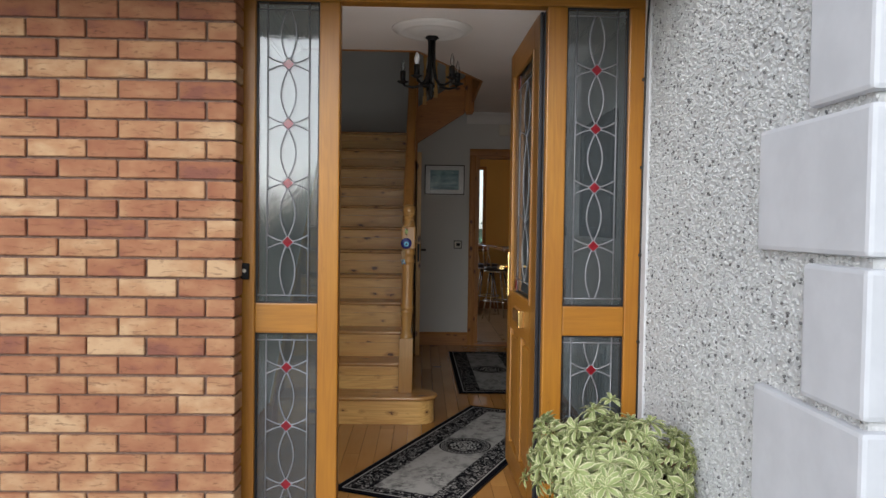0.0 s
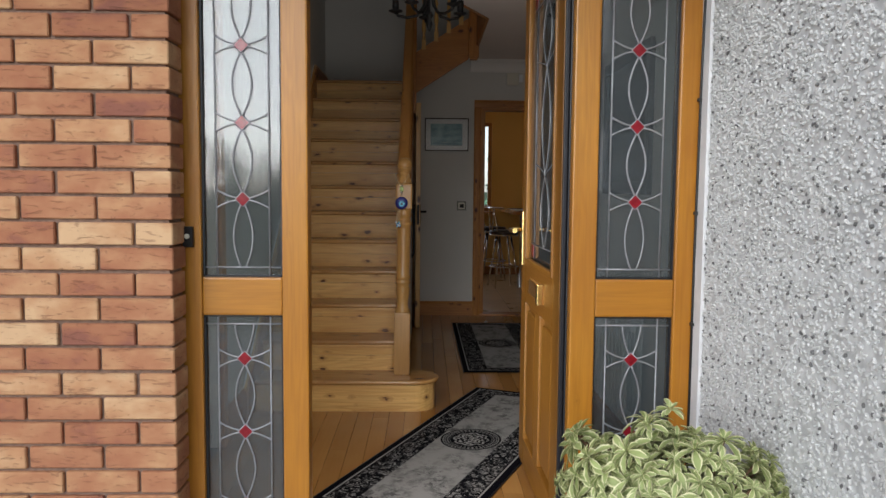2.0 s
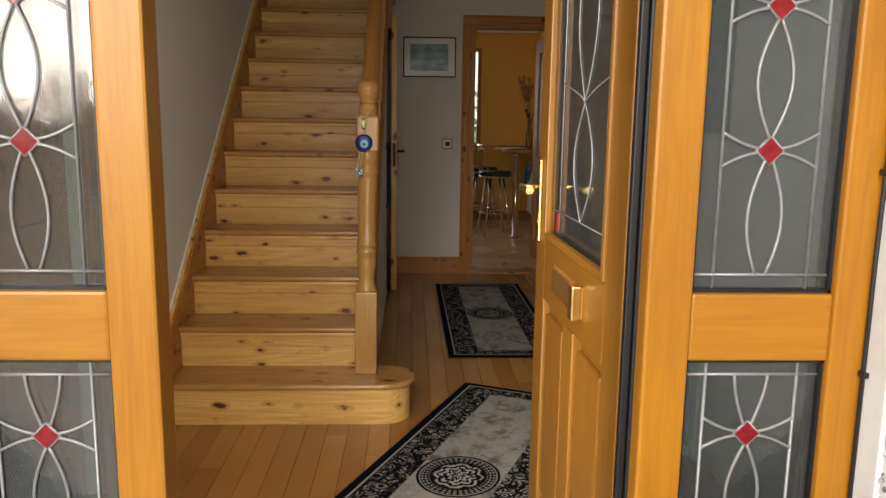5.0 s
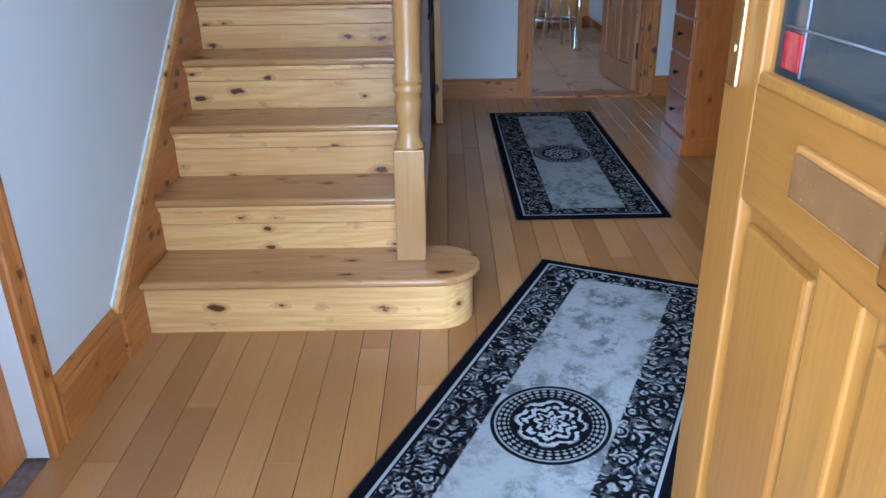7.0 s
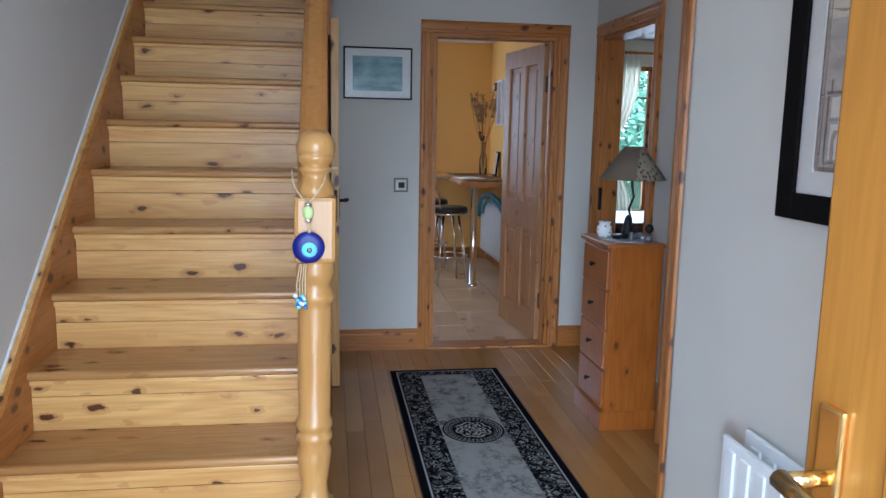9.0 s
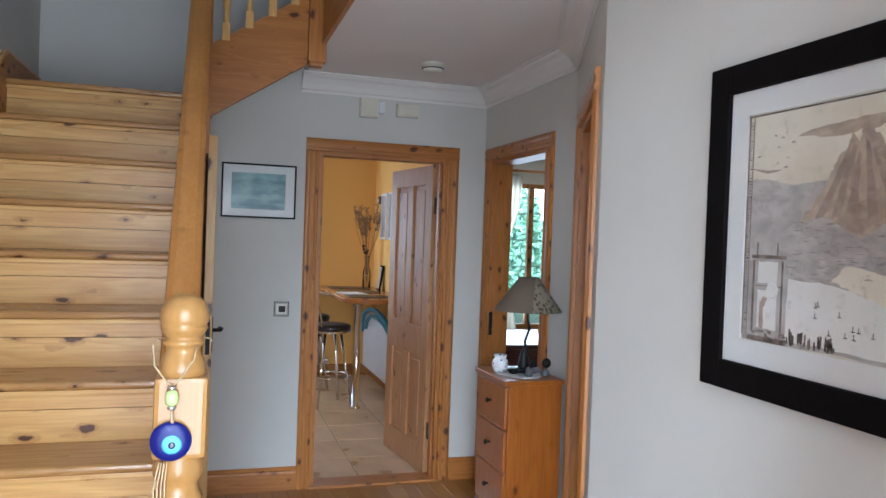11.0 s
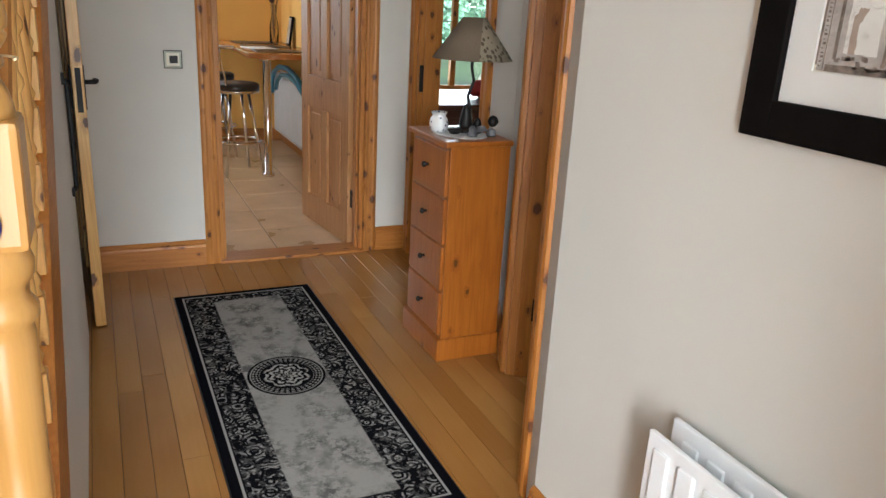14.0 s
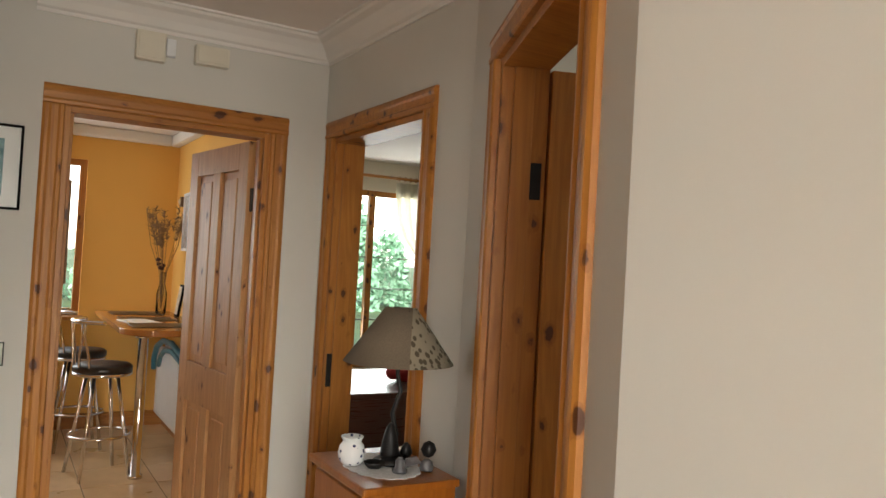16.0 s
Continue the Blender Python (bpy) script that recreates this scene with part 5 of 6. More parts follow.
part("finial", turned([(0.006, 0.33), (0.012, 0.34), (0.012, 0.38), (0.004, 0.40)], 0, 0, 12), BRASS, table_lamp)
part("spider", joined(tube([(-0.05, 0, 0.43), (0.05, 0, 0.43)], 0.002, 6), tube([(0, -0.05, 0.43), (0, 0.05, 0.43)], 0.002, 6)), BLACK, table_lamp)

jar = thing("jar", "small white ceramic jar with blue specks", "jar", pose(1.785, 6.655, CH + 0.003))


def speckle():
    n = Nodes("white_glaze_blue_specks")
    dots = n.add("TexVoronoi", Scale=48.0)
    n.link(n.add("TexCoord").outputs["Object"], dots.inputs["Vector"])
    return n.surface(n.mix(n.step(dots.outputs["Distance"], 0.25, 0.18), (0.72, 0.73, 0.74), (0.05, 0.06, 0.14)), 0.2)


part("body", turned([(0.024, 0), (0.034, 0.012), (0.038, 0.032), (0.034, 0.052), (0.026, 0.062), (0.027, 0.068), (0.032, 0.076), (0.030, 0.078), (0.024, 0.066), (0.022, 0.05)], 0, 0, 28), speckle(), jar)
dish = thing("pin_dish", "small dark metal dish on the doily", "dish", pose(1.83, 6.60, CH + 0.003))
part("bowl", turned([(0.018, 0), (0.026, 0.010), (0.030, 0.016), (0.028, 0.016), (0.016, 0.004)], 0, 0, 20), BLACK, dish)
ornament = thing("ornament", "small grey ornament with a dark round head", "ornament", pose(1.955, 6.53, CH + 0.003))
GREY = plain("grey_pewter", (0.16, 0.16, 0.17), 0.4, 0.5, 0.2, 40)
part("foot", turned([(0.018, 0), (0.020, 0.006), (0.016, 0.024), (0.008, 0.030)], 0, 0, 16), GREY, ornament)
part("head", moved(turned([(0.002, -0.022), (0.014, -0.016), (0.022, 0.0), (0.015, 0.017), (0.002, 0.024)], 0, 0, 16), pose(0.004, 0, 0.056)), BLACK, ornament, "dark round head")
knick = thing("ornament", "small grey pewter figure by the lamp", "ornament", pose(1.875, 6.535, CH + 0.003))
part("foot", turned([(0.020, 0), (0.021, 0.008), (0.012, 0.016), (0.013, 0.030), (0.006, 0.040)], 0, 0, 16), GREY, knick)
part("wing", prism([(0.01, 0.012), (0.055, 0.018), (0.075, 0.008), (0.05, 0.040), (0.018, 0.036)], -0.004, 0.004, "y", 0.0015), GREY, knick)

# picture of a town under a mountain
big = thing("framed_picture", "large black-framed sepia print of a mountain and a clock tower", "picture", pose(RIGHT, 4.888, 1.20, 0, 0, -90))
PW, PH, FR, MB = 0.86, 0.70, 0.062, 0.052


def frame_bars(owner, width, height, bar, deep, material):
    for name, limits in (("frame_side", (0, bar, -deep, 0, 0, height)), ("frame_side", (width - bar, width, -deep, 0, 0, height)), ("frame_rail", (bar, width - bar, -deep, 0, 0, bar)), ("frame_rail", (bar, width - bar, -deep, 0, height - bar, height))):
        part(name, boxes(limits, bevel=0.003), material, owner)


frame_bars(big, PW, PH, FR, 0.024, BLACK_FRAME)
part("mount", joined(*[boxes(b) for b in ((FR, FR + MB, -0.012, -0.004, FR, PH - FR), (PW - FR - MB, PW - FR, -0.012, -0.004, FR, PH - FR), (FR + MB, PW - FR - MB, -0.012, -0.004, FR, FR + MB), (FR + MB, PW - FR - MB, -0.012, -0.004, PH - FR - MB, PH - FR))]), MOUNT, big, "white mount")


def sepia(name, a, b, scale=9.0):
    n = Nodes(name)
    wash = n.noise(n.coords((1, 1, 1.6), False), scale, 6.0, 0.65, 0.6)
    fine = n.noise(n.coords(scatter=False), 70.0, 4.0, 0.7)
    hatch = n.math("MULTIPLY", n.step(fine, 0.55, 0.7), 0.35)
    return n.surface(n.mix(hatch, n.mix(n.step(wash, 0.3, 0.7), a, b), tuple(c * 0.4 for c in b)), 0.6)


PAPER = sepia("print_paper", (0.82, 0.78, 0.66), (0.72, 0.66, 0.53), 4.0)
TOWN = sepia("print_grey_town", (0.58, 0.55, 0.52), (0.37, 0.345, 0.325), 16.0)
PEAK = sepia("print_brown_mountain", (0.60, 0.50, 0.38), (0.36, 0.28, 0.22), 14.0)
SHADE = sepia("print_dark_ridges", (0.46, 0.37, 0.30), (0.31, 0.24, 0.19), 20.0)
WATER = sepia("print_pale_water", (0.84, 0.84, 0.81), (0.76, 0.76, 0.72), 6.0)
INK = plain("print_ink", (0.20, 0.165, 0.14), 0.7, 0.0, 0.5, 60)


def ragged(outline, wobble, seed, cuts=7):
    """The outline with its edges broken into uneven short strokes."""
    rng = random.Random(seed)
    out = []
    for (a, b), (c, d) in zip(outline, outline[1:] + outline[:1]):
        for k in range(cuts):
            f = k / cuts
            shake = wobble if k else 0.0
            out.append((a + (c - a) * f + rng.uniform(-shake, shake), b + (d - b) * f + rng.uniform(-shake, shake)))
    return out


X0, X1, Z0, Z1 = FR + MB, PW - FR - MB, FR + MB, PH - FR - MB
part("print", boxes((X0, X1, -0.008, -0.005, Z0, Z1)), PAPER, big, "sepia print of a mountain town")


def flat(outline, depth):
    return prism(outline, -0.008 - depth, -0.0078, "y")


inner_w = X1 - X0
part("town", flat(ragged([(X0 + 0.004, Z0 + 0.002), (X1 - 0.004, Z0 + 0.002), (X1 - 0.004, Z0 + 0.22), (X0 + 0.42, Z0 + 0.27), (X0 + 0.25, Z0 + 0.325), (X0 + 0.13, Z0 + 0.318), (X0 + 0.06, Z0 + 0.335), (X0 + 0.004, Z0 + 0.335)], 0.0028, 1), 0.0004), TOWN, big)
part("water", flat(ragged([(X0 + 0.125, Z0 + 0.014), (X0 + 0.40, Z0 + 0.008), (X1 - 0.05, Z0 + 0.06), (X0 + 0.36, Z0 + 0.105), (X0 + 0.22, Z0 + 0.13), (X0 + 0.13, Z0 + 0.135)], 0.003, 2), 0.0008), WATER, big)
part("shore", flat(ragged([(X0 + 0.235, Z0 + 0.135), (X0 + 0.30, Z0 + 0.118), (X0 + 0.40, Z0 + 0.085), (X0 + 0.52, Z0 + 0.06), (X0 + 0.52, Z0 + 0.10), (X0 + 0.38, Z0 + 0.15), (X0 + 0.27, Z0 + 0.165)], 0.003, 5), 0.0009), PAPER, big)
part("mountain", flat(ragged([(X0 + 0.15, Z0 + 0.245), (X0 + 0.19, Z0 + 0.285), (X0 + 0.215, Z0 + 0.315), (X0 + 0.24, Z0 + 0.365), (X0 + 0.255, Z0 + 0.372), (X0 + 0.272, Z0 + 0.405), (X0 + 0.285, Z0 + 0.388), (X0 + 0.30, Z0 + 0.415), (X0 + 0.33, Z0 + 0.395), (X0 + 0.38, Z0 + 0.32), (X0 + 0.47, Z0 + 0.24), (X0 + 0.36, Z0 + 0.25), (X0 + 0.30, Z0 + 0.215), (X0 + 0.22, Z0 + 0.255)], 0.0035, 3), 0.0007), PEAK, big)
for k, (fx, fz, lean) in enumerate(((0.262, 0.375, -0.07), (0.275, 0.385, -0.045), (0.285, 0.37, -0.02), (0.30, 0.39, 0.012), (0.315, 0.375, 0.045), (0.335, 0.36, 0.08))):
    part("ridge", flat(ragged([(X0 + fx, Z0 + fz), (X0 + fx + 0.008, Z0 + fz - 0.005), (X0 + fx + lean + 0.022, Z0 + 0.258), (X0 + fx + lean, Z0 + 0.250)], 0.002, 40 + k), 0.0012), SHADE, big)
part("cloud", flat(ragged([(X0 + 0.13, Z0 + 0.412), (X0 + 0.2, Z0 + 0.425), (X0 + 0.33, Z0 + 0.432), (X0 + 0.44, Z0 + 0.43), (X0 + 0.36, Z0 + 0.414), (X0 + 0.24, Z0 + 0.402)], 0.003, 6), 0.0004), PEAK, big)
part("headland", flat(ragged([(X0 + 0.01, Z0 + 0.36), (X0 + 0.06, Z0 + 0.345), (X0 + 0.11, Z0 + 0.352), (X0 + 0.06, Z0 + 0.352)], 0.001, 7), 0.0006), SHADE, big)
tower = [(X0 + 0.025, Z0 + 0.005), (X0 + 0.125, Z0 + 0.005), (X0 + 0.115, Z0 + 0.03), (X0 + 0.115, Z0 + 0.165), (X0 + 0.122, Z0 + 0.178), (X0 + 0.028, Z0 + 0.178), (X0 + 0.035, Z0 + 0.165), (X0 + 0.035, Z0 + 0.03)]
part("tower", flat(tower, 0.0012), TOWN, big)
part("panel", flat(ragged([(X0 + 0.045, Z0 + 0.122), (X0 + 0.100, Z0 + 0.122), (X0 + 0.102, Z0 + 0.166), (X0 + 0.046, Z0 + 0.166)], 0.0012, 61), 0.0016), WATER, big)
part("panel", flat(ragged([(X0 + 0.046, Z0 + 0.030), (X0 + 0.102, Z0 + 0.028), (X0 + 0.100, Z0 + 0.106), (X0 + 0.046, Z0 + 0.108)], 0.0012, 62), 0.0016), WATER, big)
part("arch", flat(ragged([(X0 + 0.054, Z0 + 0.030), (X0 + 0.066, Z0 + 0.028), (X0 + 0.064, Z0 + 0.07), (X0 + 0.076, Z0 + 0.092), (X0 + 0.062, Z0 + 0.094), (X0 + 0.054, Z0 + 0.08)], 0.0012, 63), 0.0019), SHADE, big)
ink = [(X0 + 0.020, X0 + 0.13, Z0 + 0.002, Z0 + 0.012), (X0 + 0.030, X0 + 0.036, Z0 + 0.02, Z0 + 0.168), (X0 + 0.112, X0 + 0.116, Z0 + 0.02, Z0 + 0.168), (X0 + 0.026, X0 + 0.124, Z0 + 0.172, Z0 + 0.179), (X0 + 0.040, X0 + 0.043, Z0 + 0.178, Z0 + 0.205), (X0 + 0.098, X0 + 0.100, Z0 + 0.178, Z0 + 0.205), (X0 + 0.036, X0 + 0.112, Z0 + 0.115, Z0 + 0.117), (X0 + 0.002, X0 + 0.005, Z0 + 0.01, Z1), (X0, X1, Z1 - 0.006, Z1 - 0.003)]
rng = random.Random(4)
for k in range(70):
    z = Z0 + 0.008 + k * (Z1 - Z0 - 0.02) / 70
    ink.append((X0 + 0.007 + rng.uniform(0, 0.002), X0 + 0.009 + rng.uniform(0.001, 0.005), z, z + rng.uniform(0.001, 0.004)))
ink.append((X0 + 0.0155, X0 + 0.0165, Z0 + 0.004, Z1))
for k in range(24):
    x = X0 + 0.022 + rng.uniform(0, 0.10)
    z = Z0 + 0.006 + rng.uniform(0, 0.016)
    ink.append((x, x + rng.uniform(0.004, 0.010), z, z + rng.uniform(0.002, 0.006)))
for k in range(46):
    x, z = X0 + 0.13 + rng.uniform(0, 0.12), Z0 + 0.004 + rng.uniform(0, 0.012)
    ink.append((x, x + 0.003, z, z + rng.uniform(0.006, 0.022)))
for k in range(150):
    x, z = X0 + rng.uniform(0.12, inner_w - 0.02), Z0 + rng.uniform(0.135, 0.25)
    ink.append((x, x + rng.uniform(0.003, 0.02), z, z + 0.0009))
for k in range(9):
    x, z = X0 + 0.01 + rng.uniform(0, 0.12), Z0 + 0.34 + rng.uniform(0, 0.09)
    ink.append((x, x + rng.uniform(0.003, 0.008), z, z + rng.uniform(0.001, 0.003)))
for k in range(14):
    x, z = X0 + rng.uniform(0.16, 0.40), Z0 + rng.uniform(0.03, 0.10)
    ink.append((x, x + 0.008, z, z + 0.002))
    ink.append((x + 0.003, x + 0.004, z, z + 0.011))
part("drawing", boxes(*[(a, b, -0.0098, -0.0080, c, d) for a, b, c, d in ink]), INK, big)
part("clock_face", moved(turned([(0.016, 0), (0.016, 0.0012), (0.013, 0.0014)], 0, 0, 24), pose(X0 + 0.088, -0.0092, Z0 + 0.108, 90)), WATER, big)
part("glazing", boxes((FR, PW - FR, -0.016, -0.0145, FR, PH - FR)), PICTURE_GLASS, big).visible_shadow = False

small = thing("framed_picture", "small thin-framed picture of a blue-green landscape under glass", "picture", pose(0.553, BACK, 1.575))
frame_bars(small, 0.415, 0.308, 0.009, 0.016, BLACK_FRAME)
part("mount", boxes((0.009, 0.406, -0.006, -0.002, 0.009, 0.299)), MOUNT, small, "white mount")
n = Nodes("misty_landscape_print")
cloud = n.noise(n.coords((1, 1, 2.5), False), 9.0, 4.0)
part("print", boxes((0.055, 0.355, -0.0075, -0.006, 0.050, 0.255)), n.surface(n.mix(n.step(cloud, 0.3, 0.7), (0.06, 0.16, 0.17), (0.26, 0.42, 0.45)), 0.5), small, "misty blue-green print")
part("glazing", boxes((0.009, 0.406, -0.0105, -0.0095, 0.009, 0.299)), PICTURE_GLASS, small).visible_shadow = False

switch = thing("light_switch", "square brushed metal switch plate with a dark rocker", "switch", pose(0.907, BACK, 1.055))
STEEL = plain("brushed_steel", (0.30, 0.31, 0.25), 0.4, 0.3, 0.08, 60)
part("plate", boxes((-0.043, 0.043, -0.008, 0, -0.043, 0.043), bevel=0.003), STEEL, switch)
part("rim", boxes((-0.043, 0.043, -0.0095, -0.0078, 0.0385, 0.043), (-0.043, 0.043, -0.0095, -0.0078, -0.043, -0.0385), (-0.043, -0.0385, -0.0095, -0.0078, -0.0385, 0.0385), (0.0385, 0.043, -0.0095, -0.0078, -0.0385, 0.0385)), BLACK, switch, "dark edge line")
part("surround", boxes((-0.030, 0.030, -0.010, -0.008, -0.030, 0.030), bevel=0.001), PLASTIC, switch)
part("rocker", boxes((-0.016, 0.022, -0.013, -0.010, -0.018, 0.018), bevel=0.002), BLACK, switch, "dark rocker")

for x0, x1, z0, z1, label in ((1.322, 1.432, 2.195, 2.308, "cream plastic alarm box high on the wall"), (1.545, 1.68, 2.215, 2.293, "low cream plastic sounder high on the wall")):
    box = thing("alarm_box", label, "alarm", pose(x0, BACK, z0))
    part("case", boxes((0, x1 - x0, -0.045, 0, 0, z1 - z0), bevel=0.006), PLASTIC, box)
    part("cover", boxes((0.008, x1 - x0 - 0.008, -0.050, -0.044, 0.008, z1 - z0 - 0.008), bevel=0.003), PLASTIC, box)
sensor = thing("door_contact", "small white sensor beside the alarm box", "sensor", pose(1.436, BACK, 2.225))
part("case", boxes((0, 0.036, -0.03, 0, 0, 0.07), bevel=0.005), WHITE, sensor)
smoke = thing("smoke_alarm", "round white smoke alarm on the ceiling", "alarm", pose(1.60, 7.30, TOP))
part("base", turned([(0.062, -0.012), (0.066, 0.0)], 0, 0, 28), PLASTIC, smoke)
part("body", turned([(0.030, -0.046), (0.046, -0.042), (0.055, -0.030), (0.058, -0.012)], 0, 0, 28), PLASTIC, smoke)
part("grille", turned([(0.0565, -0.030), (0.0590, -0.024)], 0, 0, 28), BLACK, smoke, "dark vent ring")

# radiator
radiator = thing("radiator", "white double-panel radiator with vertical flutes on the hall wall", "radiator", pose(1.475, 4.90, 0.0))


def flutes(panel, count, z0, z1, x0, x1, start, pitch=0.0335, half=0.011):
    """Pressed ribs of a radiator panel, one part each."""
    shared = None
    for k in range(count):
        if shared is None:
            shared = part("flute", boxes((x0, x1, start - half, start + half, z0, z1), bevel=0.0045), WHITE, panel)
        else:
            twin = new("flute", shared.data)
            twin.parent = panel
            twin.location = (0, pitch * k, 0)


front_panel = part("front_panel", boxes((0.0, 0.012, -0.90, 0.0, 0.148, 0.635), bevel=0.004), WHITE, radiator)
flutes(front_panel, 13, 0.172, 0.610, -0.007, 0.004, -0.045, -0.0675, 0.021)
back_panel = part("back_panel", boxes((0.068, 0.080, -0.90, 0.012, 0.148, 0.640), bevel=0.004), WHITE, radiator)
flutes(back_panel, 13, 0.172, 0.610, 0.062, 0.072, -0.045, -0.0675, 0.021)
part("top_bar", tube([(0.040, -0.02, 0.585), (0.040, -0.88, 0.585)], 0.013), WHITE, radiator)
part("bottom_bar", tube([(0.040, 0.0, 0.18), (0.040, -0.88, 0.18)], 0.013), WHITE, radiator)
part("bracket", boxes((0.080, 0.105, -0.22, -0.18, 0.25, 0.55), (0.080, 0.105, -0.72, -0.68, 0.25, 0.55), bevel=0.002), WHITE, radiator)
part("pipe", tube([(0.040, 0.022, 0.001), (0.040, 0.022, 0.16)], 0.009), plain("copper_brown_pipe", (0.30, 0.16, 0.09), 0.35, 0.6), radiator, "brown feed pipe")
part("pipe_collar", turned([(0.020, 0.0), (0.020, 0.004), (0.012, 0.007)], 0.040, 0.022, 16), WHITE, radiator)

# chandelier
chandelier = thing("chandelier", "black iron chandelier with candle bulbs, hanging unlit from a plaster rose", "chandelier", pose(0.577, 4.60, TOP))
part("canopy", turned([(0.026, -0.045), (0.030, -0.038), (0.062, -0.014), (0.066, -0.002), (0.066, 0.0)], 0, 0, 24), BLACK, chandelier)
ARMS = 5
CLEAR_BULB = glass("clear_bulb_glass", (0.94, 0.95, 0.95), 0.02, 1.35)
for k in range(ARMS):
    a = 2 * math.pi * (k + 0.34) / ARMS
    c, s = math.cos(a), math.sin(a)
    path = [(0.016 * c, 0.016 * s, -0.04), (0.018 * c, 0.018 * s, -0.20), (0.030 * c, 0.030 * s, -0.27), (0.065 * c, 0.065 * s, -0.315), (0.115 * c, 0.115 * s, -0.325), (0.165 * c, 0.165 * s, -0.312), (0.178 * c, 0.178 * s, -0.295)]
    arm = part("arm", tube(path, 0.0075, 8), BLACK, chandelier)
    part("drip_pan", turned([(0.012, -0.300), (0.036, -0.290), (0.036, -0.286), (0.010, -0.288)], 0.178 * c, 0.178 * s, 18), BLACK, arm)
    part("candle_holder", turned([(0.016, -0.288), (0.017, -0.225), (0.013, -0.222)], 0.178 * c, 0.178 * s, 16), BLACK, arm)
    if k == 3:
        part("bulb", turned([(0.008, -0.224), (0.014, -0.205), (0.016, -0.19), (0.011, -0.165), (0.004, -0.148)], 0.178 * c, 0.178 * s, 14), WHITE, arm, "white candle bulb")
    else:
        part("bulb", turned([(0.007, -0.224), (0.012, -0.205), (0.013, -0.192), (0.008, -0.168), (0.002, -0.148)], 0.178 * c, 0.178 * s, 14), CLEAR_BULB, arm, "clear candle bulb")
        part("filament", tube([(0.178 * c, 0.178 * s, -0.222), (0.178 * c, 0.178 * s, -0.176)], 0.0016, 6), WHITE, arm)
part("centre_stem", tube([(0, 0, -0.03), (0, 0, -0.31)], 0.006, 8), BLACK, chandelier)
part("finial", turned([(0.003, -0.40), (0.010, -0.385), (0.018, -0.36), (0.010, -0.335), (0.022, -0.318), (0.012, -0.30)], 0, 0, 16), BLACK, chandelier)
rose = setting("trim_ceiling_rose", moved(turned([(0.07, -0.024), (0.10, -0.030), (0.12, -0.018), (0.165, -0.016), (0.18, -0.028), (0.20, -0.026), (0.215, -0.012), (0.235, -0.010), (0.24, 0.001)], 0, 0, 56), pose(0.577, 4.50, TOP)), COVING, "white moulded plaster ceiling rose")

# blue glass charm hung on the newel
charm = thing("glass_charm", "blue glass charm with beaded tassels hanging on the newel", "charm", pose(NX - 0.004, NY - 0.0505, 1.150))
CORD = plain("jute_cord", (0.50, 0.38, 0.22), 0.85, 0.0, 0.15, 80)
part("cord", joined(tube([(-0.034, 0.012, 0.152), (-0.030, -0.001, 0.118), (-0.012, -0.004, 0.094), (0.0, -0.005, 0.082), (0.014, -0.004, 0.098), (0.034, -0.001, 0.128), (0.038, 0.012, 0.152)], 0.0016, 6)), CORD, charm, "pale cord")
part("link", tube([(0, -0.006, 0.042), (0.002, -0.009, 0.02)], 0.003, 6), CORD, charm, "pale cord link")
part("neck_loop", tube([(0.018 + 0.045 * math.cos(a), 0.0505 + 0.045 * math.sin(a), 0.155) for a in (math.pi * k / 12 for k in range(-1, 14))], 0.0016, 6), CORD, charm, "pale cord round the newel neck")
part("green_bead", moved(turned([(0.003, 0.050), (0.010, 0.054), (0.0115, 0.064), (0.010, 0.074), (0.003, 0.078)], 0, 0, 16), pose(0, -0.008, 0)), plain("green_glass_bead", (0.45, 0.56, 0.22), 0.2), charm, "pale green bead")
for z in (0.047, 0.081):
    part("silver_bead", moved(turned([(0.003, z - 0.004), (0.008, z - 0.002), (0.008, z + 0.002), (0.003, z + 0.004)], 0, 0, 14), pose(0, -0.008, 0)), CHROME, charm, "silver bead ring")


def disc(r, front, back, x=0.0, z=0.0):
    return moved(turned([(r * 0.9, 0), (r, (back - front) * 0.3), (r * 0.97, (back - front) * 0.55), (r * 0.85, (back - front) * 0.8), (r * 0.6, (back - front) * 0.95), (r * 0.3, back - front)], 0, 0, 36), pose(x, 0, z, 90))


BLUE = plain("cobalt_glass", (0.006, 0.009, 0.13), 0.3, 0.0, 0.15, 20, 0.03, 0.25)
PALE_BLUE = plain("sky_blue_glass", (0.10, 0.40, 0.60), 0.35, 0.0, 0.05, 20, 0.03)
NAVY = plain("navy_glass", (0.004, 0.006, 0.03), 0.1)
part("disc", disc(0.0345, 0.0, 0.010, 0, -0.012), BLUE, charm, "cobalt blue glass disc")
part("iris", disc(0.0165, 0.0, 0.002, 0.002, -0.016), PALE_BLUE, charm, "pale blue glass ring")
part("pupil", disc(0.0058, 0.0, 0.002, 0.002, -0.017), NAVY, charm, "dark glass dot")
for ob in charm.children:
    if ob.name.startswith("iris"):
        ob.location.y = -0.0098
    if ob.name.startswith("pupil"):
        ob.location.y = -0.0118
rng = random.Random(2)
BEADS = [plain("bead_blue", (0.04, 0.12, 0.42), 0.2), plain("bead_turquoise", (0.15, 0.5, 0.55), 0.2), plain("bead_white", (0.7, 0.72, 0.72), 0.25)]
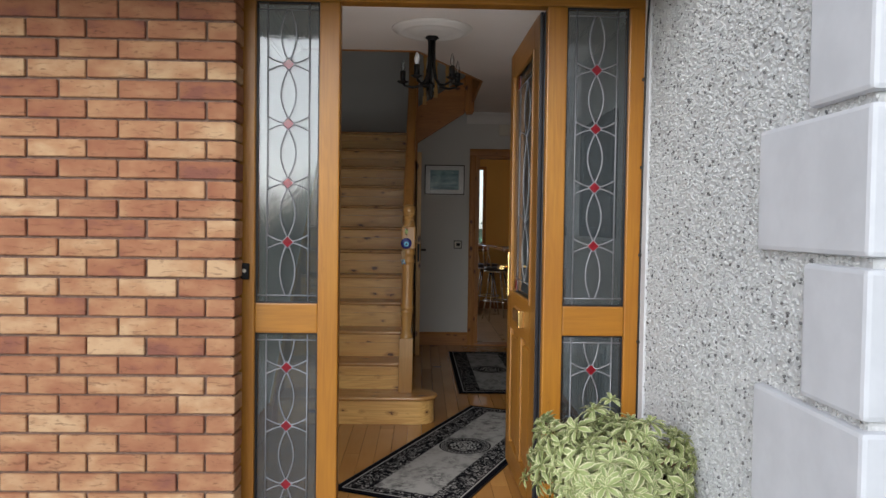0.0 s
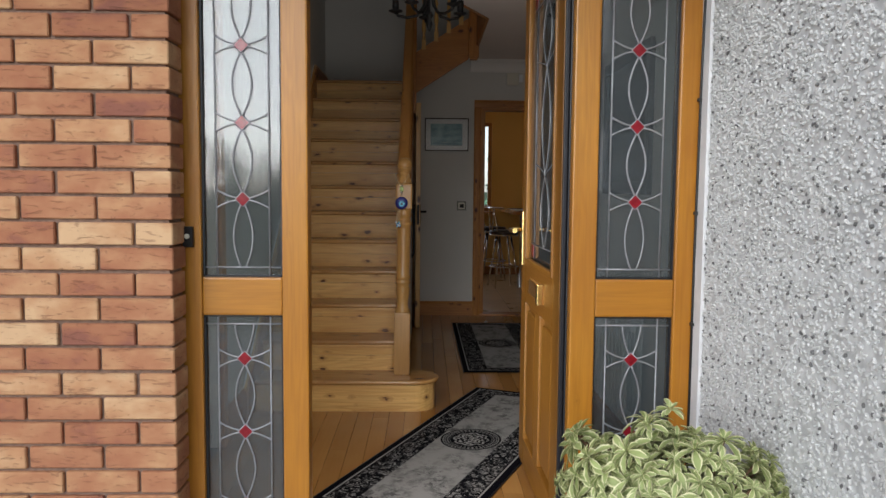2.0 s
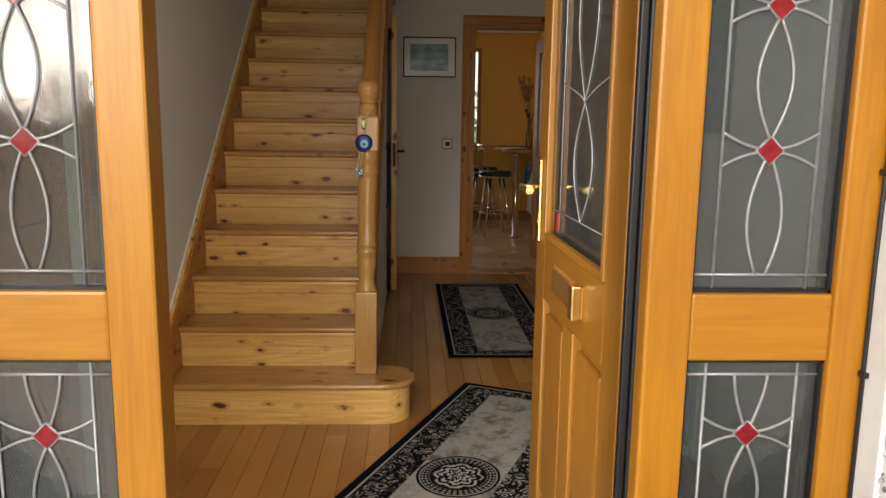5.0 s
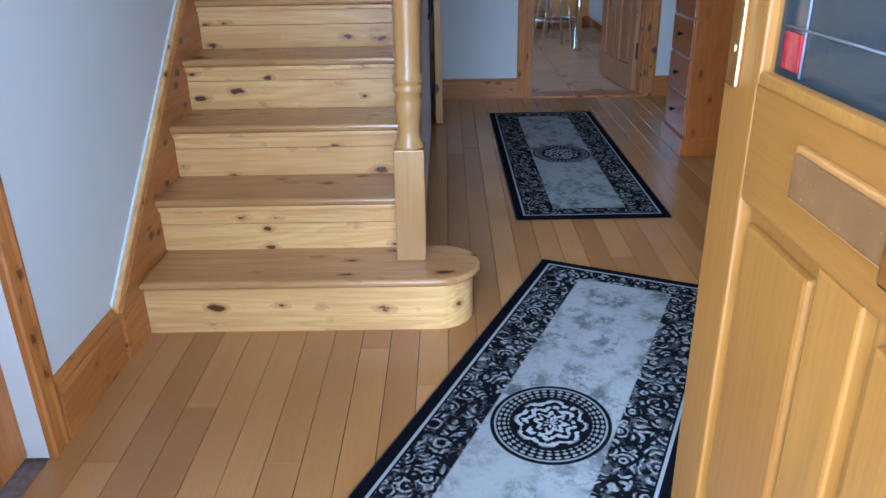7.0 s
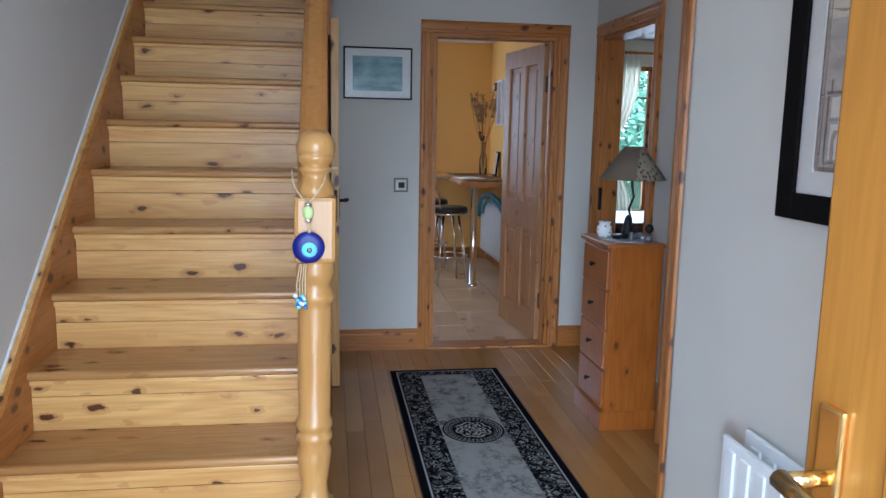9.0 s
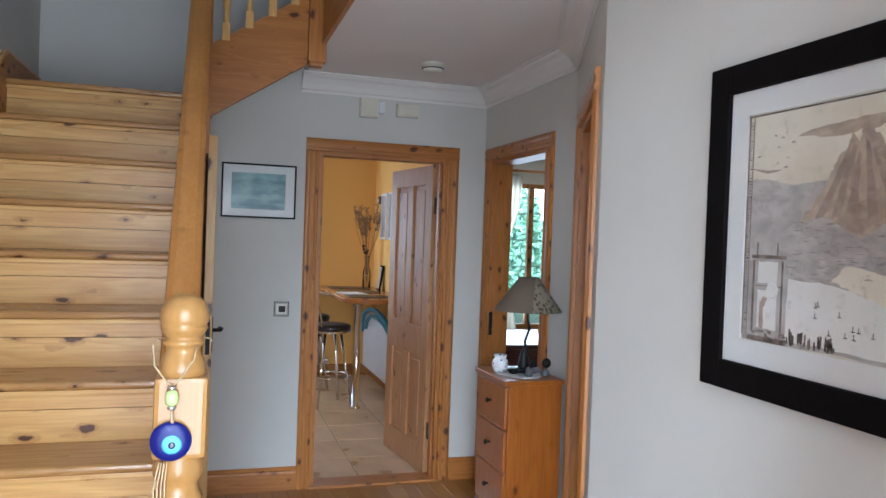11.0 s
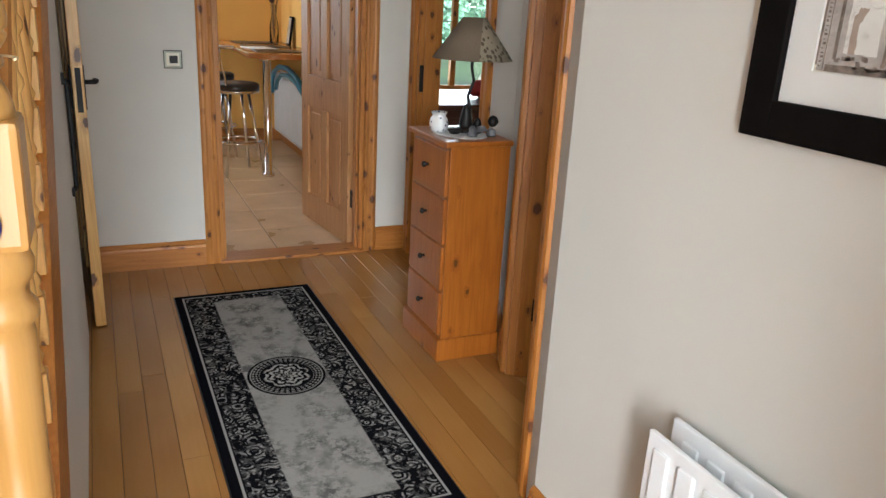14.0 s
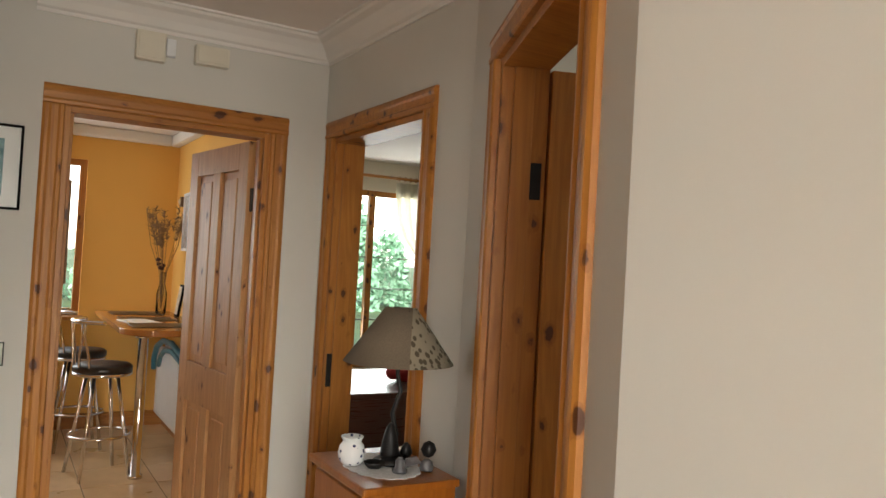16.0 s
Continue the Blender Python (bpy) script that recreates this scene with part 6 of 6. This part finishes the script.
for k in range(4):
    x = -0.026 + 0.006 * k
    end = -0.135 - 0.007 * (k % 2)
    part("tassel", tube([(x * 0.7, -0.004, -0.048), (x, -0.005, -0.09), (x + 0.001, -0.005, end)], 0.0014, 6), CORD, charm, "pale tassel thread")
    for j in range(3):
        part("bead", moved(turned([(0.002, -0.004), (0.0048, -0.002), (0.0048, 0.002), (0.002, 0.004)], 0, 0, 10), pose(x + rng.uniform(-0.003, 0.003), -0.006, end + 0.009 * j)), BEADS[(j + k) % 3], charm)

# ---- kitchen ----
KX = 2.2
bar = thing("breakfast_bar", "rounded wooden breakfast bar top on a chrome leg", "table", pose(1.75, 9.86, 0))


def bar_top():
    r = 0.21
    outline = [(0.445, -0.08), (0.445, 1.53), (-0.13, 1.53), (-0.13, 0.14)]
    outline += [(-0.13 + r - r * math.cos(a), 0.13 - r * math.sin(a)) for a in (math.pi / 2 * k / 8 for k in range(9))]
    return prism(outline, 0.905, 0.945, "z", 0.006)


part("top", bar_top(), TABLE_WOOD, bar)
part("leg", turned([(0.045, 0.0), (0.045, 0.02), (0.031, 0.022), (0.031, 0.89), (0.05, 0.895), (0.05, 0.906)], 0, 0, 24), CHROME, bar, "chrome pedestal leg")


def bar_stool(m):
    stool = thing("bar_stool", "chrome bar stool with a round black seat and low back hoop", "stool", m, "stools at the breakfast bar")
    part("seat", turned([(0.165, 0.655), (0.18, 0.665), (0.18, 0.695), (0.165, 0.71), (0.10, 0.715), (0.002, 0.716)], 0, 0, 32), LEATHER, stool, "black padded seat")
    part("seat_ring", turned([(0.170, 0.64), (0.180, 0.645), (0.180, 0.66), (0.170, 0.662)], 0, 0, 32, False), CHROME, stool)
    for k in range(4):
        a = math.pi / 4 + math.pi / 2 * k
        part("leg", tube([(0.10 * math.cos(a), 0.10 * math.sin(a), 0.65), (0.215 * math.cos(a), 0.215 * math.sin(a), 0.0)], 0.0115), CHROME, stool)
    part("foot_ring", tube([(0.180 * math.cos(2 * math.pi * k / 32), 0.180 * math.sin(2 * math.pi * k / 32), 0.26) for k in range(33)], 0.009, 8), CHROME, stool)
    for a in (2.35, 2.85, 3.45, 3.95):
        lean = 0.22 if a in (2.35, 3.45) else -0.22
        part("back_post", tube([(0.165 * math.cos(a), 0.165 * math.sin(a), 0.65), (0.180 * math.cos(a + lean * 0.3), 0.180 * math.sin(a + lean * 0.3), 0.78), (0.190 * math.cos(a + lean), 0.190 * math.sin(a + lean), 0.90), (0.192 * math.cos(a + lean * 0.8), 0.192 * math.sin(a + lean * 0.8), 0.985)], 0.008), CHROME, stool)
    part("back_hoop", tube([(0.192 * math.cos(a), 0.192 * math.sin(a), 0.985) for a in (1.9 + 2.5 * k / 16 for k in range(17))], 0.013), CHROME, stool, "bent chrome back hoop")
    return stool


stool_one = bar_stool(pose(1.54, 10.02, 0, 0, 0, 12))
copy_thing(stool_one, pose(1.47, 10.78, 0, 0, 0, 4))
for y, z in ((10.12, 0.945), (10.62, 0.945), (11.12, 0.945)):
    mat_thing = thing("place_mat", "dark place mat on the bar top", "place mat", pose(1.88, y, z), "place mats on the bar")
    part("mat", boxes((-0.18, 0.20, -0.14, 0.14, 0.0005, 0.006), bevel=0.002), LEATHER, mat_thing)
magazine = thing("magazine", "pale magazine lying between the place mats", "magazine", pose(1.80, 10.40, 0.945, 0, 0, 14))
part("cover", boxes((-0.105, 0.105, -0.145, 0.145, 0.005, 0.0075), bevel=0.001), MOUNT, magazine)
part("pages", boxes((-0.103, 0.103, -0.143, 0.143, 0.0005, 0.005)), PAPER, magazine)
thermostat = thing("thermostat", "small brown wall control near the kitchen corner", "thermostat", pose(KX, 11.13, 1.86))
part("case", boxes((-0.026, 0.0, -0.035, 0.035, -0.04, 0.04), bevel=0.004), plain("brown_plastic", (0.13, 0.07, 0.03), 0.4), thermostat)
part("dial", moved(turned([(0.022, 0), (0.022, 0.008), (0.016, 0.012)], 0, 0, 18), pose(-0.026, 0, 0, 0, -90, 0)), PLASTIC, thermostat, "pale round dial")
vase = thing("vase", "clear glass bottle vase with dried brown grasses", "vase", pose(2.06, 11.05, 0.9515))
part("bottle", turned([(0.035, 0.001), (0.040, 0.01), (0.040, 0.16), (0.020, 0.24), (0.016, 0.32), (0.020, 0.33), (0.014, 0.325), (0.012, 0.24), (0.034, 0.15), (0.034, 0.01)], 0, 0, 24), glass("vase_glass", (0.95, 0.96, 0.96), 0.03, 1.25), vase, "tall clear glass bottle")
STRAW = plain("dried_grass", (0.24, 0.14, 0.06), 0.9, 0.0, 0.25, 60)
rng = random.Random(9)
for k in range(14):
    a, r = rng.uniform(0, 6.28), rng.uniform(0.04, 0.17)
    top = rng.uniform(0.62, 0.86)
    sx, sy = r * math.cos(a), r * math.sin(a)
    stalk = part("stalk", tube([(0, 0, 0.04), (sx * 0.2, sy * 0.2, 0.34), (sx * 0.7, sy * 0.7, 0.55), (sx, sy, top)], 0.002, 5), STRAW, vase)
    spray = bmesh.new()
    for j in range(44):
        f = rng.uniform(0.62, 1.0)
        base = Vector((sx * f, sy * f, 0.34 + (top - 0.34) * f))
        way = Vector((rng.uniform(-1, 1), rng.uniform(-1, 1), rng.uniform(0.1, 1))).normalized() * rng.uniform(0.02, 0.06)
        side = way.cross(Vector((0.3, 0.5, 0.2))).normalized() * 0.0045
        spray.faces.new([spray.verts.new(base - side), spray.verts.new(base + side), spray.verts.new(base + way)])
    part("seed_head", spray, STRAW, stalk)
for k in range(5):
    part("dried_bloom", moved(turned([(0.003, -0.016), (0.016, -0.008), (0.018, 0.004), (0.008, 0.016)], 0, 0, 10), pose(rng.uniform(-0.06, 0.04), rng.uniform(-0.05, 0.05), rng.uniform(0.36, 0.48))), plain("dark_dried_bloom", (0.05, 0.02, 0.018), 0.9), vase)
for y, tall in ((10.88, 0.25), (10.15, 0.24)):
    card = thing("photo_frame", "dark standing photo frame on the bar against the wall", "photo frame", pose(2.15, y, 0.946, 0, 8, 0))
    part("frame", boxes((-0.01, 0.008, -0.06, 0.06, 0, tall), bevel=0.003), BLACK_FRAME, card)
    part("photo", boxes((-0.0125, -0.0102, -0.045, 0.045, 0.016, tall - 0.016)), PEAK, card)
for y in (10.70, 11.02):
    wall_pic = thing("framed_picture", "narrow white-framed picture on the orange kitchen wall", "picture", pose(KX, y, 1.46, 0, 0, -90), "pictures on the kitchen wall")
    frame_bars(wall_pic, 0.24, 0.46, 0.022, 0.022, WHITE)
    part("print", boxes((0.022, 0.218, -0.008, -0.003, 0.022, 0.438)), TOWN, wall_pic)
krad = thing("radiator", "white panel radiator under the breakfast bar with a draped blue strap", "radiator", pose(2.095, 10.08, 0.0))
kpanel = part("front_panel", boxes((0.0, 0.012, 0.0, 1.2, 0.13, 0.69), bevel=0.004), WHITE, krad)
flutes(kpanel, 34, 0.16, 0.66, -0.005, 0.004, 0.04)
part("back_panel", boxes((0.06, 0.07, 0.0, 1.2, 0.13, 0.69), bevel=0.003), WHITE, krad)
part("bracket", boxes((0.07, 0.10, 0.2, 0.24, 0.3, 0.6), (0.07, 0.10, 1.0, 1.04, 0.3, 0.6)), WHITE, krad)
part("pipe", tube([(0.035, 0.03, 0.0), (0.035, 0.03, 0.17)], 0.009), CHROME, krad)
hose = thing("hose", "blue plastic hose draped over the radiator", "hose", pose(2.085, 10.22, 0.69))
part("loop", tube([(0.0, -0.16, -0.04), (-0.02, 0.0, 0.04), (-0.03, 0.30, 0.085), (-0.03, 0.62, 0.07), (-0.03, 0.86, 0.0), (-0.025, 0.98, -0.10), (-0.02, 1.00, -0.20)], 0.022), BLUE_HOSE, hose)
part("loop", tube([(0.0, -0.20, -0.10), (-0.025, -0.02, -0.01), (-0.035, 0.25, 0.03), (-0.035, 0.52, 0.01), (-0.03, 0.70, -0.06), (-0.025, 0.78, -0.14)], 0.018), BLUE_HOSE, hose)
skirting("baseboard_kitchen", [(KX, 8.0), (KX, 11.4), (1.2, 11.4)], 0.12)
window_seat = thing("armchair", "pale cushioned wooden seat under the kitchen window", "chair", pose(0.85, 10.9, 0))
part("seat", boxes((-0.35, 0.40, -0.3, 0.3, 0.24, 0.42), bevel=0.04), SEAT_PALE, window_seat)
part("backrest", boxes((-0.35, 0.40, 0.22, 0.38, 0.40, 0.85), bevel=0.05), SEAT_PALE, window_seat)
part("base", boxes((-0.36, 0.41, -0.30, 0.36, 0.0, 0.24), bevel=0.01), PINE_X, window_seat)


def window(name, x0, x1, y, z0, z1, label, posts, material=TRIM_Z, bars=()):
    owner = tagged(new(name), label, "window", kind="structure")
    bar = 0.05
    part("window_frame", boxes((x0, x0 + bar, y, y + 0.06, z0, z1), (x1 - bar, x1, y, y + 0.06, z0, z1), (x0 + bar, x1 - bar, y, y + 0.06, z1 - bar, z1), (x0 + bar, x1 - bar, y, y + 0.06, z0, z0 + bar), bevel=0.004), material, owner)
    for x in posts:
        part("mullion", boxes((x - 0.03, x + 0.03, y + 0.002, y + 0.058, z0 + bar, z1 - bar), bevel=0.004), material, owner)
    for z in bars:
        part("glazing_bar", boxes((x0 + bar, x1 - bar, y + 0.022, y + 0.034, z - 0.006, z + 0.006)), LEAD, owner)
    pane = part("pane", boxes((x0 + bar, x1 - bar, y + 0.026, y + 0.032, z0 + bar, z1 - bar)), WINDOW_GLASS, owner)
    pane.visible_shadow = False
    part("window_sill", boxes((x0 - 0.03, x1 + 0.03, y - 0.16, y + 0.01, z0 - 0.03, z0), bevel=0.006), material, owner)


window("window_1", 0.25, 1.5, 11.44, 0.9, 2.15, "kitchen window with pale reveals", (0.9,))
part_curtain = thing("roller_blind", "brown fabric blind half drawn over the kitchen window", "blind", pose(1.34, 11.36, 1.15))
part("cloth", prism([(-0.13, 0), (-0.10, 0.02), (-0.07, 0.0), (-0.04, 0.02), (-0.01, 0.0), (0.02, 0.02), (0.05, 0.0), (0.05, 0.01), (0.02, 0.03), (-0.01, 0.01), (-0.04, 0.03), (-0.07, 0.01), (-0.10, 0.03), (-0.13, 0.01)], 0.0, 0.82, "z"), plain("brown_blind_fabric", (0.16, 0.085, 0.04), 0.85), part_curtain)

# ---- sitting room ----
window("window_2", 3.55, 4.85, 11.34, 0.5, 2.14, "sitting room window with pine frames and leaded bars", (3.995,), bars=(0.90, 1.20, 1.50, 1.80))
rail = thing("curtain_rail", "brown wooden curtain pole over the sitting room window", "curtain rail", pose(3.45, 11.22, 2.27))
part("pole", tube([(0, 0, 0), (1.5, 0, 0)], 0.014), TRIM_X, rail)
for k in range(16):
    part("ring", tube([(0.06 + 0.06 * k + (0.0 if k < 5 else 0.40), 0.022 * math.cos(a), 0.022 * math.sin(a)) for a in (2 * math.pi * j / 12 for j in range(13))], 0.003, 5), TRIM_X, rail)
part("bracket", boxes((0.05, 0.08, 0.0, 0.08, -0.015, 0.015), (1.43, 1.46, 0.0, 0.08, -0.015, 0.015), bevel=0.003), TRIM_X, rail)


def sheer_cloth():
    """Thin cream cloth: half of the light goes through."""
    n = Nodes("cream_curtain_cloth")
    n.tree.nodes.remove(n.bsdf)
    weave = n.noise(n.coords((1, 1, 0.2), False), 90.0, 3.0)
    tone = n.mix(weave, (0.66, 0.62, 0.50), (0.80, 0.76, 0.64))
    front, through_cloth, both = n.add("BsdfDiffuse"), n.add("BsdfTranslucent"), n.add("MixShader")
    n.link(tone, front.inputs[0])
    n.link(tone, through_cloth.inputs[0])
    both.inputs[0].default_value = 0.5
    n.link(front.outputs[0], both.inputs[1])
    n.link(through_cloth.outputs[0], both.inputs[2])
    n.link(both.outputs[0], n.out.inputs["Surface"])
    return n.mat


SHEER = sheer_cloth()


def curtain(m, label, sweep):
    owner = thing("curtain", label, "curtain", m, "sitting room curtains")
    bm = bmesh.new()
    rows = []
    for j in range(15):
        f = j / 14
        z = -0.02 - 1.85 * f
        gather = 1 - 0.74 * math.exp(-((f - 0.55) / 0.22) ** 2)
        row = []
        for k in range(41):
            u = k / 40
            row.append(bm.verts.new((sweep * (u * 0.62 * gather), 0.028 * math.sin(u * 38) * (0.6 + 0.4 * gather), z)))
        rows.append(row)
    for low, high in zip(rows, rows[1:]):
        for k in range(40):
            bm.faces.new((low[k], low[k + 1], high[k + 1], high[k])).smooth = True
    bmesh.ops.solidify(bm, geom=bm.faces[:], thickness=0.004)
    part("cloth", bm, SHEER, owner)


curtain(pose(4.80, 11.22, 2.25), "cream curtain tied back at the window", -1)
curtain(pose(3.48, 11.22, 2.25), "cream curtain drawn to the side of the window", 0.55)
dining = thing("table", "dark red polished table in the sitting room", "table", pose(2.48, 8.40, 0))
part("top", boxes((0, 1.2, 0, 0.85, 0.72, 0.755), bevel=0.008), MAHOGANY, dining)
part("apron", boxes((0.03, 1.17, 0.03, 0.06, 0.45, 0.72), (0.03, 1.17, 0.79, 0.82, 0.45, 0.72), (0.03, 0.06, 0.06, 0.79, 0.45, 0.72), (1.14, 1.17, 0.06, 0.79, 0.45, 0.72)), MAHOGANY, dining)
for x, y in ((0.03, 0.03), (1.11, 0.03), (0.03, 0.76), (1.11, 0.76)):
    part("leg", boxes((x, x + 0.06, y, y + 0.06, 0, 0.72), bevel=0.006), MAHOGANY, dining)
bag = thing("cushion", "red cloth bag on the table", "bag", pose(3.07, 8.75, 0.756))
pillow = bmesh.new()
bmesh.ops.create_uvsphere(pillow, u_segments=24, v_segments=14, radius=1)
for v in pillow.verts:
    v.co = Vector((v.co.x * 0.13, v.co.y * 0.10, 0.058 + max(-0.058, v.co.z * 0.066 + 0.01 * math.sin(9 * v.co.x))))
for f in pillow.faces:
    f.smooth = True
part("cover", pillow, RED, bag)
sitting_floor = setting("floor_sitting_room", boxes((2.26, 6.1, 6.6, 11.3, -0.022, 0.0)), plain("beige_carpet", (0.42, 0.35, 0.26), 0.95, 0.0, 0.1, 60, 0.5), "beige carpet in the sitting room")
setting("floor_study", boxes((1.95, 4.12, 3.07, 6.6, -0.022, -0.001)), plain("brown_carpet", (0.30, 0.22, 0.14), 0.95, 0.0, 0.1, 60, 0.5), "brown carpet in the side room")

# ---- pieces of floors and walls ----
boards = tagged(new("floor_boards"), "varnished honey-coloured timber floorboards in the hall", "floor", kind="structure")
rng = random.Random(21)
WIDE = 0.0845
x = LEFT
while x < FAR_RIGHT + 0.1:
    y = 3.06 - rng.uniform(0, 1.2)
    while y < 7.86:
        y1 = min(y + rng.uniform(1.1, 2.2), 7.87)
        if 7.87 - y1 < 0.3:
            y1 = 7.87
        y0 = max(y, 3.06)
        if y1 - y0 > 0.05:
            drop = rng.uniform(0, 0.0006)
            bm = boxes((x + 0.0008, x + WIDE - 0.0008, y0 + 0.0006, y1 - 0.0006, -0.022, -drop))
            bmesh.ops.bevel(bm, geom=[e for e in bm.edges if all(v.co.z > -0.01 for v in e.verts)], offset=0.0004, segments=1, affect="EDGES")
            part("floorboard", bm, FLOORBOARD, boards)
        y = y1
    x += WIDE

tiles = tagged(new("floor_tiles"), "large beige ceramic floor tiles in the kitchen", "floor", kind="structure")
SIZE = 0.43
tile_bm = boxes((0.003, SIZE - 0.003, 0.003, SIZE - 0.003, -0.02, 0.0), bevel=0.002)
tile_mesh = bpy.data.meshes.new("tile")
tile_bm.to_mesh(tile_mesh)
tile_bm.free()
tile_mesh.materials.append(TILE)
for i in range(-7, 2):
    for j in range(-2, 6):
        one = new("tile", tile_mesh)
        one.parent = tiles
        one.location = (1.43 + SIZE * i, 8.87 + SIZE * j, 0.0)
setting("floor_grout", boxes((-1.6, 2.25, 8.0, 11.5, -0.03, -0.0025)), GROUT, "grout between the kitchen tiles")

PITCH_X, PITCH_Z = 0.2240, 0.0750
brick_meshes = {}
for length in (0.2145, 0.1080):
    bm = boxes((-length, 0, 0, 0.118, 0, 0.0655))
    bmesh.ops.bevel(bm, geom=bm.edges[:], offset=0.0035, segments=1, affect="EDGES")
    data = bpy.data.meshes.new("brick")
    bm.to_mesh(data)
    bm.free()
    data.materials.append(BRICK)
    brick_meshes[length] = data
brick_wall = bpy.data.objects["wall_outer_left"]
rng = random.Random(31)
for row in range(-4, 28):
    z = 0.072 + PITCH_Z * row
    x = -0.178
    column = 0
    while x > -1.75:
        short = row % 2 == 1 and column == 0
        length = 0.1080 if short else 0.2145
        one = new("brick", brick_meshes[length])
        one.parent = brick_wall
        one.location = (x + rng.uniform(-0.0015, 0.0015), 2.872 + rng.uniform(-0.0025, 0.002), z + rng.uniform(-0.001, 0.001))
        one.rotation_euler = (0, 0, radians(rng.uniform(-0.3, 0.3)))
        x -= length + 0.0095
        column += 1
rest = []
for row in range(-4, 28):
    x = -1.80 - (0.11 if row % 2 else 0.0)
    while x > -4.4:
        rest.append((x - 0.2145, x, 2.872, 2.99, 0.072 + PITCH_Z * row, 0.1375 + PITCH_Z * row))
        x -= PITCH_X
stock = part("bricks", boxes(*rest), BRICK, brick_wall)
tagged(stock, "multi-toned bricks further along the wall", kind="stuff")
